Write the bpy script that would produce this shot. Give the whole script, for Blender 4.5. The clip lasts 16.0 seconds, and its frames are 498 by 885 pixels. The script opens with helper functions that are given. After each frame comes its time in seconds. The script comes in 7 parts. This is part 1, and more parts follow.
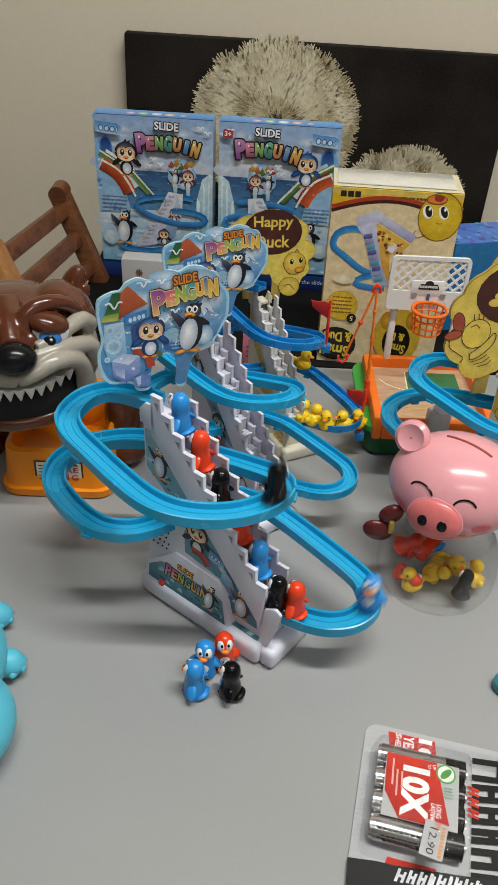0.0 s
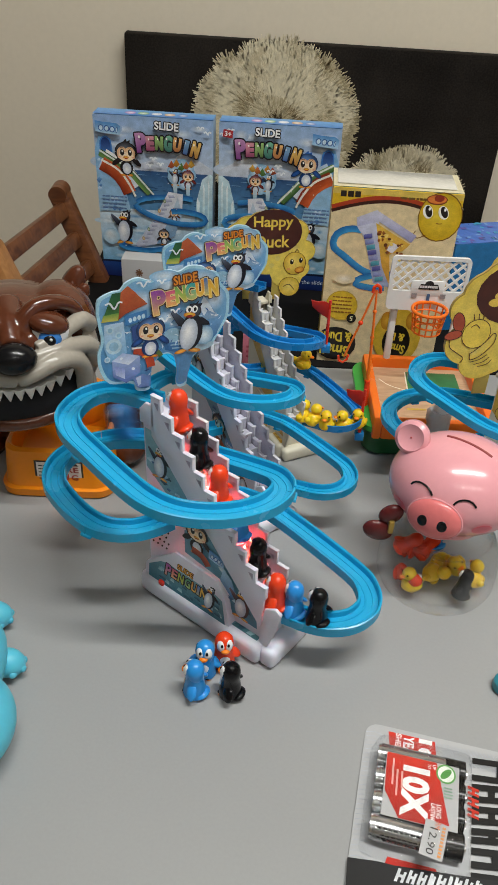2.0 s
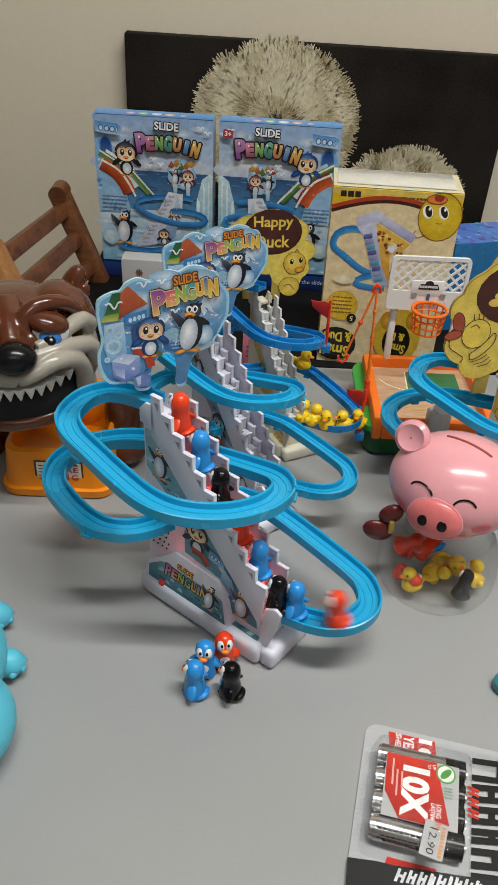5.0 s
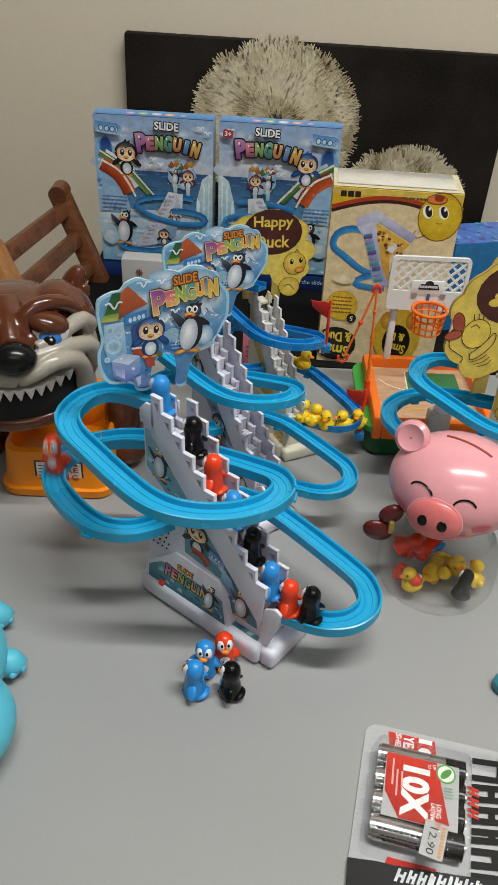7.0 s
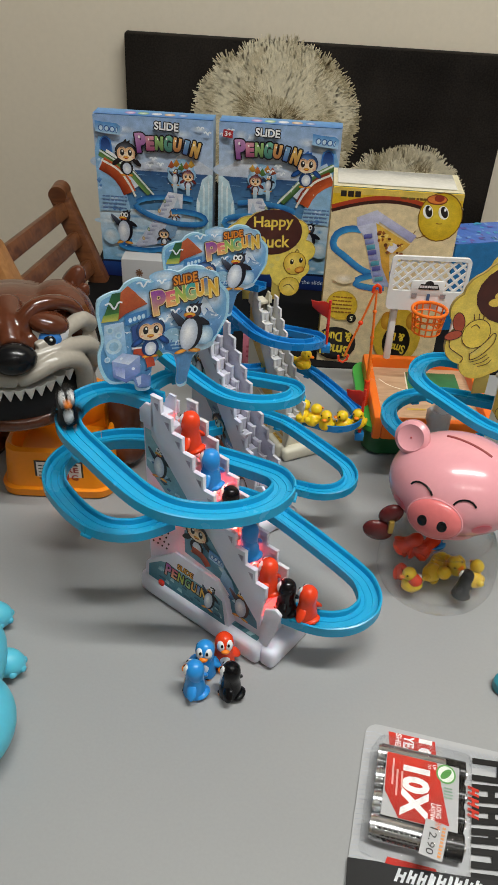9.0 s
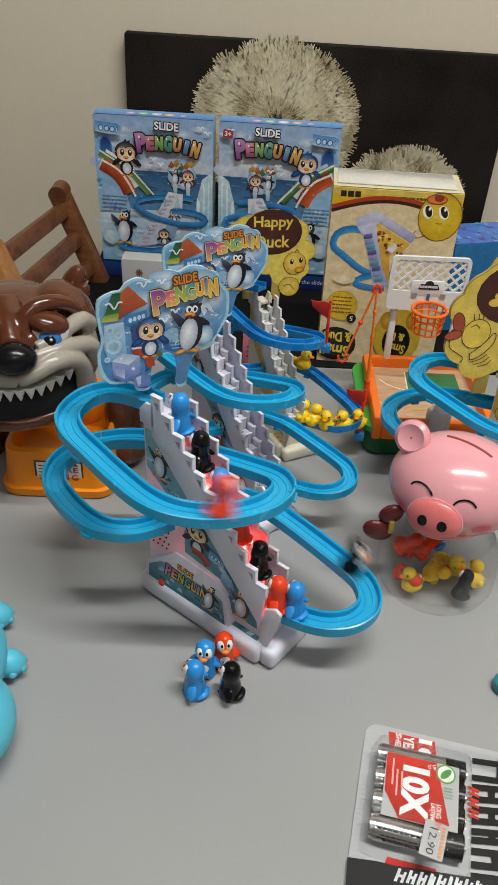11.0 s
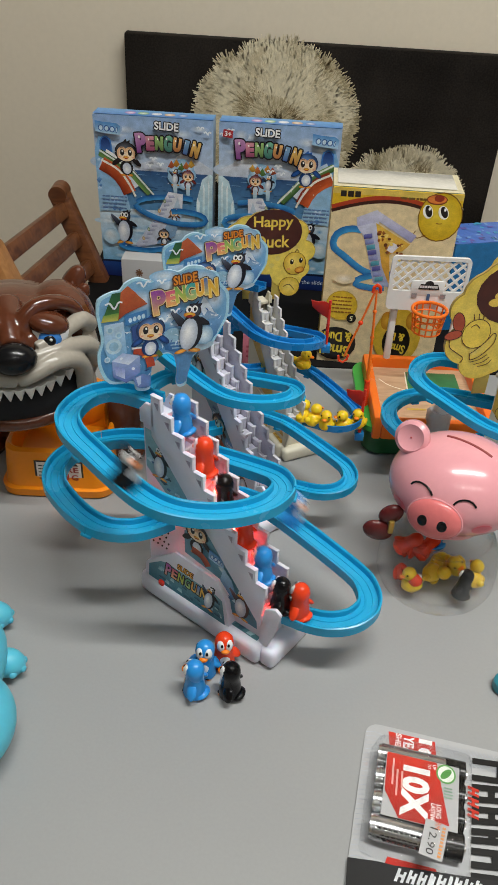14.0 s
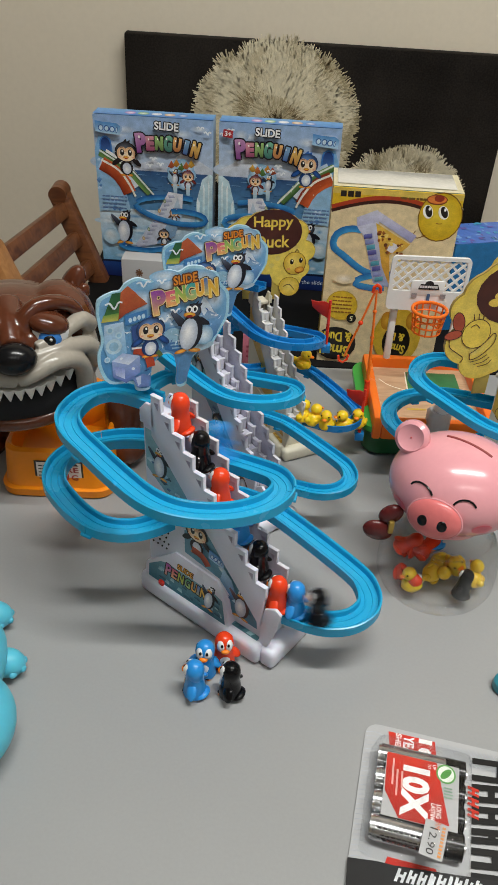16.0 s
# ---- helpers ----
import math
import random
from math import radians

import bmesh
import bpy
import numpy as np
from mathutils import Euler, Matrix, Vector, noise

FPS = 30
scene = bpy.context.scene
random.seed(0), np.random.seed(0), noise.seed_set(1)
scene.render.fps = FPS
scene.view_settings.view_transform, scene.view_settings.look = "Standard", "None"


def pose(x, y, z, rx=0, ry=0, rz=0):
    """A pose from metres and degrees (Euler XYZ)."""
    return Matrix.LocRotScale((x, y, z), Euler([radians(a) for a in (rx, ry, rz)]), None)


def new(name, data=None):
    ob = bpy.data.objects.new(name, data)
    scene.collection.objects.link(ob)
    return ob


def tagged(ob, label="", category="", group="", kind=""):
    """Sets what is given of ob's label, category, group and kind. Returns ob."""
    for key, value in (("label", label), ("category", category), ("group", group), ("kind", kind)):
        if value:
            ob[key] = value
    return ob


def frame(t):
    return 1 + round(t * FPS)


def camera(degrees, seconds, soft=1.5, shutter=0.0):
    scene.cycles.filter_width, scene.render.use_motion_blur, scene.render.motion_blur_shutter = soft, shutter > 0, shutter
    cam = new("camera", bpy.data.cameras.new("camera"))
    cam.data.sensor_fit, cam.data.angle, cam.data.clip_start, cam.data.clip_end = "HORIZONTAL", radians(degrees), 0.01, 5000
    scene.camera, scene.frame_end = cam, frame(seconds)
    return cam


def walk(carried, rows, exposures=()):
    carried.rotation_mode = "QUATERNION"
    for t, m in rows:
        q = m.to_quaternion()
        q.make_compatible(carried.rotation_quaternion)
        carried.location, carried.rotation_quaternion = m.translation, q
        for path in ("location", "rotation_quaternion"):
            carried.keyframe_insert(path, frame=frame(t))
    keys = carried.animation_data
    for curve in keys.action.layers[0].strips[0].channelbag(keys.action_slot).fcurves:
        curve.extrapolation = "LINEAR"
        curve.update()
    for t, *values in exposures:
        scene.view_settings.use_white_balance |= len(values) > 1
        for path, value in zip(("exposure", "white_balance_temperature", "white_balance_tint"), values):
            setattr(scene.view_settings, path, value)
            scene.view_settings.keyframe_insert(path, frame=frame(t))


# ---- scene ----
# ================= camera =================
F_PX, H_CAM = 1370.0, 0.43
cam = camera(2 * math.degrees(math.atan(441 / F_PX)), 16.0, soft=1.0, shutter=1.0)
CAM = Matrix(((0.999039, -0.043836, 0.0, 0.0), (0.026108, 0.595013, -0.803292, 0.0), (0.035213, 0.802519, 0.595586, 0.43), (0.0, 0.0, 0.0, 1.0)))
walk(cam, [(0.0, CAM), (16.0, CAM)], exposures=[(0.0, 0.0), (16.0, 0.0)])

# ================= light =================
world = bpy.data.worlds.new("room_world")
scene.world = world
world.use_nodes = True
world.node_tree.nodes["Background"].inputs[0].default_value = (0.9, 0.92, 1.0, 1)
world.node_tree.nodes["Background"].inputs[1].default_value = 0.05


# ================= materials =================
MATS = {}


def mat(name, col, rough=0.4, metal=0.0, vary=0.12, grain=300.0, bump=0.03, trans=0.0, emit=0.0, coat=0.0, ior=1.45, blotch=18.0, sss=0.0, rvary=0.1):
    """A procedural material: colour with fine grain and broad mottling, uneven gloss and fine relief."""
    if name in MATS:
        return MATS[name]
    m = bpy.data.materials.new(name)
    m.use_nodes = True
    nt = m.node_tree
    b = nt.nodes["Principled BSDF"]
    tc = nt.nodes.new("ShaderNodeTexCoord")
    n1, n2 = nt.nodes.new("ShaderNodeTexNoise"), nt.nodes.new("ShaderNodeTexNoise")
    n1.inputs["Scale"].default_value, n2.inputs["Scale"].default_value = grain, blotch
    n1.inputs["Detail"].default_value = n2.inputs["Detail"].default_value = 4
    for n in (n1, n2):
        nt.links.new(tc.outputs["Object"], n.inputs["Vector"])
    mix = nt.nodes.new("ShaderNodeMix")
    mix.data_type = "FLOAT"
    mix.inputs[0].default_value = 0.6
    nt.links.new(n1.outputs["Fac"], mix.inputs[2])
    nt.links.new(n2.outputs["Fac"], mix.inputs[3])
    ramp = nt.nodes.new("ShaderNodeValToRGB")
    ramp.color_ramp.elements[0].position, ramp.color_ramp.elements[1].position = 0.3, 0.7
    ramp.color_ramp.elements[0].color = (*[c * (1 - vary) for c in col], 1)
    ramp.color_ramp.elements[1].color = (*[min(1, c * (1 + vary * 0.6)) for c in col], 1)
    nt.links.new(mix.outputs[0], ramp.inputs[0])
    nt.links.new(ramp.outputs[0], b.inputs["Base Color"])
    mr = nt.nodes.new("ShaderNodeMapRange")
    mr.inputs["To Min"].default_value, mr.inputs["To Max"].default_value = max(0.02, rough - rvary), min(1, rough + rvary)
    nt.links.new(n2.outputs["Fac"], mr.inputs["Value"])
    nt.links.new(mr.outputs[0], b.inputs["Roughness"])
    b.inputs["Metallic"].default_value, b.inputs["IOR"].default_value = metal, ior
    b.inputs["Transmission Weight"].default_value, b.inputs["Coat Weight"].default_value = trans, coat
    if sss:
        b.inputs["Subsurface Weight"].default_value, b.inputs["Subsurface Scale"].default_value = sss, 0.003
    if emit:
        b.inputs["Emission Color"].default_value, b.inputs["Emission Strength"].default_value = (*col, 1), emit
    if bump:
        bp = nt.nodes.new("ShaderNodeBump")
        bp.inputs["Strength"].default_value, bp.inputs["Distance"].default_value = bump, 0.001
        nt.links.new(n1.outputs["Fac"], bp.inputs["Height"])
        nt.links.new(bp.outputs[0], b.inputs["Normal"])
    MATS[name] = m
    return m


def srgb(r, g, b):
    return tuple((c / 255 / 12.92) if c / 255 <= 0.04045 else ((c / 255 + 0.055) / 1.055) ** 2.4 for c in (r, g, b))


def ink(r, g, b):
    """Printed card in this colour, with a soft varnish."""
    return mat(f"print_{r}_{g}_{b}", srgb(r, g, b), 0.32, vary=0.14, grain=700, bump=0.02, blotch=110)


def wood(name, dark, light, scale=14.0):
    if name in MATS:
        return MATS[name]
    m = bpy.data.materials.new(name)
    m.use_nodes = True
    nt = m.node_tree
    b = nt.nodes["Principled BSDF"]
    tc, mp = nt.nodes.new("ShaderNodeTexCoord"), nt.nodes.new("ShaderNodeMapping")
    mp.inputs["Scale"].default_value = (1.2, 9, 9)
    n = nt.nodes.new("ShaderNodeTexNoise")
    n.inputs["Scale"].default_value, n.inputs["Detail"].default_value, n.inputs["Distortion"].default_value = scale, 8, 0.8
    ramp = nt.nodes.new("ShaderNodeValToRGB")
    ramp.color_ramp.elements[0].position, ramp.color_ramp.elements[1].position = 0.3, 0.72
    ramp.color_ramp.elements[0].color, ramp.color_ramp.elements[1].color = (*dark, 1), (*light, 1)
    bp = nt.nodes.new("ShaderNodeBump")
    bp.inputs["Strength"].default_value, bp.inputs["Distance"].default_value = 0.12, 0.002
    nt.links.new(tc.outputs["Object"], mp.inputs[0])
    nt.links.new(mp.outputs[0], n.inputs["Vector"])
    nt.links.new(n.outputs["Fac"], ramp.inputs[0])
    nt.links.new(ramp.outputs[0], b.inputs["Base Color"])
    nt.links.new(n.outputs["Fac"], bp.inputs["Height"])
    nt.links.new(bp.outputs[0], b.inputs["Normal"])
    b.inputs["Roughness"].default_value = 0.38
    MATS[name] = m
    return m


M_TABLE = mat("grey_laminate", (0.328, 0.330, 0.333), 0.33, vary=0.05, grain=500, blotch=5, bump=0.05)
M_EDGE = mat("brown_edge_band", (0.16, 0.10, 0.06), 0.5)
M_WALL = mat("cream_wall_paint", (0.72, 0.64, 0.52), 0.75, vary=0.05, grain=160, blotch=2.0, bump=0.12)
M_CEIL = mat("grey_white_ceiling_paint", (0.55, 0.54, 0.52), 0.85, vary=0.04, grain=90, blotch=2)
M_FLOOR = mat("beige_floor_tile", (0.30, 0.27, 0.23), 0.4, vary=0.15, grain=60, blotch=4)
M_BLACKWOOD = mat("black_stained_wood", (0.007, 0.0065, 0.0065), 0.65, vary=0.3, grain=80, blotch=9, ior=1.2)
M_TRACK = mat("sky_blue_plastic", (0.014, 0.36, 0.64), 0.25, vary=0.05, grain=700, blotch=30, bump=0.02, sss=0.08)
M_TRACK2 = mat("deep_blue_plastic", (0.012, 0.21, 0.55), 0.27, vary=0.05, grain=700, blotch=30, bump=0.02)
M_SHELL = mat("pearl_lilac_plastic", (0.70, 0.70, 0.80), 0.3, vary=0.05, grain=600, blotch=25, bump=0.02, sss=0.1)
M_CLEARSTEP = mat("frosted_lilac_plastic", (0.78, 0.77, 0.90), 0.12, vary=0.16, grain=500, blotch=160, trans=0.30, coat=0.5)
M_TREADLIP = mat("bright_clear_edge", (0.84, 0.84, 0.90), 0.2, vary=0.06, trans=0.25)
M_LED = mat("red_led", (1.0, 0.05, 0.03), 0.3, emit=700.0)
M_DARK = mat("black_plastic", (0.006, 0.006, 0.007), 0.20, vary=0.2, ior=1.36)
M_TOOTH = mat("tooth_white", (0.82, 0.80, 0.76), 0.3, vary=0.05)
M_HOLE = mat("dark_recess", (0.01, 0.01, 0.012), 0.8, vary=0.2)
M_RED = mat("red_plastic", (0.72, 0.035, 0.02), 0.28, vary=0.08, sss=0.05)
M_PRED = mat("orange_red_plastic", (0.80, 0.055, 0.012), 0.26, vary=0.05, sss=0.06)
M_PBLUE = mat("toy_blue_plastic", (0.025, 0.27, 0.70), 0.28, vary=0.05, sss=0.06)
M_PBLACK = mat("toy_black_plastic", (0.004, 0.004, 0.005), 0.17, vary=0.2, ior=1.34)
M_WHITE = mat("white_plastic", (0.8, 0.8, 0.8), 0.3, vary=0.04)
M_CARDW = mat("white_card", (0.45, 0.45, 0.46), 0.5, vary=0.05, grain=500)
M_ORANGE = mat("orange_plastic", (0.86, 0.17, 0.012), 0.3, vary=0.06, sss=0.05)
M_BEAK = mat("beak_orange", (0.85, 0.22, 0.01), 0.35)
M_YELLOW = mat("duck_yellow_plastic", (0.86, 0.58, 0.02), 0.3, vary=0.06, sss=0.1)
M_BASEOR = mat("amber_plastic", (0.88, 0.27, 0.006), 0.33, vary=0.05, sss=0.05)
M_BROWN = mat("brown_gloss_plastic", (0.10, 0.028, 0.012), 0.2, vary=0.2, blotch=22, coat=0.4)
M_DKBROWN = mat("dark_brown_plastic", (0.05, 0.016, 0.008), 0.28, vary=0.2, blotch=22)
M_MUZZLE = mat("grey_beige_plastic", (0.37, 0.335, 0.285), 0.24, vary=0.12, blotch=28, coat=0.2)
M_EYEBLUE = mat("eye_blue", (0.05, 0.22, 0.62), 0.2)
M_PINK = mat("pink_plastic", (0.80, 0.36, 0.40), 0.2, vary=0.04, blotch=14, coat=0.3)
M_DKPINK = mat("rose_plastic", (0.72, 0.13, 0.15), 0.25, vary=0.08)
M_GREEN = mat("green_plastic", (0.05, 0.34, 0.05), 0.3, vary=0.08)
M_DKGREEN = mat("dark_green_plastic", (0.012, 0.10, 0.03), 0.35, vary=0.1)
M_AQUA = mat("aqua_vinyl", (0.10, 0.50, 0.66), 0.42, vary=0.06, grain=400, blotch=20, sss=0.1)
M_COURT = wood("court_print", (0.42, 0.25, 0.14), (0.60, 0.40, 0.25), 30)
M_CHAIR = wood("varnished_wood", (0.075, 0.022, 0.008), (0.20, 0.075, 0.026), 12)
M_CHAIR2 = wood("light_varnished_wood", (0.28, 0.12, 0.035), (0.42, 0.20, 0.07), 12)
M_STEEL = mat("battery_steel", (0.6, 0.6, 0.6), 0.22, metal=1.0, vary=0.08)
# film's white base holds the bright reflection on the yellow carton's top
M_FILM = mat("reflection_white_film", (0.72, 0.70, 0.64), 0.14, metal=0.2, vary=0.12, blotch=60, bump=0.2)
M_STEPW = mat("frosted_clear_plastic", (0.84, 0.84, 0.83), 0.12, vary=0.12, trans=0.3, coat=0.4)
M_CANVAS = mat("dark_canvas_print", (0.021, 0.0175, 0.0150), 0.7, vary=0.85, grain=420, blotch=7, bump=0.1, ior=1.15)


def clear_film(name, tint, gloss, rough=0.06):
    """Thin clear plastic: it lets light through, tinted a little, and mirrors more at grazing angles."""
    m = bpy.data.materials.new(name)
    m.use_nodes = True
    nt = m.node_tree
    out = nt.nodes["Material Output"]
    nt.nodes.remove(nt.nodes["Principled BSDF"])
    tr, gl, mix, fr = (nt.nodes.new(k) for k in ("ShaderNodeBsdfTransparent", "ShaderNodeBsdfGlossy", "ShaderNodeMixShader", "ShaderNodeLayerWeight"))
    tr.inputs[0].default_value = (*tint, 1)
    fr.inputs[0].default_value = 0.5
    pw, ma = nt.nodes.new("ShaderNodeMath"), nt.nodes.new("ShaderNodeMath")
    pw.operation, ma.operation = "POWER", "MULTIPLY_ADD"
    pw.inputs[1].default_value, ma.inputs[1].default_value, ma.inputs[2].default_value = 2.2, gloss, 0.05
    nt.links.new(fr.outputs["Facing"], pw.inputs[0])
    nt.links.new(pw.outputs[0], ma.inputs[0])
    n = nt.nodes.new("ShaderNodeTexNoise")
    n.inputs["Scale"].default_value = 90
    bp = nt.nodes.new("ShaderNodeBump")
    bp.inputs["Strength"].default_value, bp.inputs["Distance"].default_value = 0.25, 0.002
    nt.links.new(n.outputs["Fac"], bp.inputs["Height"])
    nt.links.new(bp.outputs[0], gl.inputs["Normal"])
    gl.inputs["Roughness"].default_value = rough
    nt.links.new(ma.outputs[0], mix.inputs[0])
    nt.links.new(tr.outputs[0], mix.inputs[1])
    nt.links.new(gl.outputs[0], mix.inputs[2])
    nt.links.new(mix.outputs[0], out.inputs[0])
    return m


M_CLEAR = clear_film("clear_plastic", (0.945, 0.950, 0.955), 1.0, 0.04)
M_BLISTER = clear_film("clear_blister", (0.97, 0.975, 0.98), 0.40)


# ================= mesh helpers =================
def empty(name, m, label, category, group=""):
    ob = new(name)
    ob.empty_display_size = 0.02
    ob.matrix_basis = m
    return tagged(ob, label, category, group)


def mesh_of(name, bm, material, smooth=True, angle=35):
    me = bpy.data.meshes.new(name)
    bmesh.ops.recalc_face_normals(bm, faces=bm.faces)
    for f in bm.faces:
        f.smooth = smooth
    for e in bm.edges:
        if len(e.link_faces) == 2 and e.calc_face_angle(0) > radians(angle):
            e.smooth = False
    bm.to_mesh(me)
    bm.free()
    for m in (material if isinstance(material, (list, tuple)) else [material]):
        me.materials.append(m)
    return me


def part(name, bm, material, parent, label="", m=None, smooth=True, angle=35):
    ob = new(name, mesh_of(name, bm, material, smooth, angle))
    ob.parent = parent
    if m is not None:
        ob.matrix_basis = m
    if label:
        ob["label"] = label
    return ob


def thing(name, bm, material, label, category, kind="", group="", m=None, smooth=True):
    ob = new(name, mesh_of(name, bm, material, smooth))
    if m is not None:
        ob.matrix_basis = m
    return tagged(ob, label, category, group, kind)


def add_box(bm, lo, hi, bevel=0.0, m=None, seg=2):
    c = [(a + b) / 2 for a, b in zip(lo, hi)]
    s = [abs(b - a) for a, b in zip(lo, hi)]
    r = bmesh.ops.create_cube(bm, size=1, matrix=Matrix.LocRotScale(c, None, s))
    vs = r["verts"]
    if bevel:
        es = list({e for v in vs for e in v.link_edges})
        out = bmesh.ops.bevel(bm, geom=es, offset=bevel, segments=seg, affect="EDGES", profile=0.5)
        vs = list(set(out["verts"]) | {v for v in vs if v.is_valid})
    if m is not None:
        bmesh.ops.transform(bm, matrix=m, verts=vs)
    return bm


def box(lo, hi, bevel=0.0, m=None, seg=2):
    return add_box(bmesh.new(), lo, hi, bevel, m, seg)


def add_ball(bm, c, r, m=None, u=20, v=12):
    rr = r if isinstance(r, (tuple, list)) else (r, r, r)
    mm = Matrix.Translation(c) @ (m or Matrix()) @ Matrix.Diagonal((*rr, 1))
    bmesh.ops.create_uvsphere(bm, u_segments=u, v_segments=v, radius=1, matrix=mm)
    return bm


def ball(c, r, m=None, u=20, v=12):
    return add_ball(bmesh.new(), c, r, m, u, v)


def add_rod(bm, a, b, r, r2=None, n=12):
    a, b = Vector(a), Vector(b)
    d = b - a
    q = d.to_track_quat("Z", "Y").to_matrix().to_4x4()
    bmesh.ops.create_cone(bm, cap_ends=True, segments=n, radius1=r, radius2=r if r2 is None else r2, depth=d.length, matrix=Matrix.Translation((a + b) / 2) @ q)
    return bm


def rod(a, b, r, r2=None, n=12):
    return add_rod(bmesh.new(), a, b, r, r2, n)


def lathe(profile, n=32, c=(0, 0, 0), sx=1.0, sy=1.0):
    """Revolve (radius, height) pairs about z."""
    bm = bmesh.new()
    rings = []
    for r, z in profile:
        if r < 1e-6:
            rings.append([bm.verts.new((c[0], c[1], c[2] + z))])
        else:
            rings.append([bm.verts.new((c[0] + sx * r * math.cos(2 * math.pi * i / n), c[1] + sy * r * math.sin(2 * math.pi * i / n), c[2] + z)) for i in range(n)])
    for p, q in zip(rings, rings[1:]):
        for i in range(n):
            j = (i + 1) % n
            if len(p) == 1 and len(q) == 1:
                continue
            if len(p) == 1:
                bm.faces.new((p[0], q[i], q[j]))
            elif len(q) == 1:
                bm.faces.new((p[i], p[j], q[0]))
            else:
                bm.faces.new((p[i], p[j], q[j], q[i]))
    return bm


def add_prism(bm, poly, y0, y1, plane="xz"):
    """Extrude a closed outline; plane xz extrudes along y, xy along z, yz along x."""
    def put(p, d):
        return {"xz": (p[0], d, p[1]), "xy": (p[0], p[1], d), "yz": (d, p[0], p[1])}[plane]
    a = [bm.verts.new(put(p, y0)) for p in poly]
    b = [bm.verts.new(put(p, y1)) for p in poly]
    bm.faces.new(a)
    bm.faces.new(b[::-1])
    n = len(poly)
    for i in range(n):
        bm.faces.new((a[i], b[i], b[(i + 1) % n], a[(i + 1) % n]))
    return bm


def prism(poly, y0, y1, plane="xz", bevel=0.0):
    bm = add_prism(bmesh.new(), poly, y0, y1, plane)
    if bevel:
        bmesh.ops.recalc_face_normals(bm, faces=bm.faces)
        bmesh.ops.bevel(bm, geom=[e for e in bm.edges if e.calc_face_angle(0) > 0.5], offset=bevel, segments=2, affect="EDGES", profile=0.5)
    return bm


def spline(pts, step):
    """Evenly spaced points on a smooth curve through the waypoints."""
    P = [Vector(p) for p in pts]
    P = [P[0] * 2 - P[1]] + P + [P[-1] * 2 - P[-2]]
    dense = []
    for a, b, c, d in zip(P, P[1:], P[2:], P[3:]):
        for k in range(24):
            t = k / 24
            dense.append(0.5 * ((2 * b) + (c - a) * t + (2 * a - 5 * b + 4 * c - d) * t * t + (3 * b - a - 3 * c + d) * t ** 3))
    dense.append(P[-2])
    out, acc = [dense[0]], 0.0
    for a, b in zip(dense, dense[1:]):
        acc += (b - a).length
        if acc >= step:
            out.append(b)
            acc = 0.0
    return out


def add_sweep(bm, path, profile, closed=True):
    """Sweep a cross-section (sideways, up) along a path, kept upright."""
    rings = []
    for i, p in enumerate(path):
        t = path[min(i + 1, len(path) - 1)] - path[max(i - 1, 0)]
        side = Vector((t.y, -t.x, 0)).normalized()
        rings.append([bm.verts.new(p + side * a + Vector((0, 0, b))) for a, b in profile])
    n = len(profile)
    for p, q in zip(rings, rings[1:]):
        for i in range(n if closed else n - 1):
            j = (i + 1) % n
            bm.faces.new((p[i], p[j], q[j], q[i]))
    if closed:
        bm.faces.new(rings[0])
        bm.faces.new(rings[-1][::-1])
    return bm


def add_tube(bm, pts, r, n=10, r2=None):
    """A round tube along points in space."""
    P = [Vector(p) for p in pts]
    rings = []
    for i, p in enumerate(P):
        t = (P[min(i + 1, len(P) - 1)] - P[max(i - 1, 0)]).normalized()
        a = t.orthogonal() if i == 0 else (rings_a - t * rings_a.dot(t))
        a.normalize()
        rings_a = a
        b = t.cross(a)
        rad = r + ((r2 if r2 is not None else r) - r) * i / max(1, len(P) - 1)
        rings.append([bm.verts.new(p + (a * math.cos(2 * math.pi * k / n) + b * math.sin(2 * math.pi * k / n)) * rad) for k in range(n)])
    for p, q in zip(rings, rings[1:]):
        for i in range(n):
            bm.faces.new((p[i], p[(i + 1) % n], q[(i + 1) % n], q[i]))
    bm.faces.new(rings[0][::-1])
    bm.faces.new(rings[-1])
    return bm


def tube(pts, r, n=10, r2=None):
    return add_tube(bmesh.new(), pts, r, n, r2)


def letters(text, bold=0.0):
    """A flat mesh of the text, as (vertices, faces), scaled to a unit box."""
    cu = bpy.data.curves.new("letters", "FONT")
    cu.body, cu.resolution_u, cu.offset = text, 3, bold
    ob = bpy.data.objects.new("letters", cu)
    scene.collection.objects.link(ob)
    me = bpy.data.meshes.new_from_object(ob)
    vs = [tuple(v.co[:2]) for v in me.vertices]
    fs = [tuple(p.vertices) for p in me.polygons]
    bpy.data.objects.remove(ob)
    bpy.data.curves.remove(cu)
    bpy.data.meshes.remove(me)
    x0, x1 = min(v[0] for v in vs), max(v[0] for v in vs)
    y0, y1 = min(v[1] for v in vs), max(v[1] for v in vs)
    return [((v[0] - x0) / (x1 - x0) - 0.5, (v[1] - y0) / (y1 - y0) - 0.5) for v in vs], fs


LETTER_CACHE = {}


INK_STEP = 0.000012


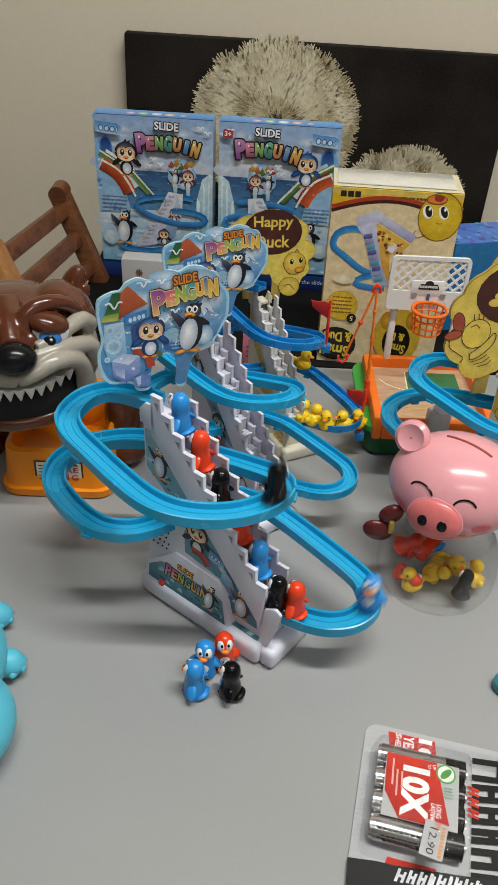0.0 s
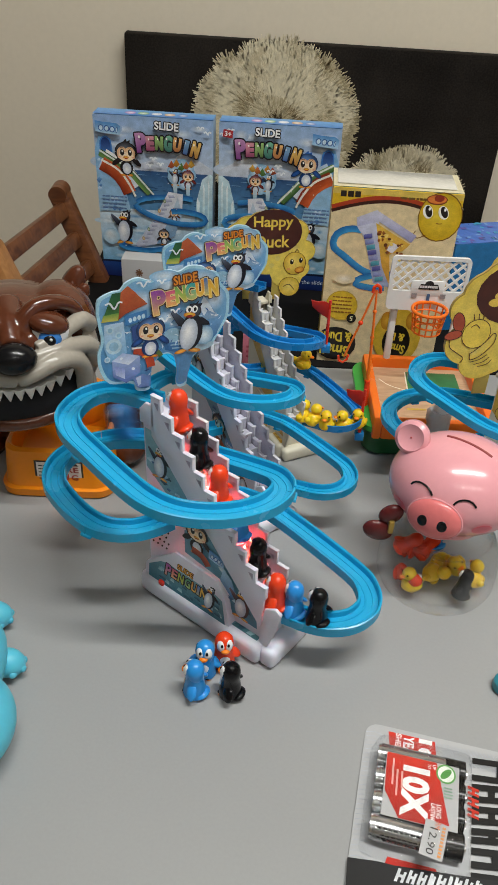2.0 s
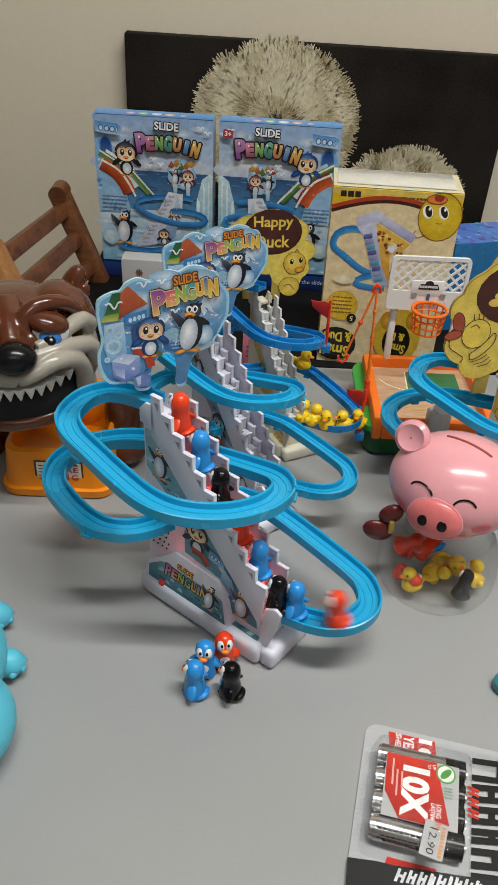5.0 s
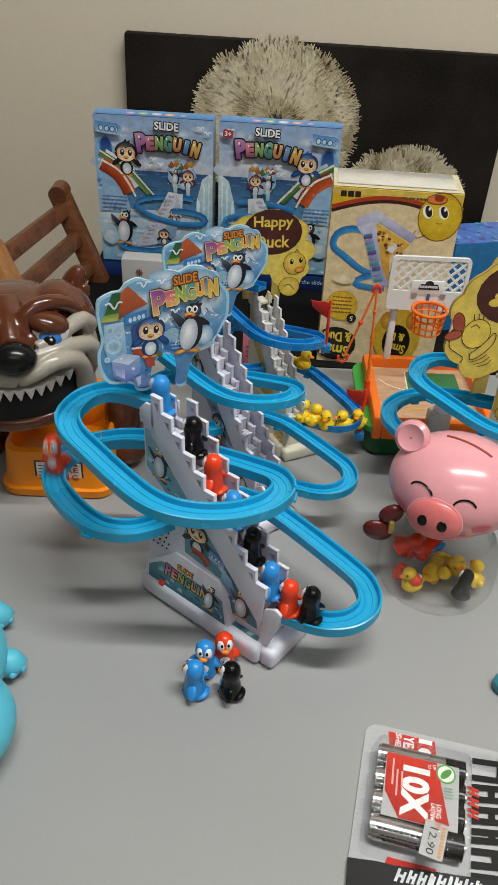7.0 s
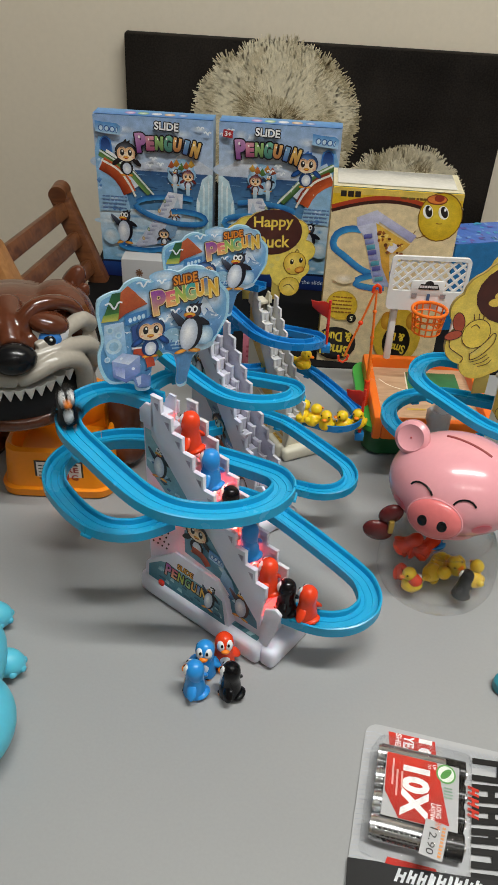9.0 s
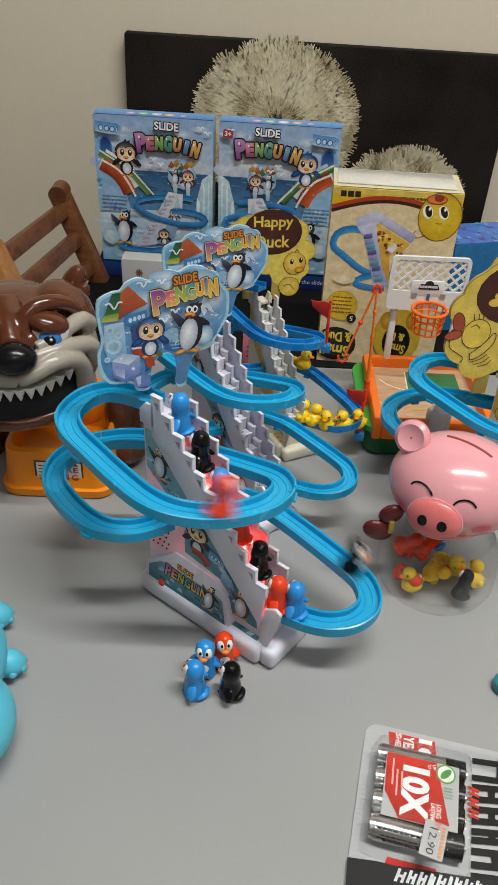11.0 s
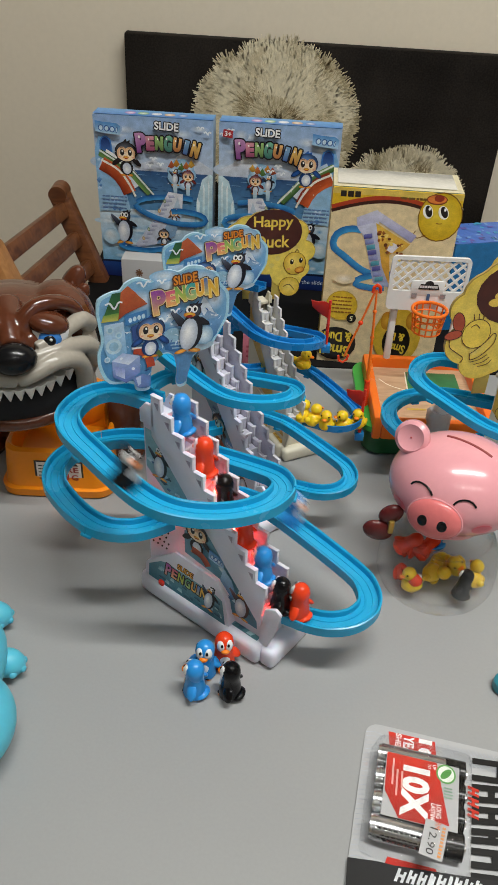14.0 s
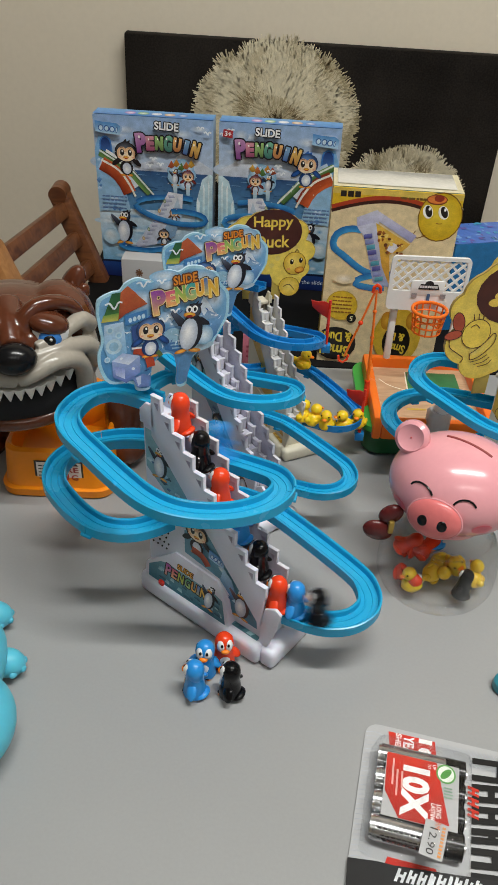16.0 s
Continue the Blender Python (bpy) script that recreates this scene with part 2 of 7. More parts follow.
def print_material():
    """Varnished printed card: the inks come from the drawing, with a fine screen and faint mottling."""
    m = bpy.data.materials.new("printed_card")
    m.use_nodes = True
    nt = m.node_tree
    b = nt.nodes["Principled BSDF"]
    at = nt.nodes.new("ShaderNodeAttribute")
    at.attribute_name = "ink"
    tc = nt.nodes.new("ShaderNodeTexCoord")
    last = at.outputs["Color"]
    for scale, lo, hi in ((900.0, 0.90, 1.08), (130.0, 0.84, 1.12), (25.0, 0.94, 1.04)):
        n, mr, mx = nt.nodes.new("ShaderNodeTexNoise"), nt.nodes.new("ShaderNodeMapRange"), nt.nodes.new("ShaderNodeMix")
        n.inputs["Scale"].default_value, n.inputs["Detail"].default_value = scale, 4
        mr.inputs["From Min"].default_value, mr.inputs["From Max"].default_value = 0.3, 0.7
        mr.inputs["To Min"].default_value, mr.inputs["To Max"].default_value = lo, hi
        mx.data_type, mx.blend_type = "RGBA", "MULTIPLY"
        mx.inputs[0].default_value = 1.0
        nt.links.new(tc.outputs["Object"], n.inputs["Vector"])
        nt.links.new(n.outputs["Fac"], mr.inputs["Value"])
        nt.links.new(last, mx.inputs[6])
        nt.links.new(mr.outputs[0], mx.inputs[7])
        last = mx.outputs[2]
    nt.links.new(last, b.inputs["Base Color"])
    b.inputs["Roughness"].default_value = 0.34
    return m


M_PRINT = print_material()


def blend(a, b, k):
    return tuple(x + (y - x) * k for x, y in zip(a, b))


class Print:
    """Ink on a flat card: layers of flat shapes, each a hair above the one below.
    A colour is (r, g, b), or a pair of them that runs from the shape's foot to its top."""

    def __init__(self, w=1.0, h=1.0):
        self.bm, self.z, self.w, self.h = bmesh.new(), 0.0, w, h
        self.ink = self.bm.loops.layers.float_color.new("ink")

    def face(self, pts, cols):
        f = self.bm.faces.new([self.bm.verts.new((x, y, self.z)) for x, y in pts])
        for lp, c in zip(f.loops, cols):
            lp[self.ink] = (*srgb(*c), 1.0)

    def shades(self, pts, col):
        if not isinstance(col[0], tuple):
            return [col] * len(pts)
        y0, y1 = min(p[1] for p in pts), max(p[1] for p in pts)
        return [blend(col[0], col[1], (p[1] - y0) / max(1e-9, y1 - y0)) for p in pts]

    def poly(self, pts, col):
        self.z += INK_STEP
        P = [(x * self.w, y * self.h) for x, y in pts]
        self.face(P, self.shades(P, col))
        return self

    def ell(self, cx, cy, rx, ry, col, rot=0, n=20, a0=0, a1=360, core=None, at=(0.0, 0.0)):
        """An ellipse; with a core colour it shades from there (at: shares of the radii) to its rim."""
        c, s = math.cos(radians(rot)), math.sin(radians(rot))

        def put(x, y):
            x, y = rx * self.w * x, ry * self.h * y
            return cx * self.w + x * c - y * s, cy * self.h + x * s + y * c
        P = [put(math.cos(radians(a0 + (a1 - a0) * i / n)), math.sin(radians(a0 + (a1 - a0) * i / n))) for i in range(n + (a1 - a0 < 360))]
        self.z += INK_STEP
        if core is None:
            self.face(P, self.shades(P, col))
        else:
            mid, rim = put(*at), self.shades(P, col)
            for i in range(len(P)):
                j = (i + 1) % len(P)
                self.face([mid, P[i], P[j]], [core, rim[i], rim[j]])
        return self

    def line(self, pts, wd, col, smooth=True, edge=None):
        """A stroke, wd wide in metres; with an edge colour it shades across."""
        P = [Vector((x * self.w, y * self.h, 0)) for x, y in pts]
        if smooth and len(P) > 2:
            P = spline(P, max(wd * 0.7, 0.0006))
        self.z += INK_STEP
        prev = None
        for i, p in enumerate(P):
            t = (P[min(i + 1, len(P) - 1)] - P[max(i - 1, 0)]).normalized()
            nn = Vector((-t.y, t.x, 0)) * wd / 2
            now = ((p.x + nn.x, p.y + nn.y), (p.x - nn.x, p.y - nn.y))
            if prev:
                self.face([prev[0], prev[1], now[1], now[0]], [col, edge or col, edge or col, col])
            prev = now
        return self

    def text(self, t, cx, cy, tw, th, col, rot=0, bold=0.0):
        if (t, bold) not in LETTER_CACHE:
            LETTER_CACHE[(t, bold)] = letters(t, bold)
        vs, fs = LETTER_CACHE[(t, bold)]
        c, sn = math.cos(radians(rot)), math.sin(radians(rot))
        pair = col if isinstance(col[0], tuple) else (col, col)
        self.z += INK_STEP
        put = []
        for x, y in vs:
            X, Y = x * tw * self.w, y * th * self.h
            put.append((cx * self.w + X * c - Y * sn, cy * self.h + X * sn + Y * c))
        for f in fs:
            self.face([put[i] for i in f], [blend(pair[0], pair[1], vs[i][1] + 0.5) for i in f])
        return self

    def halo(self, t, cx, cy, tw, th, grow, col, rot=0, bold=0.0):
        """The letters fattened all round by grow metres."""
        for q in range(10):
            self.text(t, cx + math.cos(0.6283 * q) * grow / self.w, cy + math.sin(0.6283 * q) * grow / self.h, tw, th, col, rot, bold)
            self.z -= INK_STEP * 0.93
        return self

    def done(self, name, parent, m, label=""):
        return part(name, self.bm, M_PRINT, parent, label, m, smooth=False)


# ================= the room =================
CEIL, FLOORZ, WALL_Y = 1.75, -0.75, 1.16
thing("floor", box((-2.6, -3.0, FLOORZ - 0.1), (2.6, WALL_Y + 0.1, FLOORZ)), M_FLOOR, "beige tiled room floor", "floor", "structure")
thing("ceiling", box((-2.6, -3.0, CEIL), (2.6, WALL_Y + 0.1, CEIL + 0.1)), M_CEIL, "plain off-white ceiling", "ceiling", "structure")
thing("wall_north", box((-2.6, WALL_Y, FLOORZ), (2.6, WALL_Y + 0.1, CEIL)), M_WALL, "cream painted wall behind the tables", "wall", "structure")
thing("wall_south", box((-2.6, -3.1, FLOORZ), (2.6, -3.0, CEIL)), M_WALL, "cream painted wall", "wall", "structure")
thing("wall_west", box((-2.7, -3.0, FLOORZ), (-2.6, WALL_Y, CEIL)), M_WALL, "cream painted wall", "wall", "structure")
thing("wall_east", box((2.6, -3.0, FLOORZ), (2.7, WALL_Y, CEIL)), M_WALL, "cream painted wall", "wall", "structure")


def tube_light(x, y, power, length=1.2):
    """A ceiling batten with one glowing tube and the lamp that it stands for."""
    fit = empty("ceiling_light", pose(x, y, CEIL), "white fluorescent batten on the ceiling", "lamp", "ceiling lights")
    part("housing", box((-length / 2 - 0.03, -0.03, -0.05), (length / 2 + 0.03, 0.03, 0), 0.006), M_WHITE, fit)
    part("tube", rod((-length / 2, 0, -0.066), (length / 2, 0, -0.066), 0.013), mat("tube_glow", (1.0, 0.95, 0.86), 0.5, emit=3.0), fit)
    la = bpy.data.lights.new("tube_lamp", "AREA")
    la.shape, la.size, la.size_y, la.energy, la.color = "RECTANGLE", length, 0.03, power, (0.95, 0.96, 0.915)
    lo = new("tube_lamp", la)
    lo.parent = fit
    lo.matrix_basis = pose(0, 0, -0.085)


tube_light(0.45, 0.16, 31.0)
tube_light(0.45, -0.95, 7.5)


# ---- tables and sideboard ----
def table(name, x0, x1, y0, y1, label):
    t = empty(name, pose(0, 0, FLOORZ), label, "table")
    top = part("tabletop", box((x0, y0, -FLOORZ - 0.028), (x1, y1, -FLOORZ), 0.0008), M_TABLE, t)
    part("edge_band", box((x0 + 0.002, y0 - 0.0012, -FLOORZ - 0.026), (x1 - 0.002, y0 + 0.001, -FLOORZ - 0.0035)), M_EDGE, top, "brown edge band")
    for x in (x0 + 0.06, x1 - 0.06):
        for y in (y0 + 0.05, y1 - 0.05):
            part("leg", box((x - 0.02, y - 0.02, 0), (x + 0.02, y + 0.02, -FLOORZ - 0.028), 0.004), M_STEEL, t)
    return t


table("table", -0.75, 0.75, -0.30, 0.722, "light grey laminate table with toys spread on it")
sb = empty("sideboard", pose(0.0, 0, FLOORZ), "low black stained sideboard behind the tables", "sideboard")
part("carcass", box((-0.21, 0.73, 0.04), (0.75, 1.14, 0.725), 0.004), M_BLACKWOOD, sb)
part("top", box((-0.215, 0.726, 0.725), (0.76, 1.145, 0.7495), 0.003), M_BLACKWOOD, sb)
part("plinth", box((-0.2, 0.75, 0.0), (0.74, 1.12, 0.04)), M_BLACKWOOD, sb)


# ---- canvas with seed heads ----
def picture():
    x0, x1, z0, z1 = -0.193, 0.333, -0.12, 0.247
    pic = empty("canvas_picture", pose(0, WALL_Y - 0.022, 0, 0, 1.0, 0), "dark unframed canvas photograph of pale fluffy flower heads", "picture")
    part("canvas", box((x0, 0, z0), (x1, 0.02, z1), 0.002), M_CANVAS, pic)
    rng = random.Random(5)
    fluff = print_material()
    fluff.name = "printed_canvas"
    fluff.node_tree.nodes["Principled BSDF"].inputs["Roughness"].default_value = 0.75
    tones = [(226, 214, 184), (208, 194, 162), (182, 168, 134), (142, 124, 92)]

    def puff(cx, cz, r, n, squash):
        """Printed tufts: soft layered strokes that fan out from dim seed bases."""
        bm = bmesh.new()
        lay = bm.loops.layers.float_color.new("ink")

        def put(pts, cols):
            f = bm.faces.new([bm.verts.new(q) for q in pts])
            for lp, c in zip(f.loops, cols):
                lp[lay] = (*srgb(*c), 1.0)
        depth = 0.0
        ground = (134, 121, 96)
        rim = []
        for i in range(72):
            a = 2 * math.pi * i / 72
            rr = r * (0.93 + 0.06 * noise.noise((math.cos(a) * 2.3, math.sin(a) * 2.3, cx * 9)))
            rim.append((cx + rr * math.cos(a), -0.0001, cz + rr * squash * math.sin(a)))
        for i in range(72):
            put([(cx, -0.0001, cz), rim[i], rim[(i + 1) % 72]], [(178, 164, 132), ground, ground])
        # tufts from the rim inward, so that the nearer ones lie on top
        spots = []
        while len(spots) < n:
            a, d = rng.uniform(0, 2 * math.pi), math.sqrt(rng.random())
            spots.append((d, a))
        spots.sort(reverse=True)
        for k, (d, a) in enumerate(spots):
            bx, bz = cx + d * r * 0.88 * math.cos(a), cz + d * r * 0.88 * squash * math.sin(a)
            depth = 0.0002 + 0.0010 * k / n
            open_to = d ** 2.2                       # tufts in the middle face us, those at the rim stand off sideways
            patch = noise.noise((bx * 38, bz * 38, 3.1))
            light = 0.52 + 0.95 * patch + 0.18 * (bz - cz) / r
            tone = tones[0] if light > 0.66 else (tones[1] if light > 0.40 else (tones[2] if light > 0.16 else tones[3]))
            size = r * rng.uniform(0.15, 0.27)
            base = blend(tone, (104, 84, 52), 0.42 if patch < -0.05 else 0.12)
            for j in range(22):
                t = a + (rng.uniform(-math.pi, math.pi) if rng.random() > open_to else rng.uniform(-0.55, 0.55))
                ln = size * rng.uniform(0.6, 1.1)
                wd = size * 0.024
                ux, uz = math.cos(t), math.sin(t)
                tip = blend(tone, (226, 216, 190), rng.uniform(-0.25, 0.35))
                put([(bx - uz * wd * 0.5, -depth, bz + ux * wd * 0.5), (bx + uz * wd * 0.5, -depth, bz - ux * wd * 0.5), (bx + ux * ln + uz * wd, -depth, bz + uz * ln - ux * wd), (bx + ux * ln - uz * wd, -depth, bz + uz * ln + ux * wd)], [base, base, tip, tip])
            if patch < -0.05 and rng.random() < 0.6:
                for j in range(4):
                    t, ln = rng.uniform(0, 6.3), size * 0.35
                    put([(bx - math.sin(t) * ln * 0.2, -depth - 0.00002, bz + math.cos(t) * ln * 0.2), (bx + math.sin(t) * ln * 0.2, -depth - 0.00002, bz - math.cos(t) * ln * 0.2), (bx + math.cos(t) * ln, -depth - 0.00002, bz + math.sin(t) * ln)], [(70, 54, 30), (70, 54, 30), (104, 86, 54)])
        part("seed_head", bm, fluff, pic, "pale fluffy seed head", smooth=False)

    puff(0.014, 0.140, 0.107, 1900, 0.96)
    puff(0.205, 0.034, 0.087, 1300, 0.98)


picture()


# ---- slatted wooden chair beyond the table ----
def add_bar(bm, a, b, w, t, up=(0, 0, 1), bevel=0.003):
    """A rectangular bar between two points; w across, t thick."""
    a, b = Vector(a), Vector(b)
    z = (b - a).normalized()
    x = Vector(up).cross(z).normalized()
    y = z.cross(x)
    m = Matrix((x, y, z)).transposed().to_4x4()
    m.translation = (a + b) / 2
    L = (b - a).length
    return add_box(bm, (-t / 2, -w / 2, -L / 2), (t / 2, w / 2, L / 2), bevel, m)


def chair():
    ch = empty("wooden_chair", pose(0, 0, 0), "brown varnished chair with slanting back slats", "chair")
    top, foot = Vector((-0.2430, 0.925, 0.108)), Vector((-0.150, 0.915, -0.140))
    side = Vector((-0.0225, -0.138, 0.006))          # from the far post towards the near one
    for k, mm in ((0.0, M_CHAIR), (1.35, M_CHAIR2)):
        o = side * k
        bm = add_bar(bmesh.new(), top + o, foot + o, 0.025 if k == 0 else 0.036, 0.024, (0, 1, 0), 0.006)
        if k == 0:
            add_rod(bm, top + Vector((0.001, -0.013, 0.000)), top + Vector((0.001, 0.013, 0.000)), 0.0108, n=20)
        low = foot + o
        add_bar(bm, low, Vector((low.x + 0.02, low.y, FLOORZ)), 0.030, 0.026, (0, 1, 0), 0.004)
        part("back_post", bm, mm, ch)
    d = (foot - top).normalized()
    for k in range(6):
        s = top + d * (0.020 + 0.0375 * k)
        part("slat", add_bar(bmesh.new(), s, s + side * 2.4, 0.0190, 0.012, d, 0.003), M_CHAIR, ch)
    seat = foot + Vector((0.0, 0, -0.14))
    part("seat", box((seat.x - 0.02, seat.y - 0.36, seat.z - 0.02), (seat.x + 0.36, seat.y + 0.03, seat.z), 0.006), M_CHAIR, ch)
    for y in (-0.34, 0.0):
        part("front_leg", box((seat.x + 0.30, seat.y + y - 0.015, FLOORZ), (seat.x + 0.335, seat.y + y + 0.02, seat.z - 0.02), 0.004), M_CHAIR, ch)


chair()


# ================= prints shared by boxes and toys =================
def print_title(p, cx, cy, w, slope=0.0, first=(250, 250, 250)):
    """The two-line rainbow title with its dark outline; w is its width as a share of the card."""
    cols = [(168, 92, 176), (206, 104, 140), (120, 184, 80), (60, 160, 130), (236, 160, 70), (70, 140, 210), (240, 180, 60)]
    lw = w / 7.0
    hh = lw * p.w / p.h * 1.55
    spots = []
    for i, ch in enumerate("PENGUIN"):
        x = cx - w / 2 + lw * (i + 0.5)
        y = cy - 0.10 * hh * math.cos(i * 0.9) - 0.05 * hh * i
        spots.append((ch, x, y, lw * (0.42 if ch == "I" else (1.10 if i == 0 else 0.84)), hh * (1.30 if i == 0 else (1.08 if i in (3, 6) else 0.92)), cols[i], 7 - i * 4))
    for grow, shade in ((0.0021, (22, 18, 30)), (0.0011, None)):
        for ch, x, y, lx, ly, col, rot in spots:
            if shade:
                p.halo(ch, x, y, lx, ly, grow, shade, rot, 0.05)
    for ch, x, y, lx, ly, col, rot in spots:
        p.halo(ch, x, y, lx, ly, 0.0005, (blend(col, (60, 20, 60), 0.35), blend(col, (255, 250, 220), 0.35)), rot, 0.05)
        p.ell(x - lx * 0.18, y + ly * 0.30, lx * 0.10, ly * 0.08, (250, 246, 240))
    p.halo("SLIDE", cx - w * 0.02, cy + hh * 1.10, w * 0.38, hh * 0.55, 0.0011, (22, 18, 30), -2, 0.02)
    p.text("SLIDE", cx - w * 0.02, cy + hh * 1.10, w * 0.38, hh * 0.55, first, -2, 0.03)


def print_penguin(p, cx, cy, s, coat=(24, 26, 40), baby=False):
    """A printed bird; s is its height as a share of the card's height."""
    k = p.h / p.w
    hi, low = blend(coat, (200, 225, 255), 0.38), blend(coat, (0, 0, 10), 0.5)

    def e(x, y, rx, ry, col, rot=0, core=None, at=(0, 0)):
        p.ell(cx + x * s * k, cy + y * s, rx * s * k, ry * s, col, rot, core=core, at=at)

    def q(pts, col):
        p.poly([(cx + x * s * k, cy + y * s) for x, y in pts], col)
    if baby:
        e(-0.29, -0.10, 0.18, 0.075, low, 35, coat)
        e(0.30, -0.08, 0.19, 0.075, low, -40, coat)
        for x in (-0.1, 0.1):
            e(x, -0.49, 0.09, 0.035, (214, 120, 30), 0, (246, 180, 60))
        e(0, -0.27, 0.20, 0.22, low, 0, coat)
        e(0.01, -0.29, 0.135, 0.17, (196, 206, 222), 0, (252, 252, 252))
        q([(-0.10, 0.46), (0.02, 0.58), (0.04, 0.50), (0.14, 0.55), (0.12, 0.42)], coat)
        e(0, 0.19, 0.34, 0.30, low, 0, hi, (-0.15, 0.55))
        e(-0.11, 0.15, 0.165, 0.195, (226, 178, 130), 0, (252, 230, 200))
        e(0.12, 0.15, 0.165, 0.195, (226, 178, 130), 0, (252, 230, 200))
        e(0.0, 0.06, 0.235, 0.14, (250, 224, 190))
        for x in (-0.115, 0.125):
            e(x, 0.18, 0.062, 0.098, (26, 18, 18))
            e(x + 0.012, 0.215, 0.024, 0.034, (252, 252, 252))
            e(x * 1.75, 0.04, 0.055, 0.032, (250, 216, 180), 0, (238, 150, 120))
            p.line([(cx + (x - 0.06) * s * k, cy + 0.30 * s), (cx + x * s * k, cy + 0.325 * s), (cx + (x + 0.05) * s * k, cy + 0.30 * s)], 0.012 * s * p.h, (90, 60, 40))
        e(0.0, 0.035, 0.085, 0.04, (206, 110, 20), 0, (252, 206, 70), (0, 0.4))
        e(0.0, 0.005, 0.045, 0.018, (176, 60, 40))
    else:
        for x, r in ((-0.15, 14), (0.12, -8)):
            e(x, -0.455, 0.125, 0.042, (206, 120, 30), r, (250, 196, 90))
        q([(-0.14, 0.05), (-0.10, 0.18), (-0.22, 0.30), (-0.35, 0.40), (-0.38, 0.34), (-0.30, 0.20), (-0.22, 0.08)], (low, hi))
        q([(0.10, 0.22), (0.24, 0.21), (0.36, 0.12), (0.40, 0.04), (0.31, 0.05), (0.20, 0.06), (0.14, 0.02)], (low, coat))
        e(0.03, -0.07, 0.225, 0.37, low, -4, coat, (0.5, 0.3))
        e(-0.015, -0.11, 0.178, 0.325, (176, 188, 206), -4, (254, 254, 254), (-0.2, 0.2))
        e(0.05, 0.35, 0.155, 0.155, low, 0, hi, (0.3, 0.5))
        q([(0.06, 0.48), (0.15, 0.56), (0.13, 0.49), (0.22, 0.50), (0.17, 0.40)], coat)
        for x in (-0.035, 0.075):
            e(x, 0.39, 0.058, 0.075, (250, 250, 250))
            e(x + 0.008, 0.385, 0.026, 0.042, (15, 13, 16))
        e(-0.02, 0.285, 0.115, 0.05, (216, 120, 20), -6, (254, 214, 80), (0, 0.5))
        e(-0.02, 0.255, 0.065, 0.026, (150, 30, 26))


def print_gulls(p, spots, s=0.02):
    for x, y in spots:
        p.line([(x - s, y + s * 0.3), (x - s * 0.4, y + s * 0.55), (x, y), (x + s * 0.4, y + s * 0.55), (x + s, y + s * 0.3)], p.w * 0.012, (240, 245, 250))


def print_logo(p, cx, cy, w, h, rot=6):
    """A maker's mark, drawn as a plain icy badge."""
    a = radians(rot)
    pts = [(-0.5, -0.42), (-0.1, -0.5), (0.5, -0.46), (0.52, 0.3), (0.36, 0.5), (-0.2, 0.46), (-0.5, 0.5)]
    p.poly([(cx + x * w * math.cos(a) - y * h * math.sin(a) * 0.5, cy + y * h + x * w * math.sin(a) * 0.8) for x, y in pts], ((176, 210, 236), (70, 138, 206)))
    for k, x in enumerate((-0.27, -0.04, 0.18, 0.36)):
        p.ell(cx + x * w, cy - 0.06 * h + x * w * math.sin(a) * 0.8, w * (0.11 if k < 3 else 0.04), h * 0.27, (30, 84, 160), -12, 14)
        p.ell(cx + x * w, cy - 0.06 * h + x * w * math.sin(a) * 0.8, w * (0.075 if k < 3 else 0.02), h * 0.20, (206, 228, 244), -12, 14)


def text_bars(p, x0, y0, w, rows, pitch, col, hgt=None, seed=1):
    """Unreadable small print: plain bars."""
    rng = random.Random(seed)
    h = hgt or pitch * 0.5
    for r in range(rows):
        x = x0
        while x < x0 + w * 0.93:
            l = min(rng.uniform(0.1, 0.26) * w, x0 + w - x)
            y = y0 - r * pitch
            p.poly([(x, y - h / 2), (x + l * 0.86, y - h / 2), (x + l * 0.86, y + h / 2), (x, y + h / 2)], col)
            x += l


# ================= cartons =================
def carton(name, w, d, h, m, side, label, group=""):
    """A closed card box, origin at the middle of its front lower edge; front faces -y."""
    c = empty(name, m, label, "box", group)
    part("carton", box((-w / 2, 0, 0), (w / 2, d, h), 0.0012), side, c)
    part("top_flap", box((-w / 2 + 0.001, 0.0015, h), (w / 2 - 0.001, d - 0.001, h + 0.0007), 0.0002), ink(92, 150, 205), c, "blue tuck flap")
    return c


FRONT = pose(0, -0.0003, 0, 90, 0, 0)


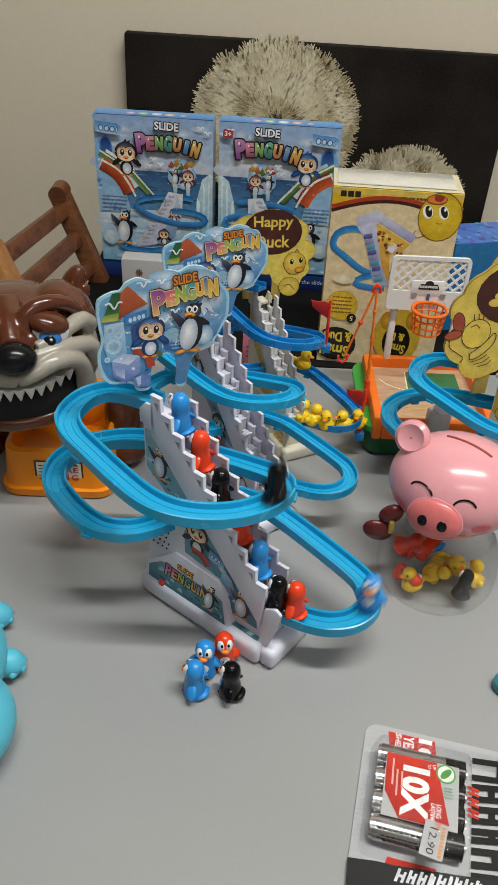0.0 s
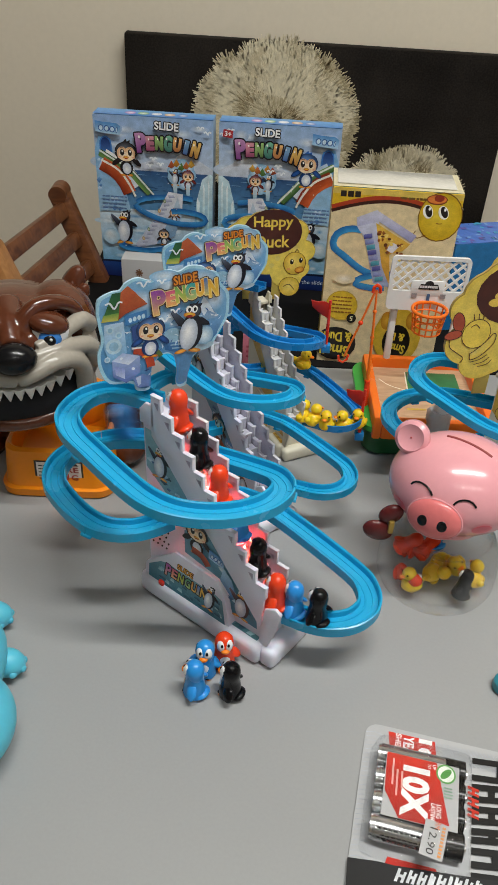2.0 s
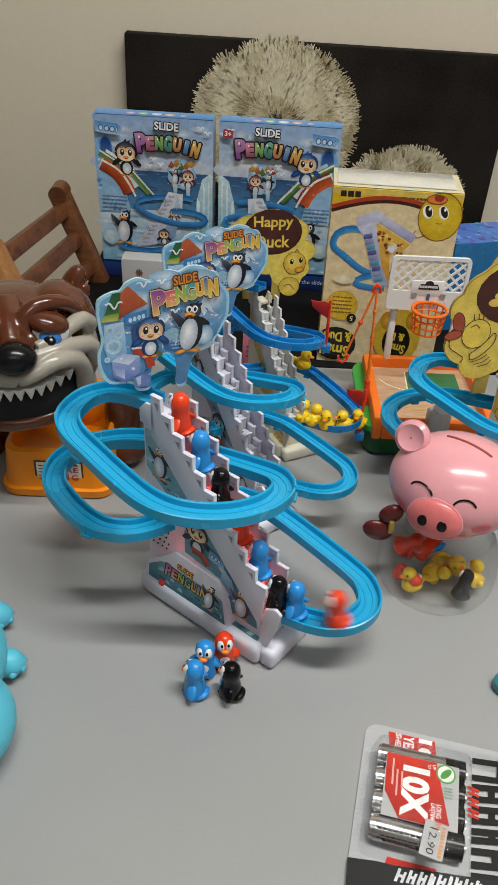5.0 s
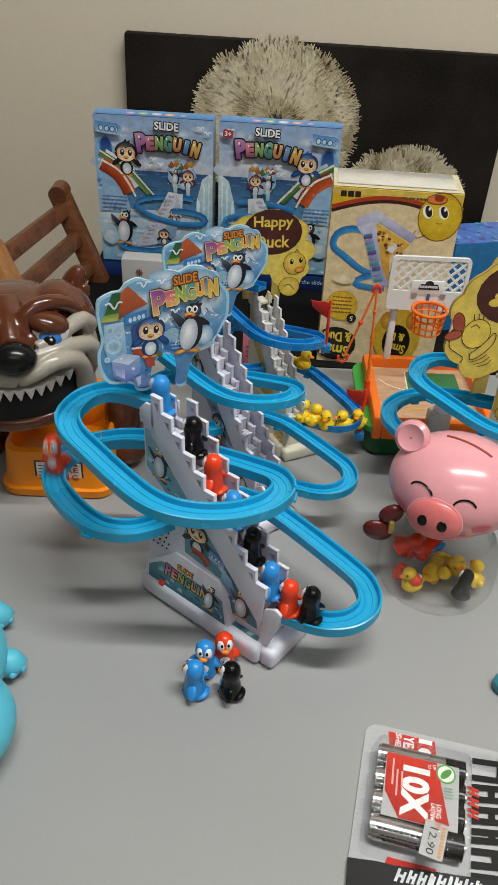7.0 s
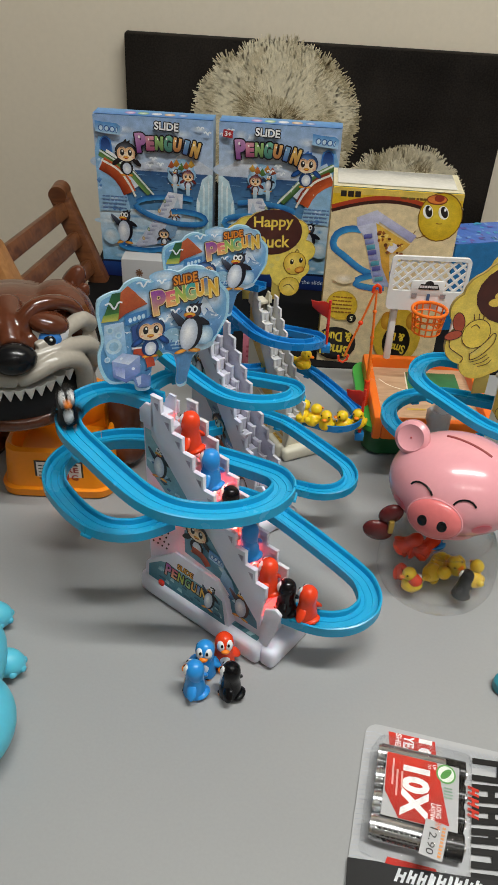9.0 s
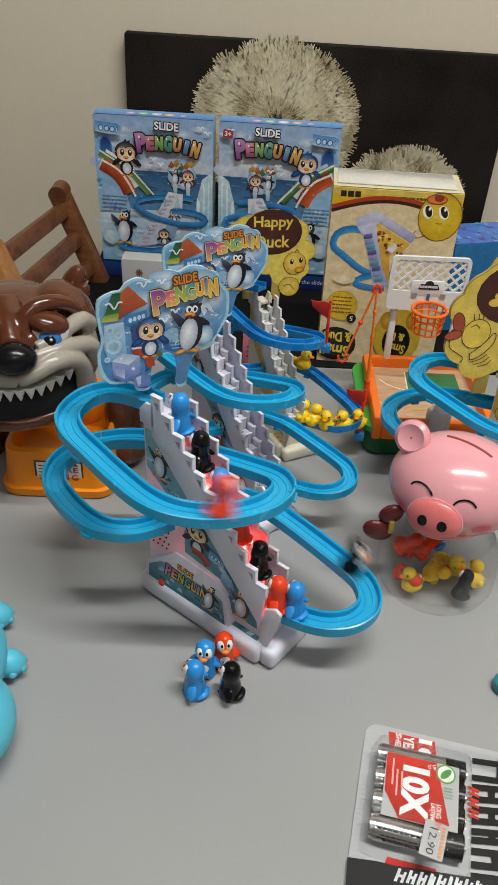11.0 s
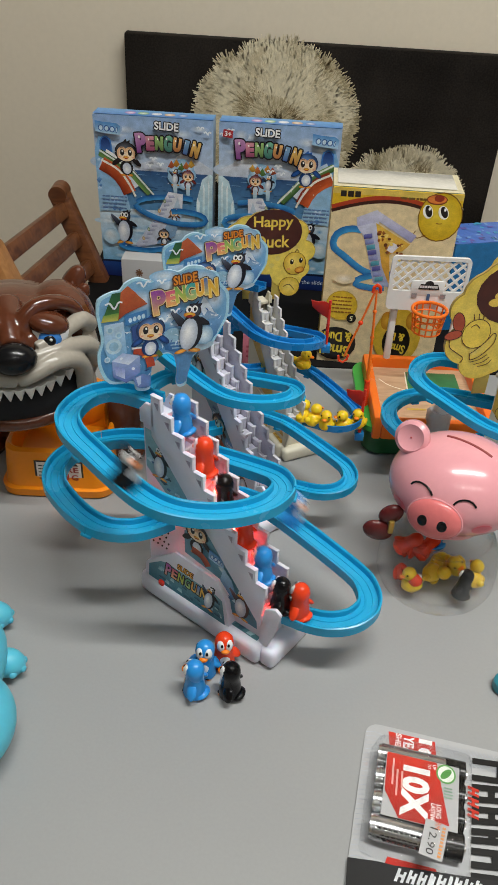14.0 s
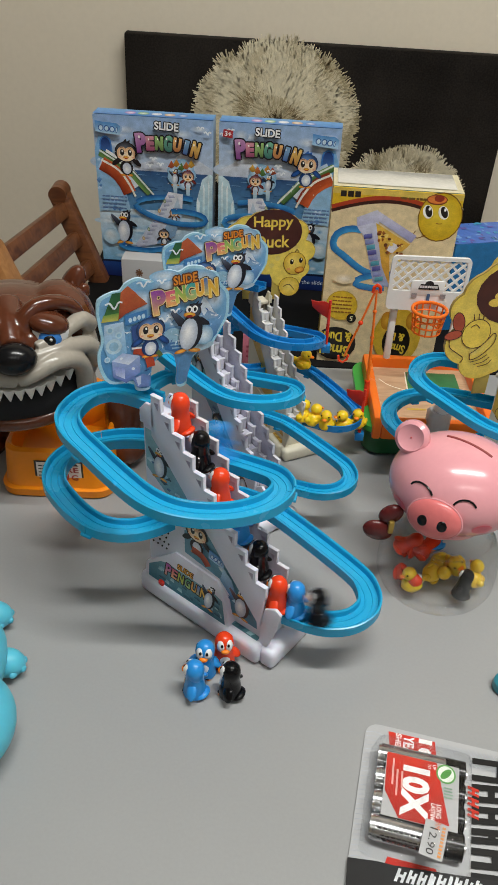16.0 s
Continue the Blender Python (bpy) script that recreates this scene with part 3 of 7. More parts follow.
def penguin_carton(m, flip):
    w, d, h = 0.1405, 0.026, 0.197
    c = carton("toy_carton", w, d, h, m, ink(150, 178, 205), "blue and white printed toy carton with cartoon birds, standing upright", "blue toy cartons")
    p = Print(w, h)
    g = -1 if flip else 1

    def P(pts):
        return [(g * x, y) for x, y in pts]

    def rect(x0, y0, x1, y1, col):
        p.poly(P([(x0, y0), (x1, y0), (x1, y1), (x0, y1)]), col)
    rng = random.Random(21)
    # sky, far snow hills, sea, ice floor
    rect(-0.5, 0.60, 0.5, 1.0, ((198, 210, 226), (150, 180, 220)))
    for k in range(16):
        x, y = rng.uniform(-0.46, 0.46), rng.uniform(0.70, 0.98)
        p.ell(x, y, rng.uniform(0.05, 0.14), rng.uniform(0.012, 0.035), blend((198, 210, 226), (150, 180, 220), (y - 0.6) / 0.4), core=(222, 230, 240))
    p.poly(P([(0.08, 0.69), (0.2, 0.79), (0.30, 0.83), (0.38, 0.77), (0.5, 0.72), (0.5, 0.68)]), ((190, 200, 218), (228, 232, 240)))
    p.poly(P([(-0.2, 0.69), (-0.12, 0.73), (0.0, 0.76), (0.1, 0.72), (0.16, 0.69)]), ((186, 196, 214), (216, 222, 234)))
    rect(-0.5, 0.43, 0.5, 0.69, ((92, 146, 190), (46, 84, 132)))
    for k in range(46):
        x, y, l = rng.uniform(-0.48, 0.42), rng.uniform(0.46, 0.685), rng.uniform(0.03, 0.11)
        p.poly(P([(x, y), (x + l, y + 0.001), (x + l * 0.8, y + 0.004), (x + l * 0.2, y + 0.004)]), (116, 158, 196) if k % 2 else (36, 74, 122))
    rect(-0.5, 0.10, 0.5, 0.45, ((120, 176, 212), (206, 222, 234)))
    for k in range(34):
        x, y = rng.uniform(-0.46, 0.46), rng.uniform(0.12, 0.42)
        p.ell(x, y, rng.uniform(0.03, 0.13), rng.uniform(0.008, 0.024), blend((120, 176, 212), (206, 222, 234), (y - 0.1) / 0.35), core=(226, 236, 244) if k % 3 else (90, 150, 200))
    # ice wall on the outer side with its door, ice columns opposite
    p.poly(P([(-0.5, 0.42), (-0.5, 0.80), (-0.46, 0.88), (-0.36, 0.87), (-0.33, 0.72), (-0.27, 0.62), (-0.22, 0.44)]), ((160, 196, 224), (120, 172, 218)))
    for k in range(22):
        x, y, r = rng.uniform(-0.49, -0.27), rng.uniform(0.44, 0.80), rng.uniform(0.012, 0.03)
        if x > -0.36 and y > 0.6:
            continue
        p.poly(P([(x - r, y), (x, y - r * 0.8), (x + r, y + 0.004), (x + 0.004, y + r * 0.8)]), ((120, 168, 214), (220, 234, 246)) if k % 3 else ((44, 92, 160), (120, 170, 220)))
    arch = [(-0.405 + 0.052 * math.cos(a), 0.835 + 0.048 * math.sin(a)) for a in np.linspace(0, math.pi, 9)]
    p.poly(P([(-0.353, 0.765)] + arch + [(-0.457, 0.775)]), (60, 120, 196))
    p.poly(P([(-0.362, 0.77)] + [(-0.405 + (x + 0.405) * 0.78, 0.835 + (y - 0.835) * 0.8) for x, y in arch] + [(-0.446, 0.78)]), ((70, 120, 190), (24, 50, 110)))
    p.poly(P([(0.33, 0.30), (0.36, 0.52), (0.41, 0.66), (0.47, 0.695), (0.5, 0.69), (0.5, 0.28)]), ((120, 178, 206), (206, 228, 236)))
    for x0, x1, y in ((0.36, 0.39, 0.55), (0.41, 0.435, 0.64), (0.455, 0.475, 0.66)):
        p.poly(P([(x0, 0.30), (x0 + 0.008, y), (x1, y - 0.03), (x1 - 0.005, 0.29)]), ((150, 204, 216), (236, 244, 248)))
    # slide: white floor between a green and a red side
    p.line(P([(-0.44, 0.752), (-0.30, 0.695), (-0.20, 0.625), (-0.13, 0.545)]), 0.024, (250, 250, 250), True, (176, 200, 226))
    p.line(P([(-0.46, 0.785), (-0.34, 0.735), (-0.21, 0.685), (-0.12, 0.615), (-0.02, 0.540)]), 0.0085, (40, 84, 44), True, (120, 160, 90))
    p.line(P([(-0.46, 0.797), (-0.34, 0.747), (-0.205, 0.697), (-0.11, 0.627), (-0.01, 0.548)]), 0.0022, (226, 232, 226))
    p.line(P([(-0.45, 0.720), (-0.33, 0.672), (-0.255, 0.605), (-0.20, 0.515)]), 0.0165, (210, 96, 50), True, (132, 44, 22))
    p.line(P([(-0.45, 0.742), (-0.31, 0.688), (-0.225, 0.610), (-0.17, 0.530)]), 0.0026, (240, 236, 226))
    print_penguin(p, g * -0.235, 0.757, 0.20, (34, 28, 30) if not flip else (40, 96, 176), True)
    # picture of the toy
    sx = 0.235 if not flip else 0.13
    for k in range(9):
        a = k * 0.7
        p.ell(g * (sx + 0.075 * math.cos(a)), 0.685 + 0.055 * math.sin(a), 0.05, 0.038, (128, 178, 214), core=(206, 226, 240))
    for k, col in enumerate(((196, 90, 50), (222, 150, 50), (90, 140, 70), (214, 120, 60), (226, 176, 70))):
        x, y = sx - 0.085 + 0.042 * k, 0.738 + 0.012 * math.sin(k * 2.1)
        p.poly(P([(x - 0.03, y - 0.012), (x, y + 0.026), (x + 0.03, y - 0.004), (x + 0.004, y - 0.022)]), (blend(col, (40, 20, 10), 0.35), col))
    print_penguin(p, g * (sx - 0.055), 0.665, 0.10, (26, 26, 40))
    print_penguin(p, g * (sx + 0.055), 0.655, 0.115, (150, 50, 50), True)
    for x in (-0.055, 0.055):
        p.poly(P([(sx + x - 0.015, 0.56), (sx + x + 0.015, 0.56), (sx + x + 0.018, 0.625), (sx + x - 0.018, 0.625)]), ((150, 190, 214), (206, 224, 236)))
    B, B2 = (70, 154, 214), (24, 92, 164)
    ring = [(0.33, 0.535), (0.20, 0.545), (0.02, 0.535), (-0.12, 0.515), (-0.175, 0.485), (-0.13, 0.450), (0.02, 0.405), (0.22, 0.378), (0.40, 0.385), (0.445, 0.415), (0.38, 0.445), (0.22, 0.460), (0.12, 0.450)]
    p.line(P(ring[:5]), 0.0062, B, True, B2)
    p.poly(P([(0.12, 0.575), (0.245, 0.565), (0.235, 0.44), (0.17, 0.30), (0.08, 0.245), (-0.17, 0.205), (-0.19, 0.225), (-0.02, 0.39)]), ((186, 194, 216), (226, 228, 236)))
    for k in range(13):
        x, y = 0.115 - 0.0225 * k, 0.555 - 0.0272 * k
        p.poly(P([(x, y), (x + 0.052, y + 0.004), (x + 0.058, y - 0.014), (x + 0.008, y - 0.020)]), ((140, 148, 182), (214, 216, 232)))
    for k in range(5):
        p.ell(g * (0.085 - 0.05 * k), 0.515 - 0.062 * k, 0.013, 0.013, ((60, 110, 60), (200, 150, 60), (60, 110, 170))[k % 3], core=(230, 226, 200))
    p.poly(P([(0.20, 0.545), (0.235, 0.44), (0.17, 0.30), (0.06, 0.245), (0.0, 0.235), (0.10, 0.37)]), ((110, 150, 190), (190, 206, 222)))
    print_penguin(p, g * 0.165, 0.430, 0.085, (120, 66, 40), True)
    print_penguin(p, g * 0.070, 0.285, 0.105, (60, 40, 44), True)
    p.line(P(ring[4:]), 0.0068, B, True, B2)
    p.line(P([(0.10, 0.215), (-0.05, 0.190), (-0.24, 0.195), (-0.33, 0.215), (-0.28, 0.240), (-0.20, 0.240)]), 0.0062, B, True, B2)
    # standing bird with a snowball
    print_penguin(p, g * -0.285, 0.330, 0.215)
    p.ell(g * -0.405, 0.268, 0.075, 0.054, (150, 190, 214), core=(236, 242, 246), at=(-0.2, 0.4))
    text_bars(p, min(g * -0.46, g * -0.24), 0.525, 0.22, 4, 0.024, (92, 122, 168), 0.009, 3)
    print_gulls(p, [(g * x, y) for x, y in ((0.0, 0.76), (0.06, 0.73), (-0.03, 0.72), (0.40, 0.95), (0.46, 0.925))], 0.032)
    for k in range(40):
        x, y, r = rng.uniform(-0.48, 0.48), rng.uniform(0.12, 0.97), rng.uniform(0.002, 0.005)
        p.ell(x, y, r, r * 0.7, (236, 242, 248), n=6)
    rect(-0.5, 0.0, 0.5, 0.098, ((18, 30, 84), (30, 66, 130)))
    rect(-0.5, 0.098, 0.5, 0.112, ((10, 14, 30), (20, 36, 70)))
    print_title(p, 0.130 if not flip else -0.088, 0.868, 0.53)
    print_logo(p, g * -0.372, 0.932, 0.21, 0.066, -4)
    if flip:
        p.poly([(-0.465, 0.925), (-0.385, 0.917), (-0.380, 0.960), (-0.46, 0.968)], (176, 50, 56))
        p.text("3+", -0.422, 0.942, 0.055, 0.028, (250, 250, 250), -5, 0.03)
        p.text("the slide", 0.365, 0.055, 0.19, 0.026, (206, 214, 232), 0)
    p.done("front_print", c, FRONT, "blue arctic scene with cartoon birds and rainbow title")
    t = Print(w, d)
    t.poly([(-0.5, 0.02), (0.5, 0.02), (0.5, 0.98), (-0.5, 0.98)], ((70, 128, 196), (110, 164, 216)))
    for i in range(5):
        t.ell(-0.2 + i * 0.11, 0.45, 0.045, 0.2, [(190, 110, 190), (150, 190, 90), (220, 220, 230), (226, 160, 70), (70, 110, 190)][i], core=(240, 240, 240))
    t.done("top_print", c, pose(0, 0, h + 0.0008))
    return c


penguin_carton(pose(-0.127, 0.9315, 0, 0, 0, -4.2), False)
penguin_carton(pose(0.0202, 0.9207, 0, 0, 0, -4.2), True)


def duck_carton():
    w, d, h = 0.1235, 0.058, 0.190
    c = carton("toy_carton", w, d, h, pose(0.1315, 0.734, 0, 0, 0, -3.8), ink(222, 186, 50), "yellow printed toy carton turned upside down, standing upright", "yellow toy carton")
    p = Print(w, h)
    def rect(u0, v0, u1, v1, col):
        p.poly([(u0 - 0.5, v0), (u1 - 0.5, v0), (u1 - 0.5, v1), (u0 - 0.5, v1)], col)
    rect(0, 0, 1, 1, (226, 206, 164))
    p.poly([(-0.5, 1), (-0.5, 0.86)] + [(-0.5 + i / 14, 0.885 + 0.075 * math.sin(math.pi * i / 14 * 0.95) - 0.05 * (i / 14) ** 2) for i in range(15)] + [(0.5, 1)], (222, 182, 36))
    arc = [(-0.5 + i / 14, 0.895 + 0.075 * math.sin(math.pi * i / 14 * 0.95) - 0.05 * (i / 14) ** 2) for i in range(15)]
    p.line([(x, y - 0.015) for x, y in arc], 0.0035, (60, 26, 16))
    p.line([(x, y + 0.004) for x, y in arc], 0.004, (176, 62, 30))
    rect(0, 0.97, 1, 1.0, (220, 190, 90))
    for i in range(3):
        rect(0.06 + 0.055 * i, 0.955, 0.105 + 0.055 * i, 0.985, (40, 30, 26))
    text_bars(p, 0.02, 0.965, 0.24, 1, 0.02, (110, 80, 30), 0.012, 2)
    # cartoon chick head
    p.ell(0.345, 0.880, 0.172, 0.128, (120, 80, 20))
    p.ell(0.345, 0.880, 0.165, 0.122, (206, 170, 26), core=(232, 202, 60), at=(-0.1, 0.2))
    p.line([(0.26, 0.785), (0.20, 0.765), (0.165, 0.780), (0.175, 0.805)], 0.0009, (120, 80, 20))
    for x, r in ((0.245, 20), (0.365, 25)):
        p.ell(x, 0.905, 0.038, 0.036, (250, 250, 246), r)
        p.ell(x + 0.006, 0.907, 0.025, 0.031, (30, 22, 18), r)
        p.ell(x + 0.010, 0.920, 0.009, 0.009, (250, 250, 250))
    p.ell(0.30, 0.968, 0.080, 0.026, (120, 56, 20))
    p.ell(0.30, 0.969, 0.073, 0.021, (222, 120, 50), core=(236, 150, 70))
    p.ell(0.315, 0.976, 0.038, 0.018, (150, 50, 34))
    p.line([(0.32, 0.850), (0.345, 0.846), (0.37, 0.851)], 0.0006, (150, 100, 20))
    # picture of the toy, upside down
    B, B2 = (60, 156, 214), (24, 100, 174)
    p.line([(-0.20, 0.785), (-0.34, 0.790), (-0.44, 0.755), (-0.455, 0.690), (-0.36, 0.640), (-0.22, 0.575), (-0.10, 0.545)], 0.0068, B, True, B2)
    p.line([(0.04, 0.555), (-0.10, 0.545), (-0.225, 0.515), (-0.235, 0.485), (-0.10, 0.470), (0.02, 0.478)], 0.0068, B, True, B2)
    p.poly([(-0.296, 0.852), (-0.146, 0.897), (0.191, 0.775), (0.156, 0.737), (-0.12, 0.838), (-0.285, 0.805)], ((150, 150, 196), (214, 216, 236)))
    p.poly([(-0.285, 0.805), (-0.12, 0.838), (-0.06, 0.70), (0.045, 0.478), (-0.10, 0.500), (-0.215, 0.745)], ((150, 160, 196), (206, 208, 230)))
    p.poly([(-0.14, 0.830), (0.150, 0.728), (0.10, 0.690), (0.0, 0.665), (0.035, 0.490), (-0.05, 0.600)], ((196, 140, 50), (232, 190, 80)))
    p.poly([(0.0, 0.735), (0.07, 0.715), (0.02, 0.672), (-0.03, 0.690)], (226, 222, 232))
    rng = random.Random(4)
    for i in range(26):
        t, q = rng.random(), rng.uniform(0.01, 0.11)
        x, y = -0.11 + 0.22 * t, 0.815 - 0.085 * t - q
        p.ell(x, y, rng.uniform(0.007, 0.018), rng.uniform(0.005, 0.011), [(150, 84, 30), (240, 210, 110), (110, 60, 30)][i % 3])
    for i in range(9):
        x, y = -0.225 + 0.0165 * i, 0.765 - 0.029 * i
        p.poly([(x, y), (x + 0.065, y + 0.010), (x + 0.072, y - 0.014), (x + 0.006, y - 0.024)], [((60, 64, 140), (120, 124, 190)), ((110, 120, 180), (170, 176, 216)), ((50, 130, 160), (110, 180, 196))][i % 3])
    # yellow seal, inverted oval titles
    p.ell(-0.335, 0.355, 0.135, 0.090, (196, 160, 60))
    p.ell(-0.335, 0.355, 0.128, 0.085, (220, 182, 44), core=(232, 198, 70))
    text_bars(p, -0.415, 0.405, 0.17, 5, 0.022, (150, 96, 30), 0.008, 8)
    p.ell(-0.241, 0.283, 0.040, 0.028, (30, 24, 20))
    p.text("5", -0.241, 0.283, 0.028, 0.028, (250, 240, 200), 180, 0.02)
    p.ell(-0.355, 0.120, 0.180, 0.104, (24, 18, 16))
    p.text("Small", -0.355, 0.078, 0.25, 0.070, (226, 198, 60), 176, 0.03)
    p.text("& Duck", -0.355, 0.162, 0.27, 0.062, (226, 198, 60), 182, 0.03)
    p.ell(0.165, 0.190, 0.200, 0.175, (206, 170, 50), core=(226, 192, 80))
    p.ell(0.06, 0.285, 0.05, 0.055, (176, 120, 30), core=(216, 170, 60))
    p.ell(0.27, 0.295, 0.05, 0.055, (176, 120, 30), core=(216, 170, 60))
    p.ell(0.165, 0.155, 0.118, 0.110, (24, 18, 16))
    p.text("Small", 0.165, 0.118, 0.17, 0.056, (226, 198, 60), 172, 0.03)
    p.text("& D", 0.165, 0.190, 0.13, 0.050, (226, 198, 60), 176, 0.03)
    for x, y in ((-0.34, 0.515), (0.33, 0.55)):
        p.ell(x, y, 0.09, 0.03, (226, 206, 164), core=(232, 224, 212))
    p.done("front_print", c, FRONT, "cream print with a cartoon chick, blue track and inverted titles")
    t = Print(w, d)
    t.poly([(-0.5, 0.02), (0.5, 0.02), (0.5, 0.98), (-0.5, 0.98)], (214, 204, 170))
    t.poly([(-0.46, 0.2), (0.40, 0.2), (0.40, 0.85), (-0.46, 0.85)], (232, 230, 222))
    t.done("top_print", c, pose(0, 0, h + 0.0008))
    # opaque pale film: the top's bright reflection is put into its colour
    part("reflection_film", box((-w / 2 + 0.004, 0.008, h + 0.0012), (w / 2 - 0.006, d - 0.006, h + 0.0022), 0.0004), M_FILM, c, "shiny crumpled film, its bright reflection put into the pale colour")


duck_carton()
wb = empty("white_carton", pose(-0.128, 0.80, 0, 0, 0, -3), "plain white carton with a small brown mark", "box")
part("carton", box((-0.022, 0, 0), (0.05, 0.022, 0.0800), 0.001), M_CARDW, wb)
p = Print(0.07, 0.09)
for k in range(4):
    p.line([(-0.03 + 0.06 * math.cos(k * 0.785), 0.72 + 0.05 * math.sin(k * 0.785)), (-0.03 - 0.06 * math.cos(k * 0.785), 0.72 - 0.05 * math.sin(k * 0.785))], 0.0016, (120, 84, 60), False)
p.done("mark", wb, FRONT)


pb = empty("pink_carton", pose(0.001, 0.700, 0, 0, 0, -4), "small pink and white carton behind the stair slides", "box")
part("carton", box((-0.012, 0, 0), (0.016, 0.030, 0.047), 0.001), ink(206, 120, 140), pb)
part("white_arch", prism([(0.0162, 0.0), (0.0162, 0.036), (0.0185, 0.041), (0.0225, 0.0425), (0.0265, 0.040), (0.0285, 0.034), (0.0285, 0.0)], 0.002, 0.026, bevel=0.0006), M_WHITE, pb, "white plastic arch")
pk = Print(0.028, 0.047)
pk.poly([(-0.43, 0.1), (0.43, 0.1), (0.43, 0.3), (-0.43, 0.3)], (230, 222, 226))
text_bars(pk, -0.36, 0.72, 0.7, 3, 0.12, (160, 60, 84), 0.05, 7)
pk.done("front_print", pb, pose(0.002, -0.0003, 0, 90, 0, 0))


def blue_carton():
    w, d, h = 0.09, 0.06, 0.105
    c = carton("small_carton", w, d, h, pose(0.262, 0.83, 0.0, 0, 0, 14), ink(34, 96, 150), "blue printed carton with a sea picture on its lid", "blue carton")
    t = Print(w, d)
    t.poly([(-0.5, 0.02), (0.5, 0.02), (0.5, 0.98), (-0.5, 0.98)], (70, 110, 190))
    rng = random.Random(9)
    for i in range(60):
        t.ell(rng.uniform(-0.46, 0.46), rng.uniform(0.06, 0.94), rng.uniform(0.01, 0.05), rng.uniform(0.02, 0.06), [(96, 84, 160), (60, 150, 190), (120, 160, 210), (40, 70, 140)][i % 4])
    t.done("lid_print", c, pose(0, 0, h + 0.0008))
    f = Print(w, h)
    f.poly([(-0.5, 0), (0.5, 0), (0.5, 1), (-0.5, 1)], (30, 110, 170))
    f.ell(0.2, 0.72, 0.16, 0.16, (224, 196, 90))
    f.ell(0.16, 0.76, 0.02, 0.03, (20, 20, 20))
    f.done("front_print", c, FRONT)


blue_carton()


# ================= slide toys =================
# Track middle line in the toy's own plan: x along the stairs, y across them. It falls evenly from TOP_Z to END_Z.
TRACK_PLAN = [(0.004, 0.0225), (-0.0226, 0.0205), (-0.0365, 0.0145), (-0.0428, 0.001), (-0.0385, -0.0155), (-0.0253, -0.0240), (-0.004, -0.0272), (0.0247, -0.0302), (0.0461, -0.0305), (0.0632, -0.0251), (0.0785, -0.0124), (0.0896, 0.0049), (0.0948, 0.0248), (0.0918, 0.0424), (0.0828, 0.0515), (0.0686, 0.0540), (0.028, 0.0506), (-0.0151, 0.0450), (-0.0335, 0.0395), (-0.0502, 0.0285), (-0.0620, 0.0126), (-0.0642, -0.0066), (-0.0562, -0.0205), (-0.0441, -0.0272), (-0.020, -0.0309), (-0.001, -0.0280), (0.0126, -0.0164), (0.0193, 0.0004), (0.0215, 0.0192), (0.0222, 0.0408), (0.0299, 0.0638), (0.0462, 0.0740), (0.0688, 0.0778), (0.1307, 0.0740), (0.148, 0.0682), (0.1562, 0.0573), (0.1542, 0.0436), (0.1445, 0.0332), (0.1311, 0.0278), (0.1130, 0.0255)]
TOP_Z, END_Z = 0.155, 0.036


def track_path():
    flat = spline([(x, y, 0) for x, y in TRACK_PLAN], 0.0022)
    total = sum((b - a).length for a, b in zip(flat, flat[1:]))
    run, out = 0.0, []
    for i, p in enumerate(flat):
        if i:
            run += (p - flat[i - 1]).length
        out.append(Vector((p.x, p.y, TOP_Z + (END_Z - TOP_Z) * run / total)))
    return out


PATH = track_path()
HALF_W = 0.0080
CHANNEL = [(-HALF_W, -0.0030), (HALF_W, -0.0030), (HALF_W, 0.0042), (HALF_W - 0.0010, 0.0046), (HALF_W - 0.0018, 0.0038), (HALF_W - 0.0023, 0.0), (0.0032, -0.0002), (0.0028, 0.0003), (0.0021, 0.0003), (0.0018, -0.0003), (-0.0018, -0.0003), (-0.0021, 0.0003), (-0.0028, 0.0003), (-0.0032, -0.0002), (-HALF_W + 0.0023, 0.0), (-HALF_W + 0.0018, 0.0038), (-HALF_W + 0.0010, 0.0046), (-HALF_W, 0.0042)]
STEP_X, STEP_Z = 0.0087, 0.01034      # one tread of the stairs
STAIR_X, STAIR_Z, N_STEP = 0.0135, 0.1668, 10


def sign_outline(w, h, lobe):
    """Cloud-shaped card, origin at its foot."""
    pts = []
    lobes = [(-0.31, 0.67, 0.16), (-0.08, 0.80, 0.16), (0.19, 0.78, 0.16), (-0.36, 0.28, 0.17), (-0.40, 0.55, 0.14), (-0.22, 0.76, 0.15), (0.06, 0.82, 0.17), (0.30, 0.72, 0.15), (0.40, 0.48, 0.14), (0.36, 0.26, 0.13), (lobe * 0.27, 0.12, 0.135), (lobe * 0.20, 0.16, 0.14)]
    n = 90
    for i in range(n):
        a = -math.pi / 2 + 2 * math.pi * i / n
        d = Vector((math.cos(a), math.sin(a)))
        best = 0.1
        for cx, cy, r in lobes:
            c = Vector((cx, (cy - 0.48)))
            b = d.dot(c)
            disc = b * b - c.length_squared + r * r
            if disc > 0:
                best = max(best, b + math.sqrt(disc))
        if best <= 0.1:
            best = 0.3 if math.sin(a) < 0 else 0.36
        pts.append((d.x * best * w, (d.y * best + 0.48) * h))
    return pts


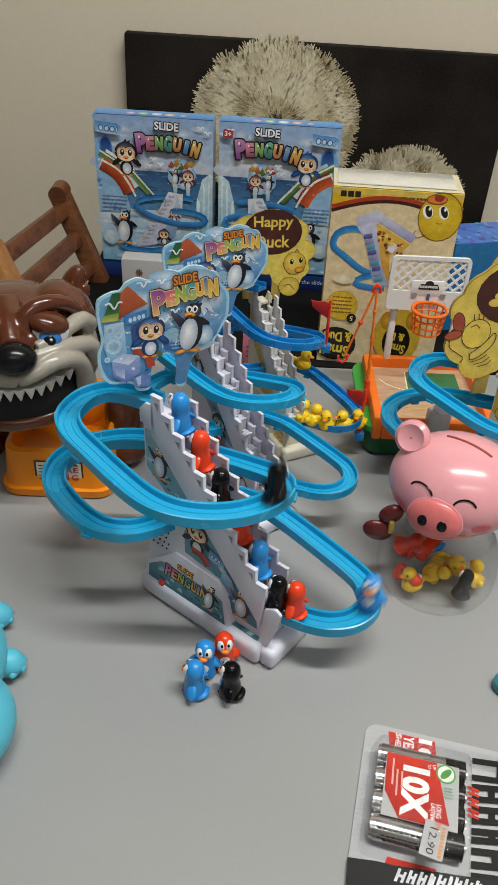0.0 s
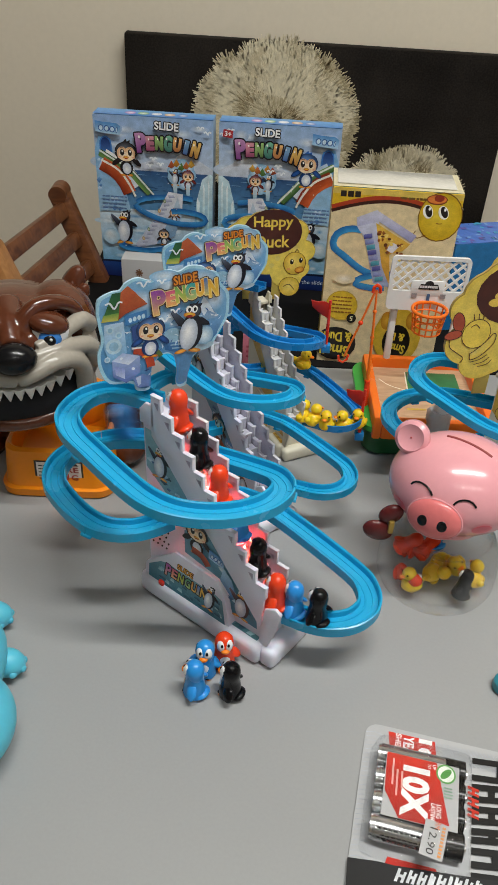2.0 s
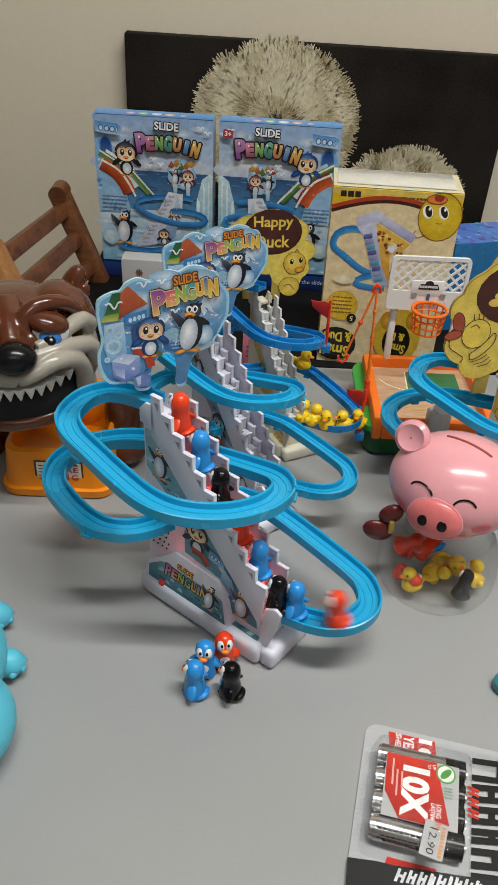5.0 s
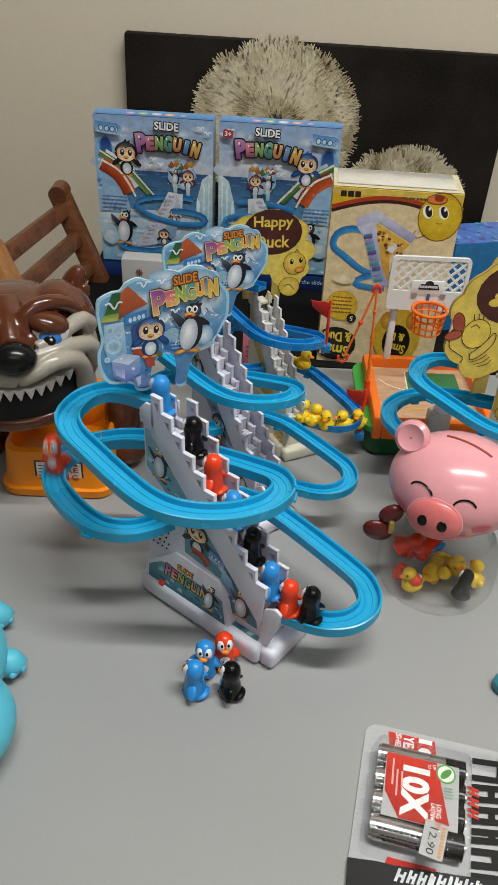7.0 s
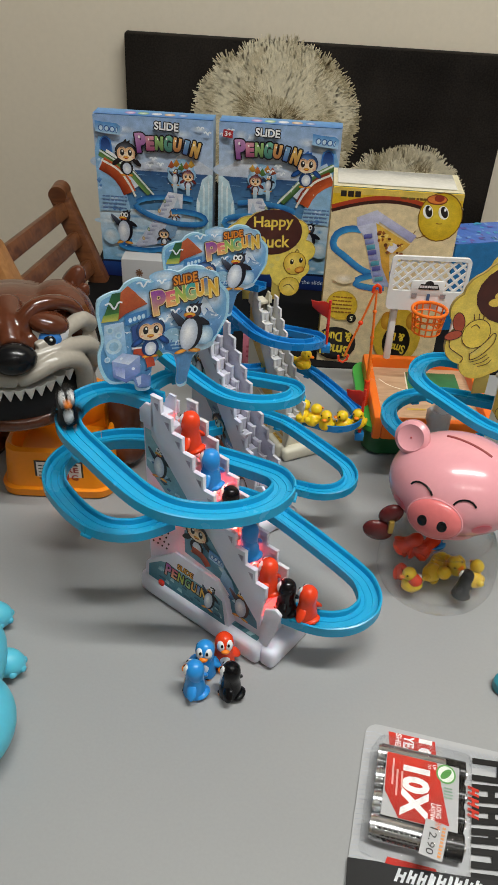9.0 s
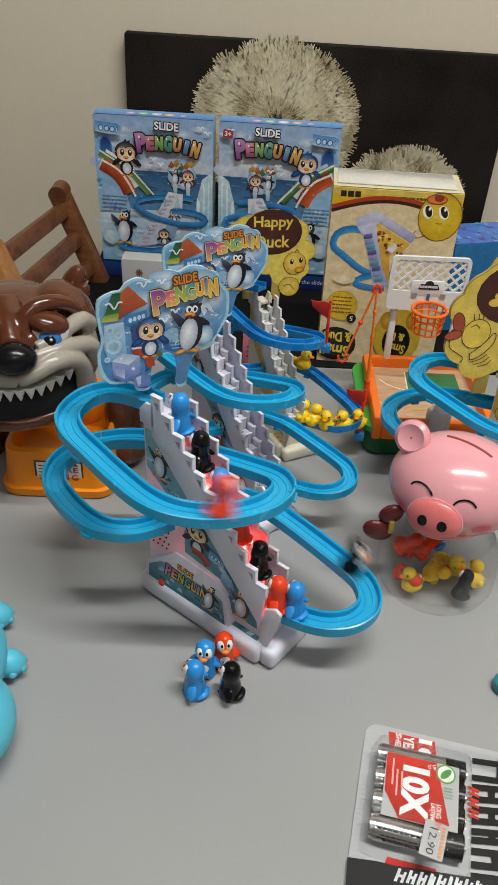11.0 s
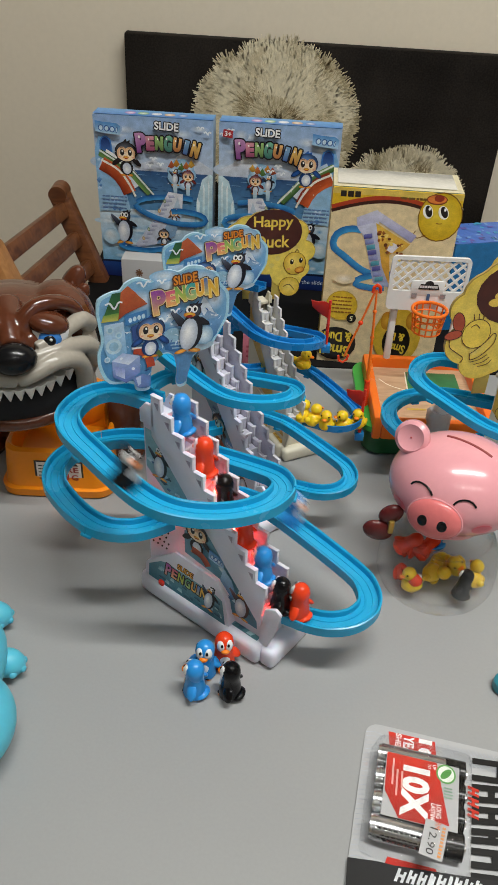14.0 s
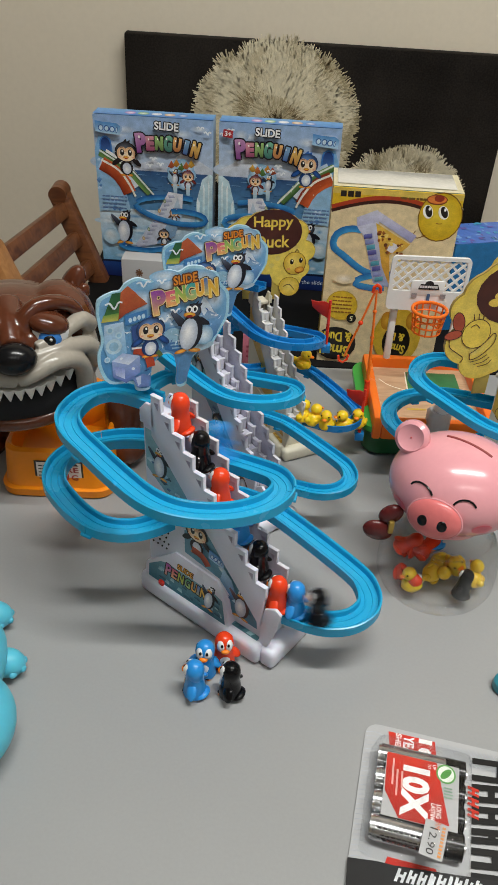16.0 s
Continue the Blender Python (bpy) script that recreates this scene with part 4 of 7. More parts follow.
# outline of the bird sign, in tenths of a drawing 81 wide and 72 high, y down
CLOUD = [(5, 25), (6, 18), (13, 14.5), (17, 14), (20, 10.5), (26, 8.2), (33, 10), (37, 6.5), (43, 5.5), (48, 6.5), (53, 4), (60, 4.5), (64, 7), (69, 8.5), (71.5, 14), (76, 19), (77, 26), (76.5, 33), (72, 42), (69, 47), (62, 50.5), (56.5, 56), (55.5, 62), (55, 70), (49.8, 70), (49.5, 60), (47.5, 53), (43.5, 50.2), (38.5, 52), (35, 57.5), (34.2, 62), (34, 70), (27, 70), (25.5, 66.5), (22, 65), (12, 64), (7, 57), (5.5, 48), (7.5, 40), (6.2, 32)]


def penguin_sign(toy, m):
    w, h = 0.0825, 0.0800
    m = m @ Matrix.Translation((-0.0010, 0, 0.0018)) @ Matrix.Rotation(radians(4.0), 4, "Y")
    def c(x, y):
        return (x - 41) / 72.0, (70 - y) / 66.0
    pts = [Vector((c(x, y)[0] * w, c(x, y)[1] * h, 0)) for x, y in CLOUD]
    outline = [(v.x, v.y) for v in spline(pts + [pts[0]], 0.0012)[:-1]]
    s = part("sign_card", prism(outline, 0, 0.0016), ink(176, 206, 226), toy, "cloud-shaped card with cartoon birds and rainbow title", m)
    p = Print(w, h)
    def P(*q):
        return [c(x, y) for x, y in q]
    def E(x, y, rx, ry, col, rot=0, core=None):
        u, v = c(x, y)
        p.ell(u, v, rx / 72.0, ry / 66.0, col, rot, core=core)
    p.poly([(x / w, y / h) for x, y in outline], (166, 214, 236))
    mid = Vector((0.0, 0.55))
    p.poly([(mid.x + (x / w - mid.x) * 0.955, mid.y + (y / h - mid.y) * 0.955) for x, y in outline], ((70, 138, 198), (134, 186, 224)))
    for x, y, rx, ry in ((45, 14, 12, 7), (60, 12, 9, 6), (28, 20, 9, 6), (68, 22, 6, 7), (44, 30, 8, 4), (40, 8, 8, 3)):
        E(x, y, rx, ry, blend((70, 138, 198), (134, 186, 224), (70 - y) / 66.0), 0, (228, 238, 248))
    p.poly(P((44, 34), (50, 26), (55, 30), (62, 20), (66, 25), (72, 33), (72, 38), (44, 40)), ((150, 186, 216), (104, 140, 188)))
    p.poly(P((62, 20), (66, 25), (69, 30), (65, 28), (63, 31), (60, 26)), (214, 226, 238))
    p.poly(P((40, 36), (74, 32), (71, 42), (66, 47), (55, 52), (42, 48)), ((44, 104, 172), (110, 160, 206)))
    for k in range(6):
        p.line(P((41 + k, 38 + 1.9 * k), (52, 37.5 + 2.0 * k), (68 - 1.5 * k, 36 + 2.1 * k)), 0.0009, (150, 190, 222))
    p.poly(P((52, 50), (66, 46), (58, 53), (55, 68), (50.5, 68), (50, 58)), (92, 140, 186))
    E(62, 48.5, 8, 2.2, (176, 206, 224), 12)
    E(46, 40, 5, 4, (150, 190, 214))
    # ice chips and snow strokes
    rng = random.Random(11)
    for k in range(190):
        x, y = rng.uniform(9, 72), rng.uniform(27, 62)
        if (x > 36 and y > 49) or (x > 60 and y > 44) or y > 48 + 0.7 * x:
            continue
        a, l1, l2 = rng.uniform(0, 6.3), rng.uniform(0.8, 2.6), rng.uniform(0.4, 1.0)
        ca, sa = math.cos(a), math.sin(a)
        p.poly(P((x + ca * l1, y + sa * l1), (x - sa * l2, y + ca * l2), (x - ca * l1 * 0.6, y - sa * l1 * 0.6)), rng.choice([(236, 244, 250), (60, 116, 180), (110, 170, 220), (200, 224, 244), (44, 84, 150)]))
        p.z -= INK_STEP * 0.9
    # tent roof
    p.poly(P((7.8, 29.5), (13, 15), (17.5, 14.5), (16.5, 29)), ((70, 130, 60), (30, 84, 56)))
    p.poly(P((7.5, 29.5), (8.6, 26), (16.5, 25), (16.4, 29.2)), ((200, 190, 90), (110, 160, 70)))
    p.poly(P((16.3, 28.8), (17.5, 14.5), (21, 11.5), (31.5, 21.5), (20, 26)), ((150, 56, 30), (206, 112, 60)))
    p.poly(P((17.5, 14.5), (21, 11.5), (26, 16), (20, 22)), ((186, 80, 42), (190, 96, 56)))
    # ice wall, cube
    p.poly(P((9, 31), (19, 30), (21, 47), (12, 52), (9, 44)), ((120, 180, 224), (190, 216, 240)))
    for x, y, r in ((14, 43, 4.2), (12, 34, 2.0), (16.5, 37, 1.8), (10.5, 50, 1.6)):
        E(x, y, r, r, (190, 218, 236))
        E(x, y, r * 0.6, r * 0.6, (150, 194, 224))
    p.poly(P((13, 51), (18.5, 47), (28, 49.5), (28.5, 59), (21, 64.5), (13.5, 60)), ((96, 120, 190), (176, 196, 236)))
    p.poly(P((13, 51), (18.5, 47), (28, 49.5), (22, 54)), ((226, 234, 250), (170, 190, 232)))
    p.poly(P((14.5, 54), (20, 56), (20, 62), (15, 59)), ((210, 222, 250), (130, 146, 214)))
    E(24.5, 56.5, 0.9, 0.9, (226, 234, 250))
    E(18, 50, 0.7, 0.7, (232, 240, 250))
    p.poly(P((24, 62), (30, 60), (34, 62), (33.6, 68), (27, 68)), (110, 140, 200))
    p.poly(P((26, 62), (29, 61), (29, 66), (27.5, 67)), (196, 212, 240))
    # red ramp, badge, door
    p.line(P((24.5, 46.2), (29, 47), (33, 51), (34.5, 57)), 0.0052, (184, 68, 36))
    p.line(P((23.8, 45), (30, 45.3), (35, 49.5)), 0.0012, (240, 240, 240))
    p.poly(P((23, 33), (28, 31.5), (29, 41), (24, 41)), (52, 84, 146))
    p.poly(P((19.2, 27), (31, 24.5), (31.6, 29.2), (20.2, 32.4)), (64, 128, 190))
    for k in range(4):
        E(22.5 + 2.3 * k, 29.4 - 0.55 * k, 0.95, 1.3, (196, 224, 242))
    p.line(P((36, 47), (38.5, 49), (40, 51.5)), 0.003, (86, 112, 60))
    u, v = c(33.5, 39.5)
    print_penguin(p, u, v, 0.335, (40, 96, 180), True)
    E(63.8, 41.5, 5.0, 5.4, (130, 176, 208), 0, (226, 238, 246))
    u, v = c(55, 37)
    print_penguin(p, u, v, 0.415)
    for x, y, k in ((14, 22, 4.6), (29, 12, 3.6), (41, 31.5, 3.4), (46.5, 27, 2.6), (38.5, 11, 2.6)):
        p.line(P((x - k, y - 0.4 * k), (x - 0.5 * k, y - 0.55 * k), (x, y + 0.1 * k), (x + 0.5 * k, y - 0.6 * k), (x + k, y - 0.5 * k)), 0.0011, (236, 242, 248))
    # title
    word = (("P", 37.5, 21.0, 7.6, 13.0, (148, 66, 170)), ("E", 43.8, 19.4, 5.4, 8.0, (214, 84, 130)), ("N", 48.8, 17.6, 5.8, 8.6, (110, 176, 90)), ("G", 54.2, 16.6, 5.8, 9.0, (50, 160, 170)), ("U", 59.2, 15.2, 4.6, 8.6, (230, 140, 40)), ("I", 62.6, 14.6, 2.0, 9.0, (50, 110, 190)), ("N", 66.6, 15.6, 5.2, 9.4, (234, 176, 50)))
    p.z += INK_STEP * 2
    for grow, shade in ((0.95, (70, 40, 24)), (0.45, (240, 214, 150)), (0.0, None)):
        for ch, x, y, lw, lh, col in word:
            turns = [(math.cos(0.785 * q) * grow, math.sin(0.785 * q) * grow) for q in range(8)] if grow else [(0, 0)]
            for dx, dy in turns:
                p.z -= INK_STEP * 0.93
                u, v = c(x + dx, y + dy)
                p.text(ch, u, v, lw / 72.0, lh / 66.0, shade or (blend(col, (250, 214, 90), 0.75), col), 9, 0.05)
    for grow, col in ((0.7, (96, 50, 20)), (0.0, (232, 140, 36))):
        for q in range(8 if grow else 1):
            p.z -= INK_STEP * 0.93
            u, v = c(51 + math.cos(0.785 * q) * grow, 9.8 + math.sin(0.785 * q) * grow)
            p.text("SLIDE", u, v, 12.8 / 72.0, 4.8 / 66.0, col, 8, 0.03)
    p.done("sign_print", s, pose(0, -0.0003, 0, 90, 0, 0))


def duck_sign(toy, m, text=True):
    w, h = 0.100, 0.092
    lobe = 1 if text else -1
    s = part("sign_card", prism(sign_outline(w, h, lobe), 0, 0.0016), ink(170, 146, 80), toy, "scalloped yellow card with a cartoon duck and a brown oval", m)
    p = Print(w, h)
    p.poly([(x / w, y / h) for x, y in sign_outline(w * 0.99, h * 0.995, lobe)], (232, 204, 84))
    p.poly([(x / w * 0.94, (y / h - 0.48) * 0.94 + 0.48) for x, y in sign_outline(w, h, lobe)], (236, 210, 94))
    rng = random.Random(2)
    for i in range(14):
        p.ell(rng.uniform(-0.35, 0.35), rng.uniform(0.2, 0.8), 0.03, 0.03, (228, 206, 110))
    dk, yl = (84, 50, 18), (236, 208, 84)
    if text:
        p.ell(0.05, 0.715, 0.325, 0.28, (66, 26, 18), core=(84, 38, 26))
        p.text("Happy", 0.055, 0.825, 0.43, 0.17, (238, 206, 84), 1, 0.02)
        p.text("Duck", 0.055, 0.60, 0.38, 0.15, (238, 206, 84), 1, 0.02)
        p.ell(0.27, 0.02, 0.12, 0.13, dk)
        p.ell(0.27, 0.02, 0.114, 0.124, (224, 186, 56), core=(238, 212, 110))
        p.ell(0.315, 0.325, 0.128, 0.15, dk)
        p.ell(0.315, 0.325, 0.122, 0.144, (220, 180, 54), core=(244, 218, 110), at=(-0.2, 0.3))
        for x, y in ((0.283, 0.345), (0.384, 0.365)):
            p.ell(x, y, 0.021, 0.034, (26, 20, 18))
            p.ell(x + 0.005, y + 0.014, 0.007, 0.010, (250, 250, 250))
        p.ell(0.375, 0.240, 0.056, 0.042, (150, 76, 20), 12)
        p.ell(0.375, 0.244, 0.049, 0.034, (210, 140, 40), 12, core=(236, 180, 70))
        p.ell(0.25, 0.25, 0.022, 0.016, (226, 160, 90))
        p.line([(0.31, 0.46), (0.33, 0.50), (0.36, 0.47)], 0.0009, dk)
        p.line([(0.20, 0.02), (0.27, 0.05), (0.33, -0.02)], 0.0009, dk)
    else:
        p.ell(-0.10, 0.665, 0.285, 0.24, (70, 28, 20), core=(88, 40, 28))
        for x, y, r in ((-0.25, 0.60, 0.045), (-0.21, 0.79, 0.05), (-0.10, 0.62, 0.04), (-0.03, 0.74, 0.05)):
            p.ell(x, y, r, r * 0.7, (230, 198, 84))
            p.ell(x + 0.012, y + 0.05, r * 0.55, r * 0.6, (230, 198, 84))
        # open-beaked duck drawn in line
        p.ell(-0.33, 0.36, 0.098, 0.118, dk)
        p.ell(-0.33, 0.36, 0.093, 0.112, yl)
        p.poly([(-0.42, 0.35), (-0.30, 0.26), (-0.24, 0.33), (-0.33, 0.42)], yl)
        p.ell(-0.465, 0.455, 0.042, 0.082, (70, 30, 16), 14)
        p.ell(-0.465, 0.455, 0.037, 0.075, (170, 76, 50), 14)
        p.ell(-0.485, 0.355, 0.062, 0.038, (70, 30, 16), 14)
        p.ell(-0.485, 0.355, 0.056, 0.032, (176, 80, 52), 14)
        p.line([(-0.505, 0.315), (-0.49, 0.255), (-0.43, 0.205), (-0.385, 0.165), (-0.40, 0.125)], 0.0006, dk)
        p.line([(-0.375, 0.415), (-0.345, 0.435), (-0.315, 0.405)], 0.0006, dk)
        for k in range(3):
            p.line([(-0.365 + 0.03 * k, 0.475), (-0.375 + 0.035 * k, 0.52)], 0.0006, dk)
        p.line([(-0.345, 0.20), (-0.30, 0.24), (-0.25, 0.30), (-0.21, 0.36), (-0.19, 0.34), (-0.20, 0.27), (-0.26, 0.19), (-0.33, 0.15), (-0.345, 0.20)], 0.0006, dk)
        for k in range(3):
            p.line([(-0.33 + 0.03 * k, 0.13 - 0.02 * k), (-0.27 + 0.03 * k, 0.15 - 0.02 * k), (-0.22 + 0.02 * k, 0.19 - 0.02 * k)], 0.0006, dk)
    p.done("sign_print", s, pose(0, -0.0003, 0, 90, 0, 0))
    for x in (-0.21, 0.12):
        part("sign_leg", box((x * w - 0.005, 0.0002, -0.014), (x * w + 0.005, 0.0014, 0.012), 0.0003), ink(190, 166, 80), s)


def saw_outline(x_in, first=0):
    """Stair silhouette of a side rail: sawtooth above, straight slant below."""
    pts = []
    for i in range(first, N_STEP + 1):
        x, z = STAIR_X + i * STEP_X, STAIR_Z - i * STEP_Z
        pts += [(x, z + 0.0055), (x + STEP_X * 0.93, z + 0.0055)]
    low = [(STAIR_X + (N_STEP + 1) * STEP_X - x_in * 0.2, STAIR_Z - (N_STEP + 1) * STEP_Z - 0.022), (STAIR_X - 0.001 + first * STEP_X, STAIR_Z - 0.0254 - first * STEP_Z)]
    return pts + low


def slide_toy(m, label, duck=False, working=False, sign_turn=62.0, text=True, track=None, light=False):
    toy = empty("slide_toy", m, label, "toy", "slide toys")
    shift = m.inverted() @ track if track else Matrix()
    shell = M_SHELL if not duck else mat("cream_shell_plastic", (0.66, 0.62, 0.50), 0.32, vary=0.06)
    # base: long foot, cross foot, battery box
    base = part("base", box((0.0, 0.0, 0), (0.110, 0.0125, 0.0175), 0.0045, seg=3), shell, toy)
    part("base_rim", box((0.004, 0.010, 0), (0.108, 0.044, 0.013), 0.003), shell, base)
    part("cross_foot", box((0.1075, 0.0035, 0), (0.1205, 0.047, 0.0165), 0.0045, seg=3), shell, base)
    part("switch", box((0.019, 0.0008, 0.0165), (0.0235, 0.0034, 0.0205), 0.0008), M_RED, base, "small red slide switch")
    bm = bmesh.new()
    ring = []
    for x, top in ((0.004, 0.027), (0.012, 0.034), (0.030, 0.0490), (0.068, 0.0470), (0.076, 0.0370), (0.083, 0.0185)):
        k = (top - 0.0165) / 0.033
        ring.append([(x, 0.0032, 0.0150), (x, 0.0032 + 0.0055 * k, top), (x, 0.0118, top), (x, 0.0118, 0.0150)])
    for r in ring:
        r[:] = [bm.verts.new(v) for v in r]
    for r, q in zip(ring, ring[1:]):
        for i in range(4):
            bm.faces.new((r[i], r[(i + 1) % 4], q[(i + 1) % 4], q[i]))
    bm.faces.new(ring[0])
    bm.faces.new(ring[-1])
    part("battery_box", bm, shell, toy)
    lp = Print(0.060, 0.0270)
    if not duck:
        lp.poly([(-0.60, 0.0), (0.60, 0.0), (0.50, 0.68), (0.40, 1.02), (-0.24, 1.08), (-0.44, 0.66), (-0.62, 0.36)], ((54, 112, 134), (150, 186, 196)))
        rl = random.Random(8)
        for k in range(26):
            x, y, r = rl.uniform(-0.5, 0.5), rl.uniform(0.06, 0.62), rl.uniform(0.02, 0.06)
            lp.poly([(x - r, y - 0.03), (x + r, y - 0.05), (x + r * 0.6, y + 0.06), (x - r * 0.4, y + 0.08)], ((30, 70, 96), (96, 150, 170)) if k % 2 else ((170, 200, 208), (120, 170, 186)))
        word = [(170, 80, 170), (210, 100, 130), (150, 180, 70), (70, 150, 120), (220, 140, 60), (80, 120, 190), (224, 170, 60)]
        for ch, x, cc in zip("PENGUIN", (-0.31, -0.21, -0.11, 0.0, 0.10, 0.17, 0.24), word):
            lp.halo(ch, x, 0.52 - 0.05 * x, 0.05 if ch == "I" else 0.095, 0.36 if ch == "P" else 0.28, 0.0007, (34, 24, 30), -2, 0.04)
            lp.text(ch, x, 0.52 - 0.05 * x, 0.05 if ch == "I" else 0.09, 0.36 if ch == "P" else 0.28, (blend(cc, (250, 220, 120), 0.6), cc), -2, 0.03)
        lp.halo("SLIDE", -0.06, 0.83, 0.24, 0.15, 0.0005, (70, 40, 20), -2, 0.02)
        lp.text("SLIDE", -0.06, 0.83, 0.24, 0.15, (232, 170, 60), -2, 0.02)
        print_penguin(lp, 0.33, 0.50, 0.74)
    else:
        lp.poly([(-0.5, 0), (0.5, 0), (0.44, 1), (-0.46, 1)], (206, 170, 60))
        lp.ell(0.1, 0.5, 0.2, 0.35, (230, 200, 90))
    lp.done("label", toy, pose(0.0440, 0.0029, 0.0172, 79.0, 0, 0), "printed label with rainbow title")
    # strip print along the base
    sp = Print(0.098, 0.006)
    sp.poly([(-0.5, -0.5), (0.5, -0.5), (0.5, 0.5), (-0.5, 0.5)], (70, 120, 132) if not duck else (190, 150, 60))
    for i in range(12):
        sp.poly([(-0.48 + 0.08 * i, -0.4), (-0.44 + 0.08 * i, -0.4), (-0.42 + 0.08 * i, 0.2), (-0.47 + 0.08 * i, 0.2)], [(110, 160, 175), (50, 90, 110), (150, 190, 200)][i % 3] if not duck else (220, 186, 90))
    sp.done("foot_print", base, pose(0.056, 0.0092, 0.0178, 0, 0, 0))
    # side walls, back wall
    wall = [(0.0035, 0.012), (0.0035, 0.150), (0.0085, 0.161), (0.0140, 0.161), (0.0140, 0.146), (0.110, 0.031), (0.112, 0.014)]
    for y in (0.0100, 0.0283):
        part("side_wall", prism(wall, y, y + 0.0016), shell, toy)
    part("back_wall", box((0.0035, 0.0116, 0.012), (0.0055, 0.0283, 0.150), 0.0004), shell, toy)
    # dark pegs on the uncut wall; their colour gives the speaker holes' shade
    gr = bmesh.new()
    for i in range(4):
        for j in range(4):
            add_rod(gr, (0.0075 + i * 0.0042 + (j % 2) * 0.0021, 0.0094, 0.046 + j * 0.0052), (0.0075 + i * 0.0042 + (j % 2) * 0.0021, 0.0106, 0.046 + j * 0.0052), 0.0007, n=8)
    part("speaker_hole_pegs", gr, M_HOLE, toy, "round dark pegs for the shade in the speaker holes")
    # sticker on the side wall
    st = Print(0.1, 0.1)
    bg = ((70, 130, 160), (150, 190, 200)) if not duck else ((190, 150, 50), (216, 178, 70))
    st.poly([(0.045, 1.12), (0.045, 1.43), (0.10, 1.43), (1.00, 0.43), (1.02, 0.24), (0.80, 0.24), (0.765, 0.48), (0.375, 0.54), (0.375, 0.84)], bg)
    if not duck:
        rs = random.Random(6)
        for k in range(60):
            u = rs.random()
            x = 0.07 + 0.90 * u
            y = 1.36 - 1.09 * (x - 0.06) - rs.uniform(0.02, 0.24)
            if (x < 0.375 and y < 1.14 - 0.85 * (x - 0.05)) or y < 0.26 or (x < 0.78 and y < 0.56):
                continue
            a, r = rs.uniform(0, 6.3), rs.uniform(0.015, 0.045)
            st.poly([(x + r * math.cos(a + t), y + r * 0.6 * math.sin(a + t)) for t in (0.0, 1.8, 3.3, 4.9)], rs.choice([((40, 84, 130), (90, 140, 180)), ((206, 222, 230), (150, 190, 206)), ((30, 60, 84), (60, 110, 130)), ((110, 170, 200), (220, 234, 240))]))
        print_penguin(st, 0.17, 1.20, 0.26, (20, 22, 30))
        print_penguin(st, 0.49, 0.74, 0.29, (28, 24, 26), True)
        st.line([(0.45, 0.62), (0.54, 0.61), (0.60, 0.545)], 0.0060, (190, 84, 50), True, (130, 40, 24))
        print_logo(st, 0.665, 0.665, 0.13, 0.085, -8)
        st.poly([(0.70, 0.50), (0.73, 0.62), (0.80, 0.56), (0.84, 0.44), (0.80, 0.40)], ((60, 120, 180), (180, 214, 236)))
        print_penguin(st, 0.885, 0.385, 0.27, (96, 34, 30))
    else:
        for i, (x, y) in enumerate(((0.16, 1.12), (0.40, 0.78), (0.72, 0.45))):
            st.ell(x, y, 0.085, 0.085, (90, 60, 20))
            st.ell(x, y, 0.078, 0.078, (224, 190, 70))
            st.ell(x - 0.02, y + 0.02, 0.012, 0.018, (30, 22, 18))
            st.ell(x + 0.03, y - 0.01, 0.04, 0.02, (196, 100, 40))
    st.done("sticker", toy, pose(0, 0.0098, 0, 90, 0, 0), "printed side sticker with cartoon birds")
    # sawtooth rails with brackets
    step_mat = M_CLEARSTEP if not duck else M_STEPW
    rail_mat = shell if not duck else M_STEPW
    for y0, y1, first in ((0.0075, 0.0098, 0), (0.0301, 0.0318, 1)):
        rail = part("stair_rail", prism(saw_outline(0.02, first), y0, y1, bevel=0.0004), rail_mat if first == 0 else step_mat, toy)
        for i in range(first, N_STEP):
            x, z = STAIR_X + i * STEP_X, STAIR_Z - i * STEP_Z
            # solid wedge, no cut: the opening's shade is put into the lilac
            part("rail_opening_shade", prism([(x + 0.0022, z + 0.0010), (x + STEP_X * 0.72, z + 0.0016), (x + STEP_X * 0.68, z - 0.0040)], y0 - 0.00012, y1 + 0.00012), mat("opening_shade_lilac", (0.36, 0.32, 0.42), 0.45, trans=0.4), rail, "dark triangular wedge with an opening's shade in its colour")
        ed = bmesh.new()
        for i in range(first, N_STEP + 1):
            x, z = STAIR_X + i * STEP_X, STAIR_Z - i * STEP_Z
            add_box(ed, (x + STEP_X * 0.85, y0 - 0.0004, z - 0.0042), (x + STEP_X * 0.95, y1 + 0.0004, z + 0.0052), 0.0003)
            add_box(ed, (x - STEP_X * 0.04, y0 - 0.0004, z + 0.0049), (x + STEP_X * 0.96, y1 + 0.0004, z + 0.0058), 0.0003)
        part("riser_edge", ed, rail_mat if first == 0 else M_TREADLIP, rail)
    # treads: one still flight, one that lifts

    fl = part("still_treads", bmesh.new(), step_mat, toy)
    lift = part("lifting_treads", bmesh.new(), step_mat, toy)
    for ob, drop, ya, yb in ((fl, 0.0, (0.0118, 0.0246), (0.0154, 0.0281)), (lift, 0.0055, (0.0159,), (0.0241,))):
        bm, lips = bmesh.new(), bmesh.new()
        for i in range(N_STEP):
            x, z = STAIR_X + i * STEP_X + 0.003, STAIR_Z - 0.0190 - i * STEP_Z - drop
            for a, b in zip(ya, yb):
                add_box(bm, (x, a, z - 0.0106), (x + STEP_X, b, z), 0.0006)
                add_box(lips, (x + STEP_X * 0.86, a - 0.0002, z - 0.0006), (x + STEP_X * 1.05, b + 0.0002, z + 0.0009), 0.0002)
